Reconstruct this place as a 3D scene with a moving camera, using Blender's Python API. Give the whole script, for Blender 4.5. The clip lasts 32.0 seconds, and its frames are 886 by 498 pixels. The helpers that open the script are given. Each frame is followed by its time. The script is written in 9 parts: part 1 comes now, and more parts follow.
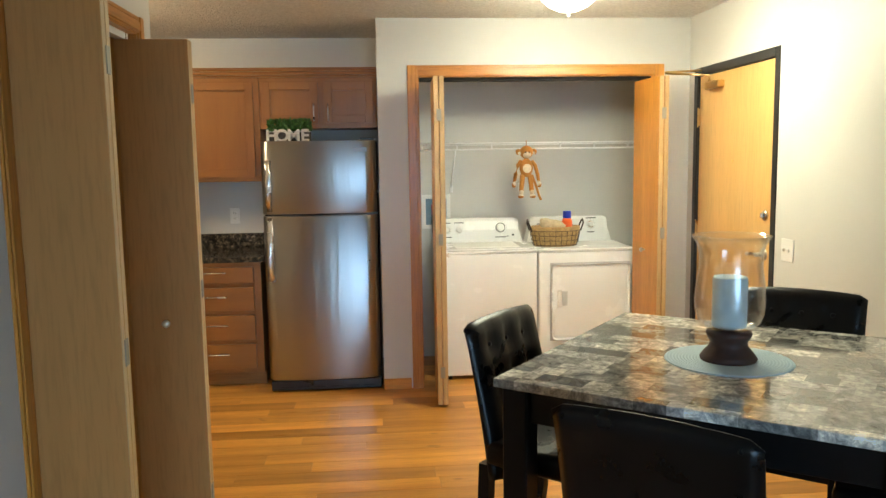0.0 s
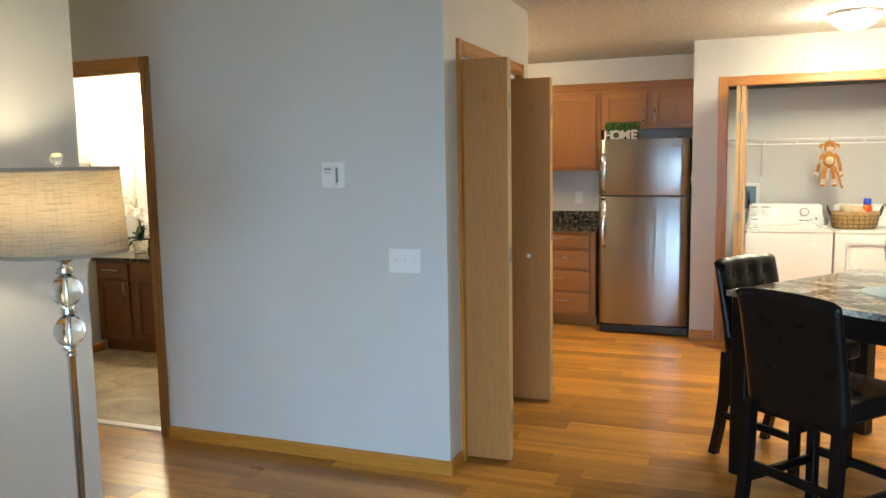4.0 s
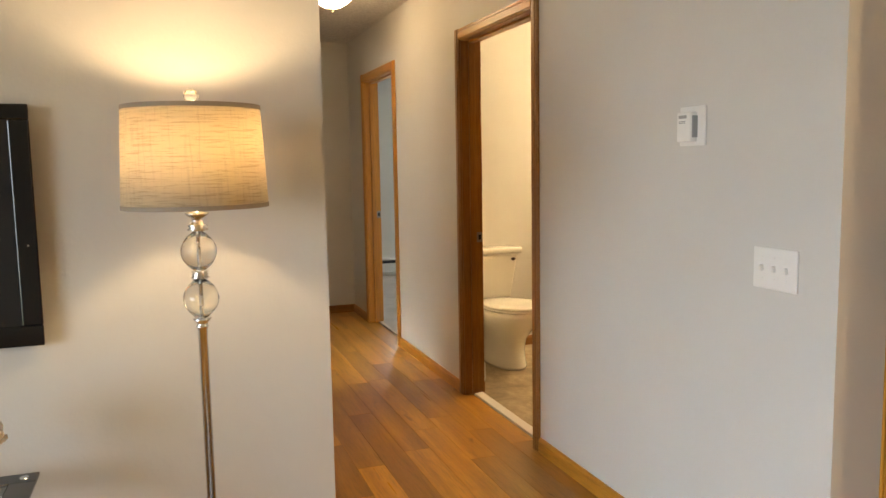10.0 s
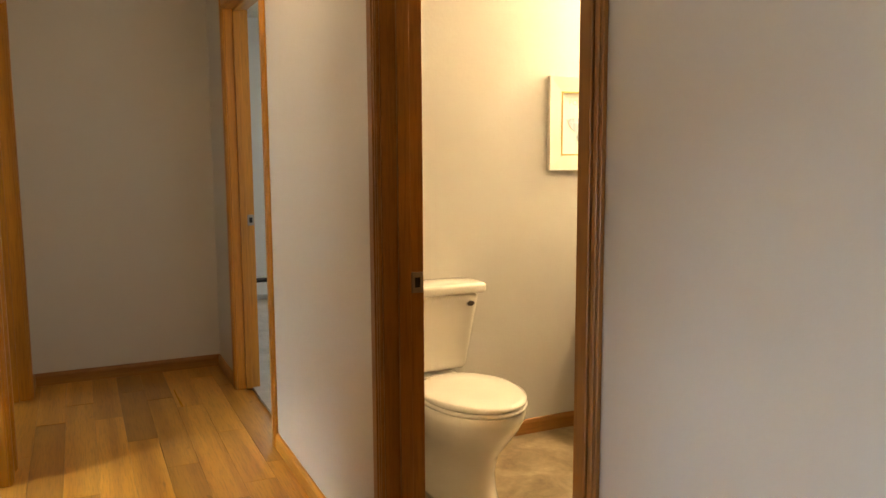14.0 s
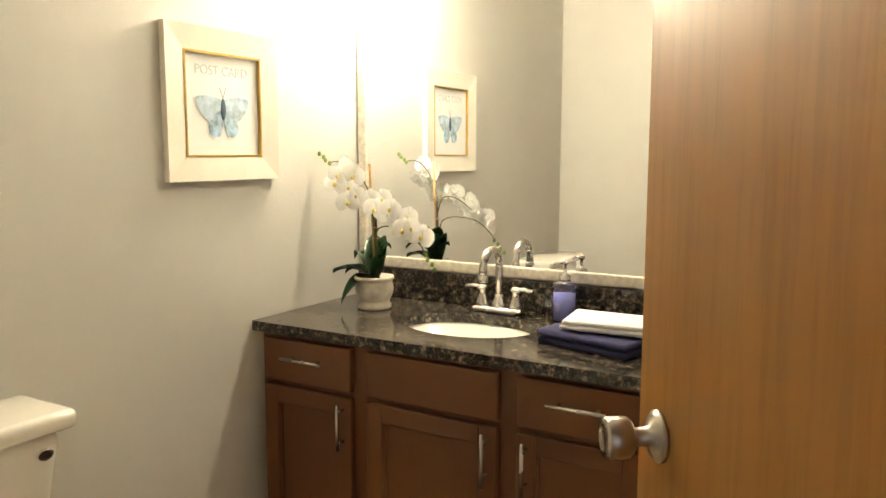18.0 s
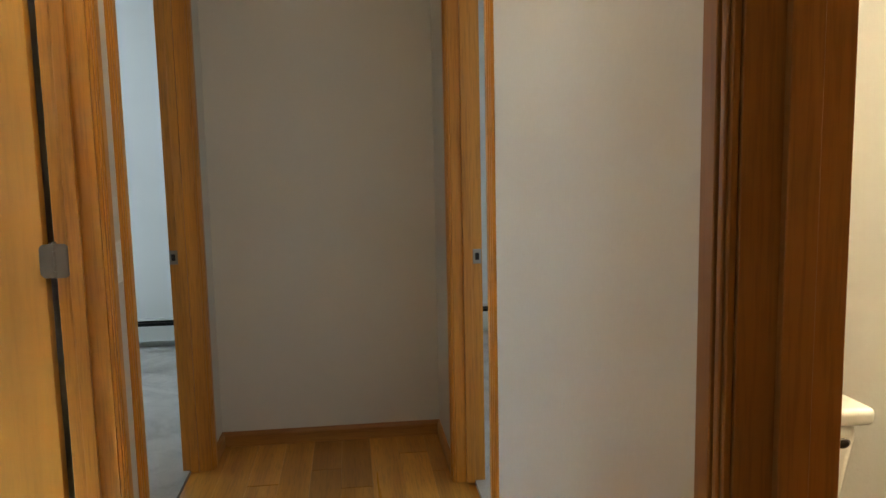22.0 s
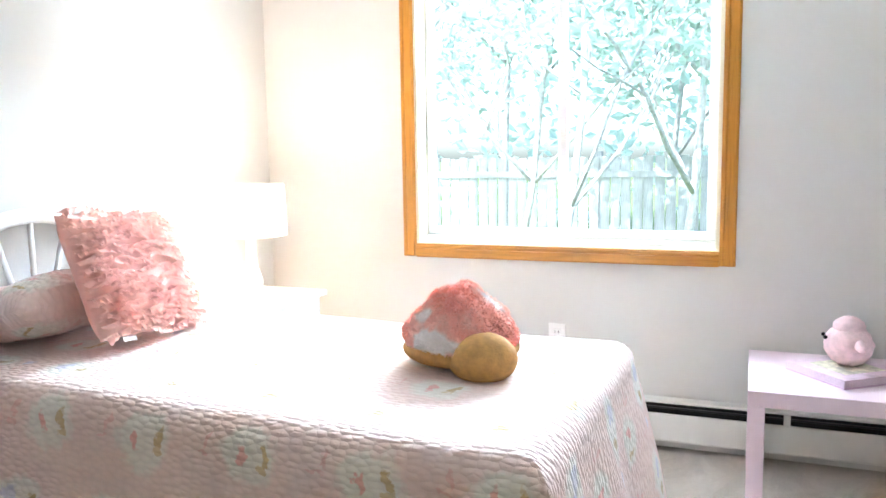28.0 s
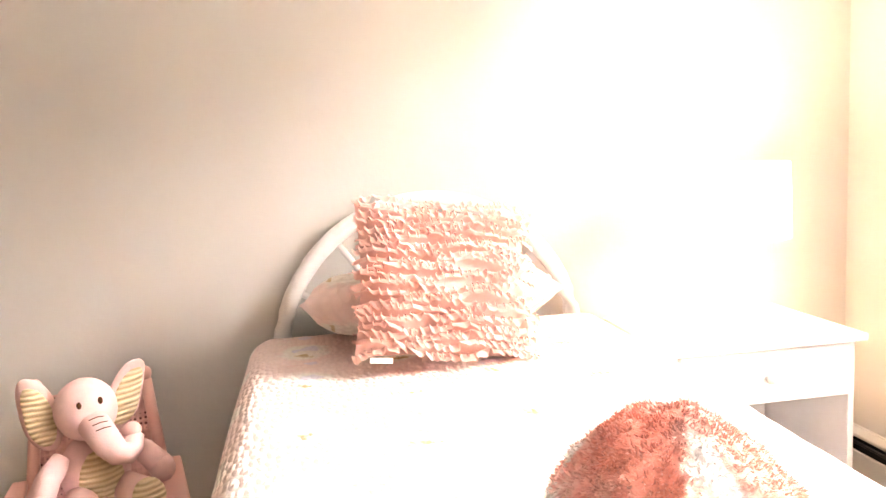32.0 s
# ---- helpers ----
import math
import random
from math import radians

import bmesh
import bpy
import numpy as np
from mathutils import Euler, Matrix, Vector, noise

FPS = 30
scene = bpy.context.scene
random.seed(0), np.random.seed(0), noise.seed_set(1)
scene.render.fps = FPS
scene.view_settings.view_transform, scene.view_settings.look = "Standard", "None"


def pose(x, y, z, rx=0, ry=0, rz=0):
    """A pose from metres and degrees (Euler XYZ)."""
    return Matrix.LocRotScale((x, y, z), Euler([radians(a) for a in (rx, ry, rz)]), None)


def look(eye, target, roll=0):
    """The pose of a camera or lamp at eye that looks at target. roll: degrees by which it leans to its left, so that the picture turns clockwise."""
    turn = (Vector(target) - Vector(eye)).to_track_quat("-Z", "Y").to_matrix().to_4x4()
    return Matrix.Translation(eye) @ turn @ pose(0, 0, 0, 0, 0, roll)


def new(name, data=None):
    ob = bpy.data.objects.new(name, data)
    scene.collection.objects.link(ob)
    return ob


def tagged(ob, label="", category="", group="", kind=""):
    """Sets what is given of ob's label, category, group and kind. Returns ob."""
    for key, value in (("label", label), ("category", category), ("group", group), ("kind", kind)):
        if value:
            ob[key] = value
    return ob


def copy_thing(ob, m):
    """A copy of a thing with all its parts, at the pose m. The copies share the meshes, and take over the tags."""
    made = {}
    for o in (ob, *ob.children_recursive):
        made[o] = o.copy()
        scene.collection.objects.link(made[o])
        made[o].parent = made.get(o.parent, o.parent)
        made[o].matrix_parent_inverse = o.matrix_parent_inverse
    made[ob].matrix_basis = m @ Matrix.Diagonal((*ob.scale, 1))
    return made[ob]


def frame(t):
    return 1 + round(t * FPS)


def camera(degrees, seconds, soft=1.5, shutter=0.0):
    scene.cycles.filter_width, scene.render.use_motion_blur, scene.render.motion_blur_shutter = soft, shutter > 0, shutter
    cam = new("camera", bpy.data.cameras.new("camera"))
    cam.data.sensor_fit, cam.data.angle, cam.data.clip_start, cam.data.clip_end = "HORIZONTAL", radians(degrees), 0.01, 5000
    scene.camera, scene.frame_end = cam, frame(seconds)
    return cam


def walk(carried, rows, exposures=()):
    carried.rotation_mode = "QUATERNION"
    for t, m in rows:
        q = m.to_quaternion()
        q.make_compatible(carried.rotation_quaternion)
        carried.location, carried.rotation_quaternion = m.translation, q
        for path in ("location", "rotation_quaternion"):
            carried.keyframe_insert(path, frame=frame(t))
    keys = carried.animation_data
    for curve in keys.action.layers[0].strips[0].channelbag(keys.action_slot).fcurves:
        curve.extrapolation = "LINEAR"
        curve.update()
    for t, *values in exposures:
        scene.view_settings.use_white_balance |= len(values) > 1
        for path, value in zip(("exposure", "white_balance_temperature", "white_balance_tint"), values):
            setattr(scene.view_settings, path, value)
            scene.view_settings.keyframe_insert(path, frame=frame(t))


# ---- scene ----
cam = camera(59.4, 32.0)
PATH = [
    (0, (0.482, -0.176, 1.542), (0.644, 1.804, 1.31), -0.9),
    (0.5, (0.462, -0.374, 1.533), (0.611, 1.607, 1.303), -0.8),
    (1, (0.466, -0.595, 1.524), (0.596, 1.388, 1.297), -0.8),
    (1.5, (0.48, -0.831, 1.514), (0.58, 1.154, 1.291), -0.8),
    (2, (0.486, -1.051, 1.51), (0.52, 0.936, 1.284), -0.9),
    (2.5, (0.504, -1.277, 1.506), (0.391, 0.707, 1.279), -0.8),
    (3, (0.619, -1.498, 1.52), (0.295, 0.462, 1.292), -1.1),
    (3.5, (0.727, -1.66, 1.516), (0.202, 0.257, 1.289), -1.1),
    (5.5, (1.285, -1.908, 1.52), (0.105, -0.309, 1.292), -1.1),
    (6, (1.376, -1.815, 1.514), (0.058, -0.329, 1.285), -1.2),
    (6.5, (1.392, -1.674, 1.509), (-0.061, -0.321, 1.275), -1.1),
    (7, (1.333, -1.518, 1.503), (-0.216, -0.276, 1.263), -1.0),
    (7.5, (1.292, -1.316, 1.488), (-0.334, -0.176, 1.25), -1.1),
    (8, (1.285, -1.06, 1.47), (-0.407, -0.02, 1.238), -1.2),
    (8.5, (1.252, -0.818, 1.447), (-0.487, 0.142, 1.215), -1.1),
    (9, (1.221, -0.557, 1.42), (-0.567, 0.307, 1.187), -1.0),
    (9.5, (1.182, -0.265, 1.408), (-0.654, 0.489, 1.167), -1.0),
    (10, (1.076, 0.027, 1.351), (-0.799, 0.688, 1.132), -1.0),
    (10.5, (0.868, 0.219, 1.362), (-1.011, 0.858, 1.121), -0.6),
    (11, (0.612, 0.393, 1.359), (-1.277, 0.998, 1.106), -0.4),
    (11.5, (0.339, 0.502, 1.344), (-1.559, 1.08, 1.089), -0.2),
    (12, (0.057, 0.576, 1.315), (-1.846, 1.14, 1.069), -0.5),
    (12.5, (-0.269, 0.688, 1.304), (-2.171, 1.253, 1.056), -0.3),
    (13, (-0.582, 0.765, 1.279), (-2.466, 1.39, 1.036), -0.3),
    (13.5, (-0.854, 0.798, 1.288), (-2.697, 1.534, 1.037), -0.5),
    (14, (-1.113, 0.875, 1.276), (-2.91, 1.719, 1.034), -0.3),
    (14.5, (-1.412, 0.99, 1.278), (-3.162, 1.925, 1.029), -0.5),
    (16.5, (-2.239, 1.257, 1.288), (-3.578, 2.72, 1.029), 0.1),
    (17, (-2.339, 1.322, 1.289), (-3.536, 2.903, 1.029), 0.2),
    (17.5, (-2.4, 1.374, 1.276), (-3.474, 3.043, 1.028), 0.2),
    (18, (-2.427, 1.406, 1.28), (-3.432, 3.118, 1.035), 0.1),
    (18.5, (-2.397, 1.433, 1.284), (-3.406, 3.143, 1.046), -0.0),
    (19, (-2.353, 1.421, 1.318), (-3.404, 3.105, 1.068), -0.2),
    (19.5, (-2.289, 1.365, 1.325), (-3.469, 2.961, 1.084), -0.4),
    (20, (-2.205, 1.324, 1.34), (-3.59, 2.745, 1.095), -0.6),
    (20.5, (-2.126, 1.262, 1.342), (-3.719, 2.448, 1.106), -0.6),
    (21, (-2.055, 1.229, 1.336), (-3.848, 2.088, 1.117), -1.0),
    (21.5, (-2.133, 1.188, 1.333), (-4.045, 1.727, 1.107), -1.2),
    (22, (-2.327, 1.224, 1.338), (-4.298, 1.456, 1.092), -1.2),
    (22.3, (-2.473, 1.229, 1.318), (-4.458, 1.278, 1.076), -1.3),
    (22.5, (-2.568, 1.243, 1.313), (-4.551, 1.157, 1.069), -1.4),
    (23, (-2.801, 1.234, 1.288), (-4.746, 0.832, 1.056), -1.4),
    (23.5, (-3.004, 1.19, 1.286), (-4.861, 0.486, 1.055), -1.4),
    (24, (-3.226, 1.107, 1.286), (-4.944, 0.11, 1.051), -0.6),
    (24.5, (-3.465, 1.002, 1.267), (-4.98, -0.284, 1.04), -1.0),
    (25, (-3.628, 0.919, 1.252), (-4.86, -0.641, 1.032), -0.8),
    (25.5, (-3.757, 0.862, 1.254), (-4.646, -0.915, 1.026), -0.7),
    (26, (-3.914, 0.688, 1.232), (-4.383, -1.243, 1.003), -0.7),
    (26.5, (-3.965, 0.566, 1.215), (-4.057, -1.419, 0.986), -0.6),
    (28.5, (-4.022, -0.205, 1.175), (-3.095, -1.962, 0.942), -1.0),
    (29, (-3.998, -0.393, 1.169), (-2.898, -2.048, 0.936), -1.1),
    (29.5, (-3.993, -0.578, 1.162), (-2.705, -2.09, 0.927), -1.4),
    (30, (-4.015, -0.731, 1.167), (-2.546, -2.067, 0.919), -1.3),
    (30.5, (-4.057, -0.886, 1.171), (-2.426, -2.015, 0.916), -1.3),
    (31, (-4.114, -1.082, 1.15), (-2.319, -1.932, 0.913), -1.8),
    (31.5, (-4.141, -1.236, 1.147), (-2.246, -1.827, 0.909), -2.1),
    (32, (-4.127, -1.446, 1.164), (-2.17, -1.773, 0.91), -2.7),
]
# the clip's camera adapts as it goes from the lamp-lit rooms into the bedroom
LIGHT = [
    (0.0, 2.56, 6350, 1), (3.5, 2.85, 6600, 5), (6, 3.06, 7800, 12), (9, 3.2, 9500, 18), (12, 3.16, 10300, 20), (14, 3.12, 10200, 20),
    (15.5, 3.0, 6900, 13), (17, 2.74, 6800, 12), (19, 2.76, 6700, 11), (20.5, 2.97, 6600, 11), (22, 3.05, 7500, 11), (23, 2.95, 7800, 11),
    (24, 2.92, 7100, 11), (25, 2.97, 6900, 13), (26, 2.93, 6200, 11), (29, 2.93, 8200, 22), (31, 3.08, 10800, 34), (32, 3.12, 10900, 34),
]
walk(cam, [(t, look(eye, target, roll)) for t, eye, target, roll in PATH], LIGHT)

# ---- world, sun and lamps ----
world = bpy.data.worlds.new("sky")
world.use_nodes = True
scene.world = world
_sky = world.node_tree.nodes.new("ShaderNodeTexSky")
_sky.sky_type = "NISHITA"
_sky.sun_disc = False
_sky.sun_elevation = radians(48)
_sky.sun_rotation = radians(20)
_sky.dust_density = 3.0
world.node_tree.links.new(_sky.outputs[0], world.node_tree.nodes["Background"].inputs[0])
world.node_tree.nodes["Background"].inputs[1].default_value = 0.15

_sun = new("sun", bpy.data.lights.new("sun", "SUN"))
_sun.data.energy, _sun.data.angle, _sun.data.color = 3.2, radians(0.6), (1.0, 0.97, 0.93)
_sun.matrix_world = look((0, 0, 0), (-0.34 * 0.67, -0.94 * 0.67, -0.74))


def lamp(name, kind, m, energy, color, size=0.1, size_y=None):
    data = bpy.data.lights.new(name, kind)
    data.energy, data.color = energy, color
    if kind == "AREA":
        data.shape = "RECTANGLE"
        data.size, data.size_y = size, size_y or size
    else:
        data.shadow_soft_size = size
    ob = new(name, data)
    ob.matrix_world = m
    return ob


WARM = (1.0, 0.72, 0.42)
SOFT = (1.0, 0.85, 0.60)
DAY = (0.52, 0.73, 1.0)
WINDOW = (0.66, 0.82, 1.0)
# the patio door behind the start of the walk
lamp("patio_daylight", "AREA", pose(1.45, -4.24, 1.08, 70, 0, 15), 9.4, (0.37, 0.62, 1.0), 2.3, 2.0).data.spread = radians(78)
# daylight in the two bedrooms off the end of the hall
lamp("west_room_daylight", "AREA", pose(-7.2, -3.2, 1.5, 90, 0, 22), 9.5, DAY, 1.3, 1.2).data.spread = radians(110)
lamp("north_room_daylight", "AREA", pose(-7.99, 3.4, 1.5, 90, 0, -72), 10, DAY, 1.3, 1.2).data.spread = radians(110)
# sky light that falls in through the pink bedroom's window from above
lamp("bedroom_daylight", "AREA", pose(-3.27, -4.05, 2.85, 62, 0, 0), 205, WINDOW, 2.4, 1.3).data.spread = radians(135)
# added fill lamp outside below the sill, tipped up to brighten the room
lamp("bedroom_window_fill_low", "AREA", pose(-3.27, -3.98, 0.1, 128, 0, 0), 60, WINDOW, 2.0, 0.8)
lamp("hall_bulb", "POINT", pose(-3.85, 1.06, 2.28), 0.34, (1.0, 0.77, 0.36), 0.1)
for _name, _x, _y in (("dining", 1.541, 4.109), ("entry", 1.924, 3.644)):
    lamp(_name + "_bulb", "POINT", pose(_x, _y, 2.27), 3.4, (1.0, 0.95, 0.72), 0.1)
    # the bowl throws most of its light downwards
    lamp(_name + "_bowl", "AREA", pose(_x, _y, 2.29), 1.9, (1.0, 0.95, 0.72), 0.26).data.shape = "DISK"
# unseen lamp added to light the kitchen
lamp("kitchen_fill_bulb", "POINT", pose(-1.5, 4.3, 2.25), 6.2, WARM, 0.1)
lamp("floor_lamp_bulb", "POINT", pose(-1.16, 0.100, 1.405), 1.8, (1.0, 0.90, 0.68), 0.045)
lamp("vanity_bulb_1", "POINT", pose(-3.93, 3.57, 1.93), 8.4, (1.0, 0.89, 0.66), 0.06)
lamp("vanity_bulb_2", "POINT", pose(-3.53, 3.57, 2.02), 2.1, (1.0, 0.89, 0.66), 0.06)
lamp("vanity_bulb_3", "POINT", pose(-3.19, 3.57, 2.02), 2.1, (1.0, 0.89, 0.66), 0.06)
lamp("bedside_bulb", "POINT", pose(-2.15, -2.60, 1.0), 5.4, (1.0, 0.85, 0.72), 0.08)

# ---- mesh helpers ----


def link_bm(name, bm, mat, smooth=False):
    me = bpy.data.meshes.new(name)
    bm.normal_update()
    if smooth:
        for f in bm.faces:
            f.smooth = True
    bm.to_mesh(me)
    bm.free()
    if mat:
        me.materials.append(mat)
    return new(name, me)


def part(name, bm, mat, parent=None, label="", smooth=False):
    ob = link_bm(name, bm, mat, smooth)
    if parent is not None:
        ob.parent = parent
    if label:
        ob["label"] = label
    return ob


def thing(name, m, label, category, group="", kind=""):
    """An empty at a thing's base; its parts are built in its own space."""
    ob = new(name)
    ob.empty_display_size = 0.1
    ob.matrix_world = m
    return tagged(ob, label, category, group, kind)


def single(name, bm, mat, label="", category="", group="", kind="", smooth=False, m=None):
    ob = link_bm(name, bm, mat, smooth)
    if m is not None:
        ob.matrix_world = m
    return tagged(ob, label, category, group, kind)


def box(x0, y0, z0, x1, y1, z1, bev=0.0, seg=2, bm=None, m=None):
    b = bmesh.new()
    vs = [b.verts.new(p) for p in ((x0, y0, z0), (x1, y0, z0), (x1, y1, z0), (x0, y1, z0), (x0, y0, z1), (x1, y0, z1), (x1, y1, z1), (x0, y1, z1))]
    for q in ((3, 2, 1, 0), (4, 5, 6, 7), (0, 1, 5, 4), (1, 2, 6, 5), (2, 3, 7, 6), (3, 0, 4, 7)):
        b.faces.new([vs[i] for i in q])
    bmesh.ops.recalc_face_normals(b, faces=b.faces)
    if bev > 0:
        bmesh.ops.bevel(b, geom=list(b.edges), offset=bev, segments=seg, affect="EDGES", profile=0.5)
    if m is not None:
        b.transform(m)
    return join(bm, b)


def join(bm, b):
    if bm is None:
        return b
    me = bpy.data.meshes.new("tmp")
    b.to_mesh(me)
    b.free()
    bm.from_mesh(me)
    bpy.data.meshes.remove(me)
    return bm


def lathe(profile, seg=32, bm=None, m=None, cap=True):
    """A turned body from (radius, height) pairs, bottom to top."""
    b = bmesh.new()
    rings = []
    for r, z in profile:
        if r < 1e-5:
            rings.append([b.verts.new((0, 0, z))])
        else:
            rings.append([b.verts.new((r * math.cos(2 * math.pi * i / seg), r * math.sin(2 * math.pi * i / seg), z)) for i in range(seg)])
    for a, c in zip(rings, rings[1:]):
        for i in range(seg):
            j = (i + 1) % seg
            if len(a) == 1 and len(c) > 1:
                b.faces.new((a[0], c[j], c[i]))
            elif len(c) == 1 and len(a) > 1:
                b.faces.new((a[i], a[j], c[0]))
            elif len(a) > 1:
                b.faces.new((a[i], a[j], c[j], c[i]))
    if cap:
        for ring, flip in ((rings[0], True), (rings[-1], False)):
            if len(ring) > 1:
                b.faces.new(ring[::-1] if flip else ring)
    if m is not None:
        b.transform(m)
    return join(bm, b)


def tube(points, r, seg=10, bm=None, closed=False, r_end=None):
    """A round bar along a line of points."""
    b = bmesh.new()
    pts = [Vector(p) for p in points]
    n = len(pts)
    rings = []
    up = Vector((0, 0, 1))
    for i, p in enumerate(pts):
        a = pts[(i - 1) % n] if closed or i else pts[0]
        c = pts[(i + 1) % n] if closed or i < n - 1 else pts[-1]
        d = (c - a).normalized()
        u = d.cross(up if abs(d.z) < 0.95 else Vector((1, 0, 0))).normalized()
        v = d.cross(u).normalized()
        rr = r if r_end is None else r + (r_end - r) * i / (n - 1)
        rings.append([b.verts.new(p + rr * (math.cos(2 * math.pi * k / seg) * u + math.sin(2 * math.pi * k / seg) * v)) for k in range(seg)])
    for i in range(n if closed else n - 1):
        a, c = rings[i], rings[(i + 1) % n]
        for k in range(seg):
            b.faces.new((a[k], a[(k + 1) % seg], c[(k + 1) % seg], c[k]))
    if not closed:
        b.faces.new(rings[0][::-1])
        b.faces.new(rings[-1])
    bmesh.ops.recalc_face_normals(b, faces=b.faces)
    return join(bm, b)


def blob(cx, cy, cz, rx, ry, rz, seg=20, rough=0.0, freq=6.0, bm=None, m=None, power=1.0):
    """A soft rounded body, uneven if rough is given; power below 1 squares it."""
    b = bmesh.new()
    bmesh.ops.create_uvsphere(b, u_segments=seg, v_segments=max(6, seg * 2 // 3), radius=1.0)
    for v in b.verts:
        p = v.co.copy()
        if power != 1.0:
            p = Vector([math.copysign(abs(c) ** power, c) for c in p])
        k = 1 + rough * noise.noise(p * freq + Vector((cx, cy, cz)) * 7) if rough else 1
        v.co = Vector((cx + p.x * rx * k, cy + p.y * ry * k, cz + p.z * rz * k))
    if m is not None:
        b.transform(m)
    return join(bm, b)


def profile_sweep(loop, a, c, bm=None):
    """Sweeps a closed 2D loop (out, up) straight from a to c; out is taken square to the run, in the floor plane."""
    b = bmesh.new()
    a, c = Vector(a), Vector(c)
    d = (c - a).normalized()
    out = Vector((-d.y, d.x, 0))
    ends = []
    for p in (a, c):
        ends.append([b.verts.new(p + out * o + Vector((0, 0, u))) for o, u in loop])
    n = len(loop)
    for i in range(n):
        b.faces.new((ends[0][i], ends[0][(i + 1) % n], ends[1][(i + 1) % n], ends[1][i]))
    b.faces.new(ends[0][::-1])
    b.faces.new(ends[1])
    bmesh.ops.recalc_face_normals(b, faces=b.faces)
    return join(bm, b)


# ---- materials ----


def mat_base(name, color=(0.5, 0.5, 0.5), rough=0.5, metal=0.0):
    m = bpy.data.materials.new(name)
    m.use_nodes = True
    nt = m.node_tree
    bsdf = nt.nodes["Principled BSDF"]
    bsdf.inputs["Base Color"].default_value = (*color, 1)
    bsdf.inputs["Roughness"].default_value = rough
    bsdf.inputs["Metallic"].default_value = metal
    return m, nt, bsdf


def node(nt, kind, **values):
    n = nt.nodes.new(kind)
    for k, v in values.items():
        n.inputs[k].default_value = v
    return n


def coords(nt, scale=(1, 1, 1), shift=False, rot=(0, 0, 0)):
    tc = nt.nodes.new("ShaderNodeTexCoord")
    mp = nt.nodes.new("ShaderNodeMapping")
    mp.inputs["Scale"].default_value = scale
    mp.inputs["Rotation"].default_value = rot
    nt.links.new(tc.outputs["Object"], mp.inputs["Vector"])
    if shift:
        oi = nt.nodes.new("ShaderNodeObjectInfo")
        mul = nt.nodes.new("ShaderNodeMath")
        mul.operation = "MULTIPLY"
        mul.inputs[1].default_value = 97.0
        nt.links.new(oi.outputs["Random"], mul.inputs[0])
        comb = nt.nodes.new("ShaderNodeCombineXYZ")
        for i in range(3):
            nt.links.new(mul.outputs[0], comb.inputs[i])
        nt.links.new(comb.outputs[0], mp.inputs["Location"])
    return mp.outputs[0]


def ramp(nt, fac, stops):
    r = nt.nodes.new("ShaderNodeValToRGB")
    el = r.color_ramp.elements
    while len(el) < len(stops):
        el.new(0.5)
    for e, (p, c) in zip(el, stops):
        e.position = p
        e.color = (*c, 1)
    nt.links.new(fac, r.inputs[0])
    return r.outputs[0]


def mix(nt, fac, a, b, mode="MIX"):
    n = nt.nodes.new("ShaderNodeMix")
    n.data_type = "RGBA"
    n.blend_type = mode
    for sock, v in ((n.inputs[0], fac), (n.inputs[6], a), (n.inputs[7], b)):
        if isinstance(v, (int, float)):
            sock.default_value = v
        elif isinstance(v, tuple):
            sock.default_value = (*v, 1)
        else:
            nt.links.new(v, sock)
    return n.outputs[2]


def bump(nt, bsdf, height, strength, dist=0.002):
    b = nt.nodes.new("ShaderNodeBump")
    b.inputs["Strength"].default_value = strength
    b.inputs["Distance"].default_value = dist
    nt.links.new(height, b.inputs["Height"])
    nt.links.new(b.outputs[0], bsdf.inputs["Normal"])


def noise_tex(nt, vec, scale, detail=4.0, rough=0.55, dist=0.0):
    n = node(nt, "ShaderNodeTexNoise", Scale=scale, Detail=detail, Roughness=rough, Distortion=dist)
    nt.links.new(vec, n.inputs["Vector"])
    return n.outputs["Fac"]


def plain(name, color, rough=0.5, metal=0.0, var=0.08, scale=6.0, bumps=0.0, bscale=200.0, coat=0.0):
    """A surface with a little unevenness in colour and gloss, and a fine relief."""
    m, nt, bsdf = mat_base(name, color, rough, metal)
    v = coords(nt)
    f = noise_tex(nt, v, scale, 5.0)
    dark = tuple(c * (1 - var) for c in color)
    light = tuple(min(1, c * (1 + var)) for c in color)
    nt.links.new(ramp(nt, f, [(0.3, dark), (0.7, light)]), bsdf.inputs["Base Color"])
    rr = ramp(nt, f, [(0.3, (rough * 0.85,) * 3), (0.7, (min(1, rough * 1.15),) * 3)])
    nt.links.new(rr, bsdf.inputs["Roughness"])
    if bumps:
        bump(nt, bsdf, noise_tex(nt, v, bscale, 3.0), bumps, 0.001)
    if coat:
        bsdf.inputs["Coat Weight"].default_value = coat
        bsdf.inputs["Coat Roughness"].default_value = 0.08
    return m


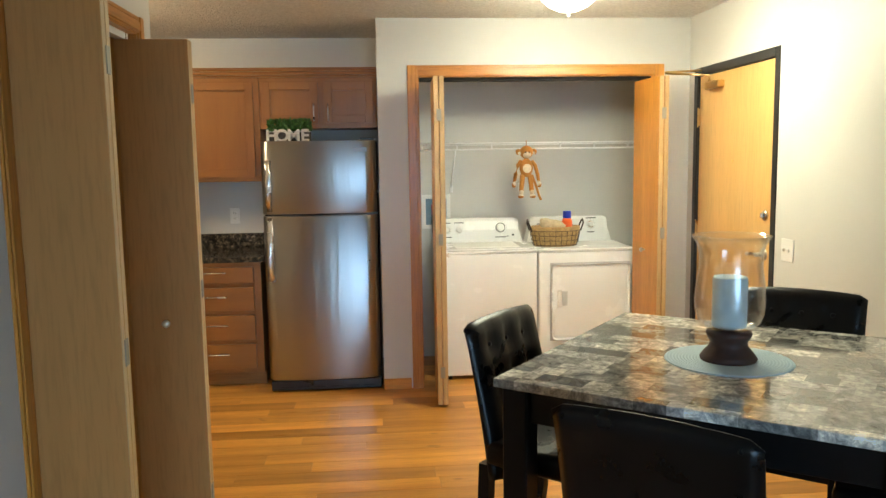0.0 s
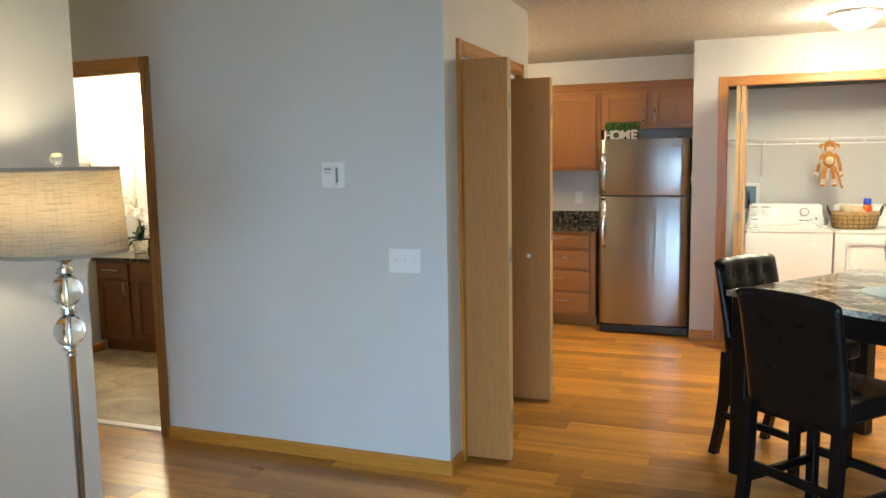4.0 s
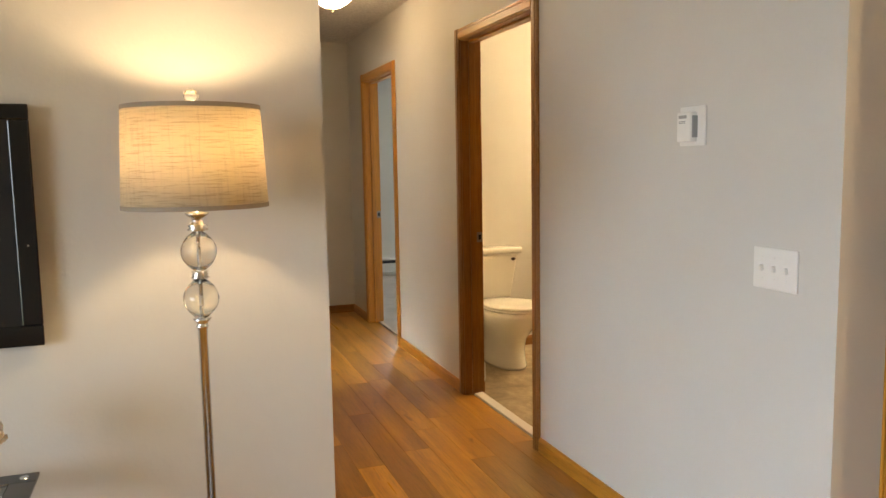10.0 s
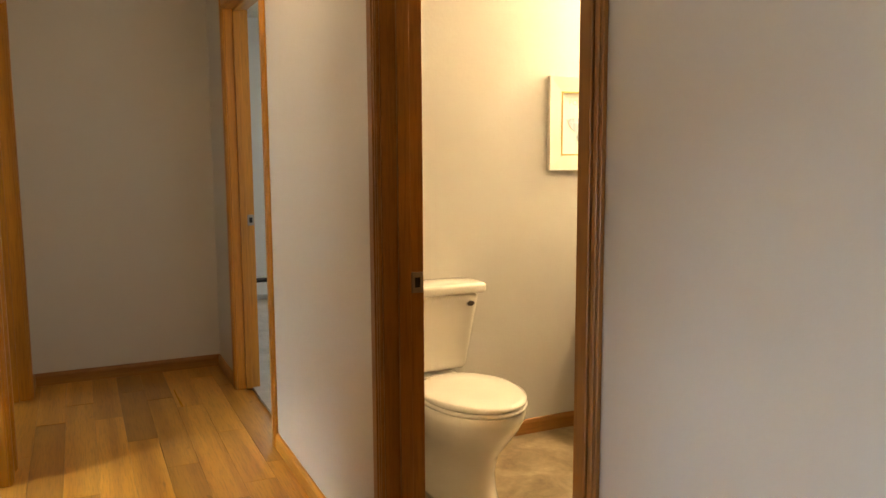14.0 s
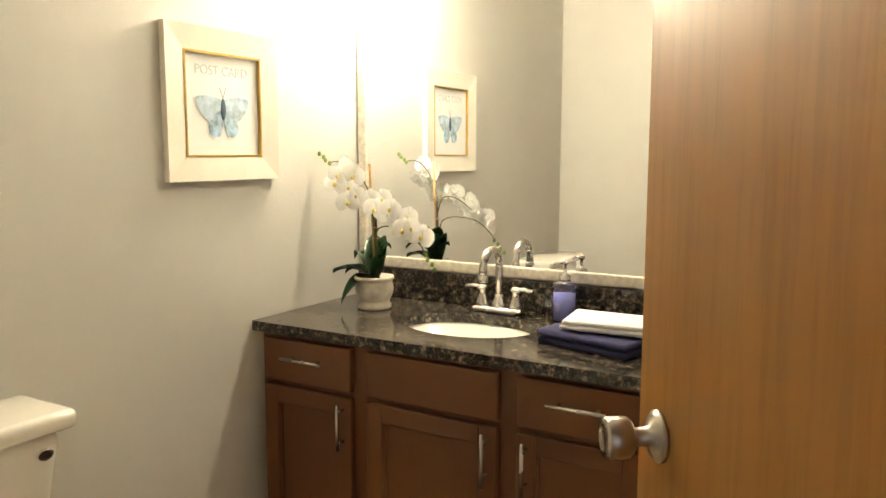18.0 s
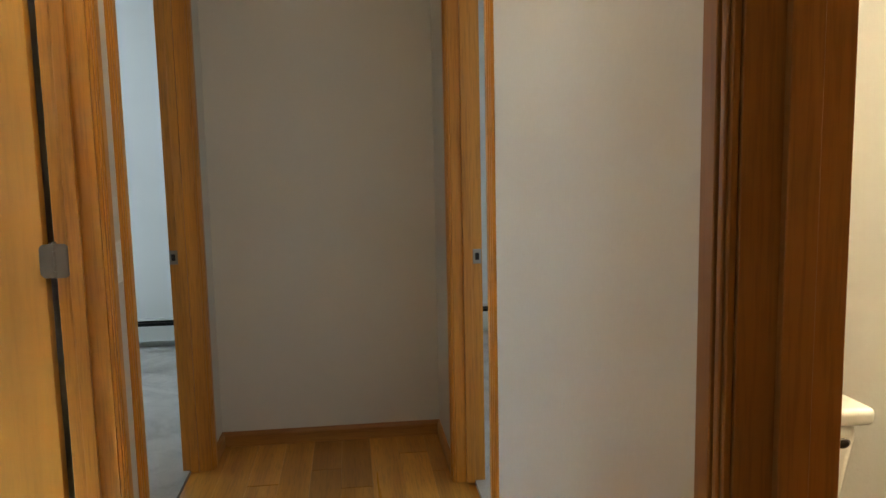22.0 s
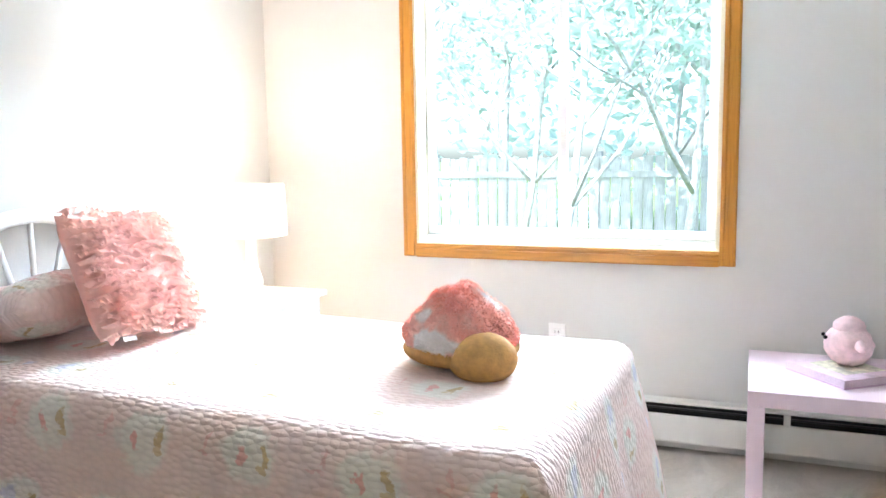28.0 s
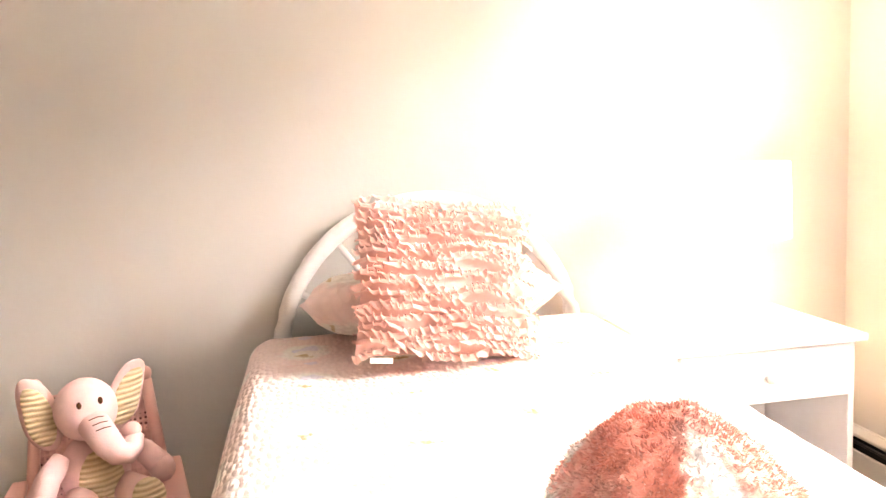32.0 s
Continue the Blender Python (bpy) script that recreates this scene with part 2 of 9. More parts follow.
def wood(name, light, dark, axis="z", rough=0.4, fine=1.0, figure=0.6, shift=False, tone=0.0, pore=0.55, stretch=0.055, knots=False):
    """Wood with its grain along one axis: long streaks, fine pores and a slow figure."""
    m, nt, bsdf = mat_base(name, light, rough)
    st = {"x": (stretch, 1, 1), "y": (1, stretch, 1), "z": (1, 1, stretch)}[axis]
    v = coords(nt, st, shift)
    wide = noise_tex(nt, v, 9.0 * fine, 6.0, 0.6, 0.6)
    pores = noise_tex(nt, v, 130.0 * fine, 3.0, 0.6)
    slow = noise_tex(nt, v, 2.6 * fine, 3.0, 0.5, 1.5)
    w = nt.nodes.new("ShaderNodeTexWave")
    w.wave_type = "RINGS"
    w.inputs["Scale"].default_value = 2.4 * fine
    w.inputs["Distortion"].default_value = 9.0
    w.inputs["Detail"].default_value = 3.0
    nt.links.new(v, w.inputs["Vector"])
    c = ramp(nt, wide, [(0.25, dark), (0.72, light)])
    mid = tuple((a + b) / 2 for a, b in zip(light, dark))
    c2 = ramp(nt, w.outputs["Fac"], [(0.1, mid), (0.8, light)])
    c = mix(nt, figure * 0.6, c, c2)
    pk = ramp(nt, pores, [(0.36, (0.62,) * 3), (0.52, (1, 1, 1))])
    c = mix(nt, pore, c, pk, "MULTIPLY")
    sk = ramp(nt, slow, [(0.3, (0.86,) * 3), (0.7, (1.08,) * 3)])
    c = mix(nt, 0.8, c, sk, "MULTIPLY")
    if knots:
        k = noise_tex(nt, coords(nt, {"x": (0.35, 1, 1), "y": (1, 0.35, 1), "z": (1, 1, 0.35)}[axis], shift), 13.0, 2.0, 0.5, 0.4)
        c = mix(nt, 0.75, c, ramp(nt, k, [(0.70, (1, 1, 1)), (0.76, (0.42, 0.36, 0.30))]), "MULTIPLY")
    if tone:
        oi = nt.nodes.new("ShaderNodeObjectInfo")
        tk = ramp(nt, oi.outputs["Random"], [(0.0, (1 - tone, 1 - tone * 1.1, 1 - tone * 1.25)), (0.5, (1, 1, 1)), (1.0, (1 + tone, 1 + tone, 1 + tone * 0.9))])
        c = mix(nt, 1.0, c, tk, "MULTIPLY")
    nt.links.new(c, bsdf.inputs["Base Color"])
    nt.links.new(ramp(nt, wide, [(0.2, (rough * 1.15,) * 3), (0.8, (rough * 0.85,) * 3)]), bsdf.inputs["Roughness"])
    bump(nt, bsdf, pores, 0.12, 0.0006)
    return m


def wall_paint(name, color):
    m, nt, bsdf = mat_base(name, color, 0.5)
    v = coords(nt)
    big = noise_tex(nt, v, 1.3, 4.0)
    fine = noise_tex(nt, v, 70.0, 4.0, 0.6)
    nt.links.new(ramp(nt, big, [(0.3, tuple(c * 0.97 for c in color)), (0.7, tuple(c * 1.03 for c in color))]), bsdf.inputs["Base Color"])
    nt.links.new(ramp(nt, fine, [(0.3, (0.42,) * 3), (0.7, (0.55,) * 3)]), bsdf.inputs["Roughness"])
    bump(nt, bsdf, fine, 0.3, 0.002)
    return m


def popcorn():
    m, nt, bsdf = mat_base("popcorn_ceiling", (0.74, 0.72, 0.68), 0.9)
    v = coords(nt)
    vo = node(nt, "ShaderNodeTexVoronoi", Scale=75.0)
    nt.links.new(v, vo.inputs["Vector"])
    n = noise_tex(nt, v, 60.0, 5.0, 0.65)
    add = nt.nodes.new("ShaderNodeMath")
    add.operation = "SUBTRACT"
    nt.links.new(n, add.inputs[0])
    nt.links.new(vo.outputs["Distance"], add.inputs[1])
    nt.links.new(ramp(nt, n, [(0.35, (0.62, 0.60, 0.56)), (0.6, (0.80, 0.78, 0.74))]), bsdf.inputs["Base Color"])
    bump(nt, bsdf, add.outputs[0], 1.0, 0.012)
    return m


def granite():
    m, nt, bsdf = mat_base("dark_granite", (0.03, 0.028, 0.026), 0.12)
    v = coords(nt)
    a = noise_tex(nt, v, 55.0, 6.0, 0.7)
    b = noise_tex(nt, v, 14.0, 5.0, 0.6, 1.0)
    c1 = ramp(nt, a, [(0.36, (0.006, 0.006, 0.007)), (0.50, (0.04, 0.036, 0.032)), (0.60, (0.19, 0.145, 0.095)), (0.70, (0.40, 0.35, 0.28))])
    c2 = ramp(nt, b, [(0.35, (0.35,) * 3), (0.65, (1.25,) * 3)])
    nt.links.new(mix(nt, 0.9, c1, c2, "MULTIPLY"), bsdf.inputs["Base Color"])
    return m


def steel():
    m, nt, bsdf = mat_base("brushed_steel", (0.38, 0.375, 0.37), 0.3, 1.0)
    v = coords(nt, (60, 60, 0.6))
    f = noise_tex(nt, v, 6.0, 4.0)
    v2 = coords(nt, (1, 1, 0.10))
    wav = noise_tex(nt, v2, 17.0, 2.0, 0.4, 0.3)
    nt.links.new(ramp(nt, f, [(0.3, (0.29,) * 3), (0.7, (0.33,) * 3)]), bsdf.inputs["Roughness"])
    add = nt.nodes.new("ShaderNodeMath")
    add.operation = "MULTIPLY_ADD"
    add.inputs[1].default_value = 0.0
    nt.links.new(f, add.inputs[0])
    nt.links.new(wav, add.inputs[2])
    bump(nt, bsdf, add.outputs[0], 0.22, 0.007)
    bsdf.inputs["Anisotropic"].default_value = 0.9
    bsdf.inputs["Anisotropic Rotation"].default_value = 0.25
    return m


def tabletop_mat():
    """Polished faux marble in staggered rectangular tiles of many greys, some of them brownish."""
    m, nt, bsdf = mat_base("marble_veneer", (0.3, 0.29, 0.28), 0.10)
    v = coords(nt)
    tiles = []
    for width, row, off, sq in ((0.150, 0.075, 0.5, 2), (0.075, 0.075, 0.0, 3)):
        br = nt.nodes.new("ShaderNodeTexBrick")
        br.offset, br.squash_frequency, br.squash = off, sq, 0.6
        br.inputs["Color1"].default_value = (0, 0, 0, 1)
        br.inputs["Color2"].default_value = (1, 1, 1, 1)
        br.inputs["Mortar"].default_value = (0.3, 0.3, 0.3, 1)
        br.inputs["Scale"].default_value = 1.0
        br.inputs["Mortar Size"].default_value = 0.0
        br.inputs["Brick Width"].default_value = width
        br.inputs["Row Height"].default_value = row
        nt.links.new(v, br.inputs["Vector"])
        tiles.append(br.outputs["Color"])
    n1 = noise_tex(nt, v, 19.0, 8.0, 0.72, 1.2)
    n2 = noise_tex(nt, v, 60.0, 6.0, 0.7, 0.5)
    marb = ramp(nt, n1, [(0.30, (0.055, 0.053, 0.052)), (0.45, (0.19, 0.185, 0.175)), (0.58, (0.33, 0.32, 0.295)), (0.74, (0.62, 0.60, 0.56))])
    fine = ramp(nt, n2, [(0.38, (0.55,) * 3), (0.62, (1.25,) * 3)])
    c = mix(nt, 0.85, marb, fine, "MULTIPLY")
    tone = ramp(nt, tiles[0], [(0.0, (0.60, 0.61, 0.62)), (0.5, (1.45, 1.45, 1.43)), (1.0, (2.7, 2.70, 2.66))])
    tint = ramp(nt, tiles[1], [(0.0, (0.75, 0.76, 0.78)), (0.6, (1.08, 1.08, 1.07)), (1.0, (1.30, 1.27, 1.20))])
    c = mix(nt, 1.0, mix(nt, 1.0, c, tone, "MULTIPLY"), tint, "MULTIPLY")
    nt.links.new(c, bsdf.inputs["Base Color"])
    bsdf.inputs["Coat Weight"].default_value = 0.5
    bsdf.inputs["Coat Roughness"].default_value = 0.05
    return m


def carpet(name, a, b):
    m, nt, bsdf = mat_base(name, a, 0.95)
    v = coords(nt)
    pile = noise_tex(nt, v, 240.0, 3.0, 0.7)
    sweep = noise_tex(nt, v, 3.2, 4.0, 0.6, 1.2)
    c = ramp(nt, sweep, [(0.35, b), (0.62, a)])
    pk = ramp(nt, pile, [(0.3, (0.7,) * 3), (0.7, (1.12,) * 3)])
    nt.links.new(mix(nt, 0.9, c, pk, "MULTIPLY"), bsdf.inputs["Base Color"])
    bump(nt, bsdf, pile, 0.8, 0.006)
    bsdf.inputs["Sheen Weight"].default_value = 0.3
    return m


def vinyl():
    m, nt, bsdf = mat_base("stone_vinyl", (0.3, 0.22, 0.13), 0.4)
    v = coords(nt)
    a = noise_tex(nt, v, 5.0, 7.0, 0.65, 0.8)
    b = noise_tex(nt, v, 30.0, 5.0, 0.6)
    c = ramp(nt, a, [(0.3, (0.16, 0.115, 0.065)), (0.5, (0.30, 0.225, 0.135)), (0.7, (0.47, 0.37, 0.24))])
    nt.links.new(mix(nt, 0.6, c, ramp(nt, b, [(0.3, (0.75,) * 3), (0.7, (1.15,) * 3)]), "MULTIPLY"), bsdf.inputs["Base Color"])
    bump(nt, bsdf, b, 0.15, 0.002)
    return m


def glass(name, color=(1, 1, 1), rough=0.0, ior=1.45):
    m, nt, bsdf = mat_base(name, color, rough)
    bsdf.inputs["Transmission Weight"].default_value = 1.0
    bsdf.inputs["IOR"].default_value = ior
    return m


def thin_glass(name, color=(1, 1, 1), gloss=0.08):
    """Blown glass a few millimetres thick: clear, with a gloss that grows towards its edges."""
    m, nt, bsdf = mat_base(name, color, 0.02)
    tr = nt.nodes.new("ShaderNodeBsdfTransparent")
    tr.inputs["Color"].default_value = (*color, 1)
    gl = nt.nodes.new("ShaderNodeBsdfGlossy")
    gl.inputs["Roughness"].default_value = 0.02
    lw = nt.nodes.new("ShaderNodeLayerWeight")
    lw.inputs["Blend"].default_value = 0.45
    k = ramp(nt, lw.outputs["Facing"], [(0.0, (gloss,) * 3), (0.35, (gloss * 1.8,) * 3), (0.7, (0.35,) * 3), (1.0, (0.85,) * 3)])
    mx = nt.nodes.new("ShaderNodeMixShader")
    nt.links.new(k, mx.inputs[0])
    nt.links.new(tr.outputs[0], mx.inputs[1])
    nt.links.new(gl.outputs[0], mx.inputs[2])
    nt.links.new(mx.outputs[0], nt.nodes["Material Output"].inputs[0])
    return m


def emitter(name, color, strength):
    m, nt, bsdf = mat_base(name, (0.8, 0.8, 0.8), 0.4)
    bsdf.inputs["Emission Color"].default_value = (*color, 1)
    bsdf.inputs["Emission Strength"].default_value = strength
    return m


def cloth_shade(name, light, dark, linen=True, through_share=0.5):
    """Lampshade cloth that lets part of the light through, with uneven threads."""
    m, nt, bsdf = mat_base(name, light, 0.9)
    tr = nt.nodes.new("ShaderNodeBsdfTranslucent")
    mx = nt.nodes.new("ShaderNodeMixShader")
    mx.inputs[0].default_value = through_share
    if linen:
        h = noise_tex(nt, coords(nt, (3, 3, 60)), 4.0, 5.0, 0.65)
        w = noise_tex(nt, coords(nt, (50, 50, 2.5)), 3.0, 4.0, 0.6)
        c = mix(nt, 0.5, ramp(nt, h, [(0.36, dark), (0.5, light)]), ramp(nt, w, [(0.34, dark), (0.48, light)]), "MULTIPLY")
        nt.links.new(c, bsdf.inputs["Base Color"])
        nt.links.new(c, tr.inputs["Color"])
        bump(nt, bsdf, h, 0.3, 0.001)
    else:
        tr.inputs["Color"].default_value = (*light, 1)
    out = nt.nodes["Material Output"]
    nt.links.new(bsdf.outputs[0], mx.inputs[1])
    nt.links.new(tr.outputs[0], mx.inputs[2])
    nt.links.new(mx.outputs[0], out.inputs[0])
    return m


PAINT = wall_paint("greige_wall_paint", (0.60, 0.585, 0.55))
CEIL = popcorn()
OAK_X = wood("honey_oak_x", (0.66, 0.290, 0.045), (0.38, 0.138, 0.018), "x", 0.32)
OAK_Y = wood("honey_oak_y", (0.66, 0.290, 0.045), (0.38, 0.138, 0.018), "y", 0.32)
OAK_Z = wood("honey_oak_z", (0.66, 0.290, 0.045), (0.38, 0.138, 0.018), "z", 0.32)
# a darker copy of the honey oak, with the shade of dim spots in its colour
OAK_SHADED_X = wood("shaded_oak_x", (0.42, 0.185, 0.046), (0.20, 0.077, 0.015), "x", 0.35)
OAK_SHADED_Y = wood("shaded_oak_y", (0.42, 0.185, 0.046), (0.20, 0.077, 0.015), "y", 0.35)
OAK_SHADED_Z = wood("shaded_oak_z", (0.42, 0.185, 0.046), (0.20, 0.077, 0.015), "z", 0.35)
SLAB = wood("oak_veneer_slab", (0.70, 0.345, 0.060), (0.46, 0.202, 0.026), "z", 0.46, 0.5, 0.8, pore=0.20, stretch=0.07)
BIFOLD = wood("maple_veneer_bifold", (0.49, 0.222, 0.064), (0.35, 0.147, 0.035), "z", 0.5, 0.6, 0.8, pore=0.3, stretch=0.08)
EDGE = wood("pale_wood_edge", (0.66, 0.45, 0.22), (0.45, 0.26, 0.1), "z", 0.45)
SLAB2 = wood("amber_oak_veneer_slab", (0.47, 0.220, 0.042), (0.32, 0.130, 0.021), "z", 0.42, 0.55, 0.8, pore=0.35, stretch=0.06)
ENTRY = wood("birch_entry_veneer", (0.70, 0.43, 0.16), (0.60, 0.345, 0.115), "z", 0.35, 0.6, 0.7, pore=0.25, stretch=0.08)
PLANK = wood("laminate_plank", (0.65, 0.305, 0.060), (0.32, 0.120, 0.017), "x", 0.30, 1.25, 0.85, True, 0.30, knots=True)
CAB = wood("cognac_maple_z", (0.36, 0.15, 0.036), (0.27, 0.10, 0.022), "z", 0.33, 0.5, 0.5, pore=0.12, stretch=0.12)
CAB_X = wood("cognac_maple_x", (0.36, 0.15, 0.036), (0.27, 0.10, 0.022), "x", 0.33, 0.5, 0.5, pore=0.12, stretch=0.12)
VAN = wood("espresso_maple_z", (0.165, 0.060, 0.017), (0.118, 0.040, 0.011), "z", 0.40, 0.5, 0.4, pore=0.12, stretch=0.12)
VAN_X = wood("espresso_maple_x", (0.165, 0.060, 0.017), (0.118, 0.040, 0.011), "x", 0.40, 0.5, 0.4, pore=0.12, stretch=0.12)
GRANITE = granite()
STEEL = steel()
NICKEL = plain("satin_nickel", (0.60, 0.58, 0.55), 0.27, 1.0, 0.05)
CHROME = plain("polished_chrome", (0.8, 0.8, 0.8), 0.08, 1.0, 0.03)
BRASS = plain("worn_brass", (0.72, 0.5, 0.2), 0.3, 1.0, 0.1)
BLACKMETAL = plain("black_steel_paint", (0.012, 0.012, 0.013), 0.4, 0.0, 0.2)
BLACKPLASTIC = plain("black_plastic", (0.011, 0.011, 0.012), 0.3, 0.0, 0.2)
LEATHER = plain("black_bonded_leather", (0.006, 0.0055, 0.0055), 0.30, 0.0, 0.2, 12.0, 0.25, 260.0)
BLACKWOOD = plain("black_lacquered_wood", (0.006, 0.005, 0.005), 0.35, 0.0, 0.25, 20.0, 0.05)
for _m in (LEATHER, BLACKWOOD, BIFOLD):
    _m.node_tree.nodes["Principled BSDF"].inputs["Specular IOR Level"].default_value = 0.25
WHITE = plain("white_enamel", (0.80, 0.80, 0.79), 0.25, 0.0, 0.02)
WHITEPLASTIC = plain("white_plastic", (0.78, 0.77, 0.74), 0.35, 0.0, 0.03)
PORCELAIN = plain("warm_white_porcelain", (0.80, 0.77, 0.70), 0.12, 0.0, 0.02, coat=0.5)
WHITEPAINT = plain("white_furniture_paint", (0.80, 0.80, 0.80), 0.35, 0.0, 0.03, 8.0, 0.05)
TABLETOP = tabletop_mat()
CARPET = carpet("beige_carpet", (0.52, 0.47, 0.41), (0.36, 0.32, 0.27))
VINYL = vinyl()
CLEAR = thin_glass("clear_blown_glass", gloss=0.06)
PANE = glass("window_glass", (0.72, 0.89, 1.0), 0.0, 1.02)
HEATER = plain("heater_enamel", (0.70, 0.69, 0.65), 0.4, 0.0, 0.04)
DARKFILM = plain("dark_gap", (0.008, 0.008, 0.008), 0.9, 0.0, 0.1)

# ---- structure ----
H = 2.44


def wall(name, x0, y0, x1, y1, holes=(), z0=0.0, z1=H, mat=PAINT):
    """A wall between two corners of its plan; holes are (from, to, sill, head) along its longer side."""
    bm = bmesh.new()
    along_x = (x1 - x0) > (y1 - y0)

    def piece(a, b, lo, hi):
        if b - a < 1e-4 or hi - lo < 1e-4:
            return
        if along_x:
            box(a, y0, lo, b, y1, hi, bm=bm)
        else:
            box(x0, a, lo, x1, b, hi, bm=bm)

    start, end = (x0, x1) if along_x else (y0, y1)
    at = start
    for a, b, lo, hi in sorted(holes):
        piece(at, a, z0, z1)
        piece(a, b, z0, lo)
        piece(a, b, hi, z1)
        at = b
    piece(at, end, z0, z1)
    bmesh.ops.remove_doubles(bm, verts=bm.verts, dist=1e-5)
    return single(name, bm, mat, kind="structure")


DH = 2.05
WT = -1.503   # face of the television wall


def turned(ob):
    """The hall narrows a little: its south side is turned a little."""
    ob.matrix_world = HALL_TURN @ ob.matrix_world
    return ob


HALL_TURN = pose(-4.70, 0.575, 0, 0, 0, -0.93) @ Matrix.Translation((4.70, -0.575, 0))
WX = -7.97
wall("wall_hall_north", -5.907, 1.612, -0.52, 1.732, [(-3.085, -2.135, 0, DH), (-5.35, -4.43, 0, DH)])
wall("wall_closet_front", -0.52, 1.612, -0.42, 3.13, [(1.825, 2.955, 0, 2.05)])
wall("wall_closet_north", -1.25, 3.03, -0.52, 3.13)
wall("wall_closet_back", -1.25, 1.732, -1.15, 3.03)
wall("wall_laundry_front", 0.49, 4.944, 2.57, 5.044, [(0.742, 2.334, 0, 2.083)])
wall("wall_laundry_side", 0.49, 5.044, 0.59, 5.90)
wall("wall_north", -3.0, 5.78, 0.49, 5.90)
wall("wall_laundry_back", 0.59, 5.78, 2.57, 5.90)
wall("wall_entry", 2.57, -4.35, 2.69, 5.90, [(3.765, 4.86, 0, 2.09)])
wall("wall_kitchen_west", -3.12, 3.75, -3.0, 5.90)
_w = wall("wall_tv", -1.88, -4.35, WT, 0.5245)
for _v in _w.data.vertices:
    if _v.co.y > 0.5:
        _v.co.y = 0.575 - 0.01623 * (_v.co.x + 4.70)
turned(wall("wall_hall_south", -5.9069, 0.455, -1.8795, 0.575, [(-4.47, -3.44, 0, DH), (-5.65, -4.65, 0, DH)]))
wall("wall_hall_end", -6.027, 0.455, -5.907, 1.732)
wall("wall_living_south", WT, -4.35, 2.57, -4.23, [(-0.3, 2.1, 0.02, 2.1)])
wall("wall_bath_west", -4.19, 1.732, -4.07, 3.75)
wall("wall_bath_north", -4.07, 3.63, -1.65, 3.75)
wall("wall_bath_east", -1.65, 1.732, -1.53, 3.75)
wall("wall_bedroom_west", -4.765, -3.27, -4.645, 0.455)
wall("wall_bedroom_south", -4.645, -3.29, -1.88, -3.15, [(-3.915, -2.63, 0.80, 2.02)])
wall("wall_west_rooms", WX - 0.12, -3.29, WX, 5.0, [(2.75, 4.05, 0.9, 2.1)])
wall("wall_west_room_south", WX, -3.29, -4.765, -3.17, [(-7.85, -6.55, 0.9, 2.1)])
wall("wall_west_room_partition", WX, 0.9, -6.027, 1.0)
wall("wall_north_room_north", WX, 4.88, -4.07, 5.0)
wall("wall_north_room_east", -4.19, 3.75, -4.07, 4.88)
_c = box(WX - 0.12, -4.35, H, 2.69, 5.90, H + 0.1)
single("ceiling", _c, CEIL, kind="structure")
_c = box(WX - 0.2, -4.45, H + 0.12, 2.8, 6.0, H + 0.3)
single("roof", _c, PAINT, kind="structure")
_fb = box(-1.71, -4.35, -0.1, 2.69, 5.90, -0.012)
single("floor", box(-5.907, -3.29, -0.1, -1.7101, 5.90, -0.012, bm=_fb), OAK_X, kind="structure")
single("floor_bath", box(-4.07, 1.72, -0.0115, -1.65, 3.63, 0.001), VINYL, kind="structure")
single("floor_bedroom", box(-4.645, -3.15, -0.0115, -1.88, 0.48, 0.006), CARPET, kind="structure")
single("floor_west_room", box(WX, -3.17, -0.1, -4.77, 0.50, 0.006), CARPET, kind="structure")
single("floor_north_room", box(WX, 1.69, -0.1, -4.19, 4.88, 0.006), CARPET, kind="structure")
single("threshold", box(-3.065, 1.665, -0.01, -2.155, 1.72, 0.008, 0.003), WHITEPAINT, kind="structure")


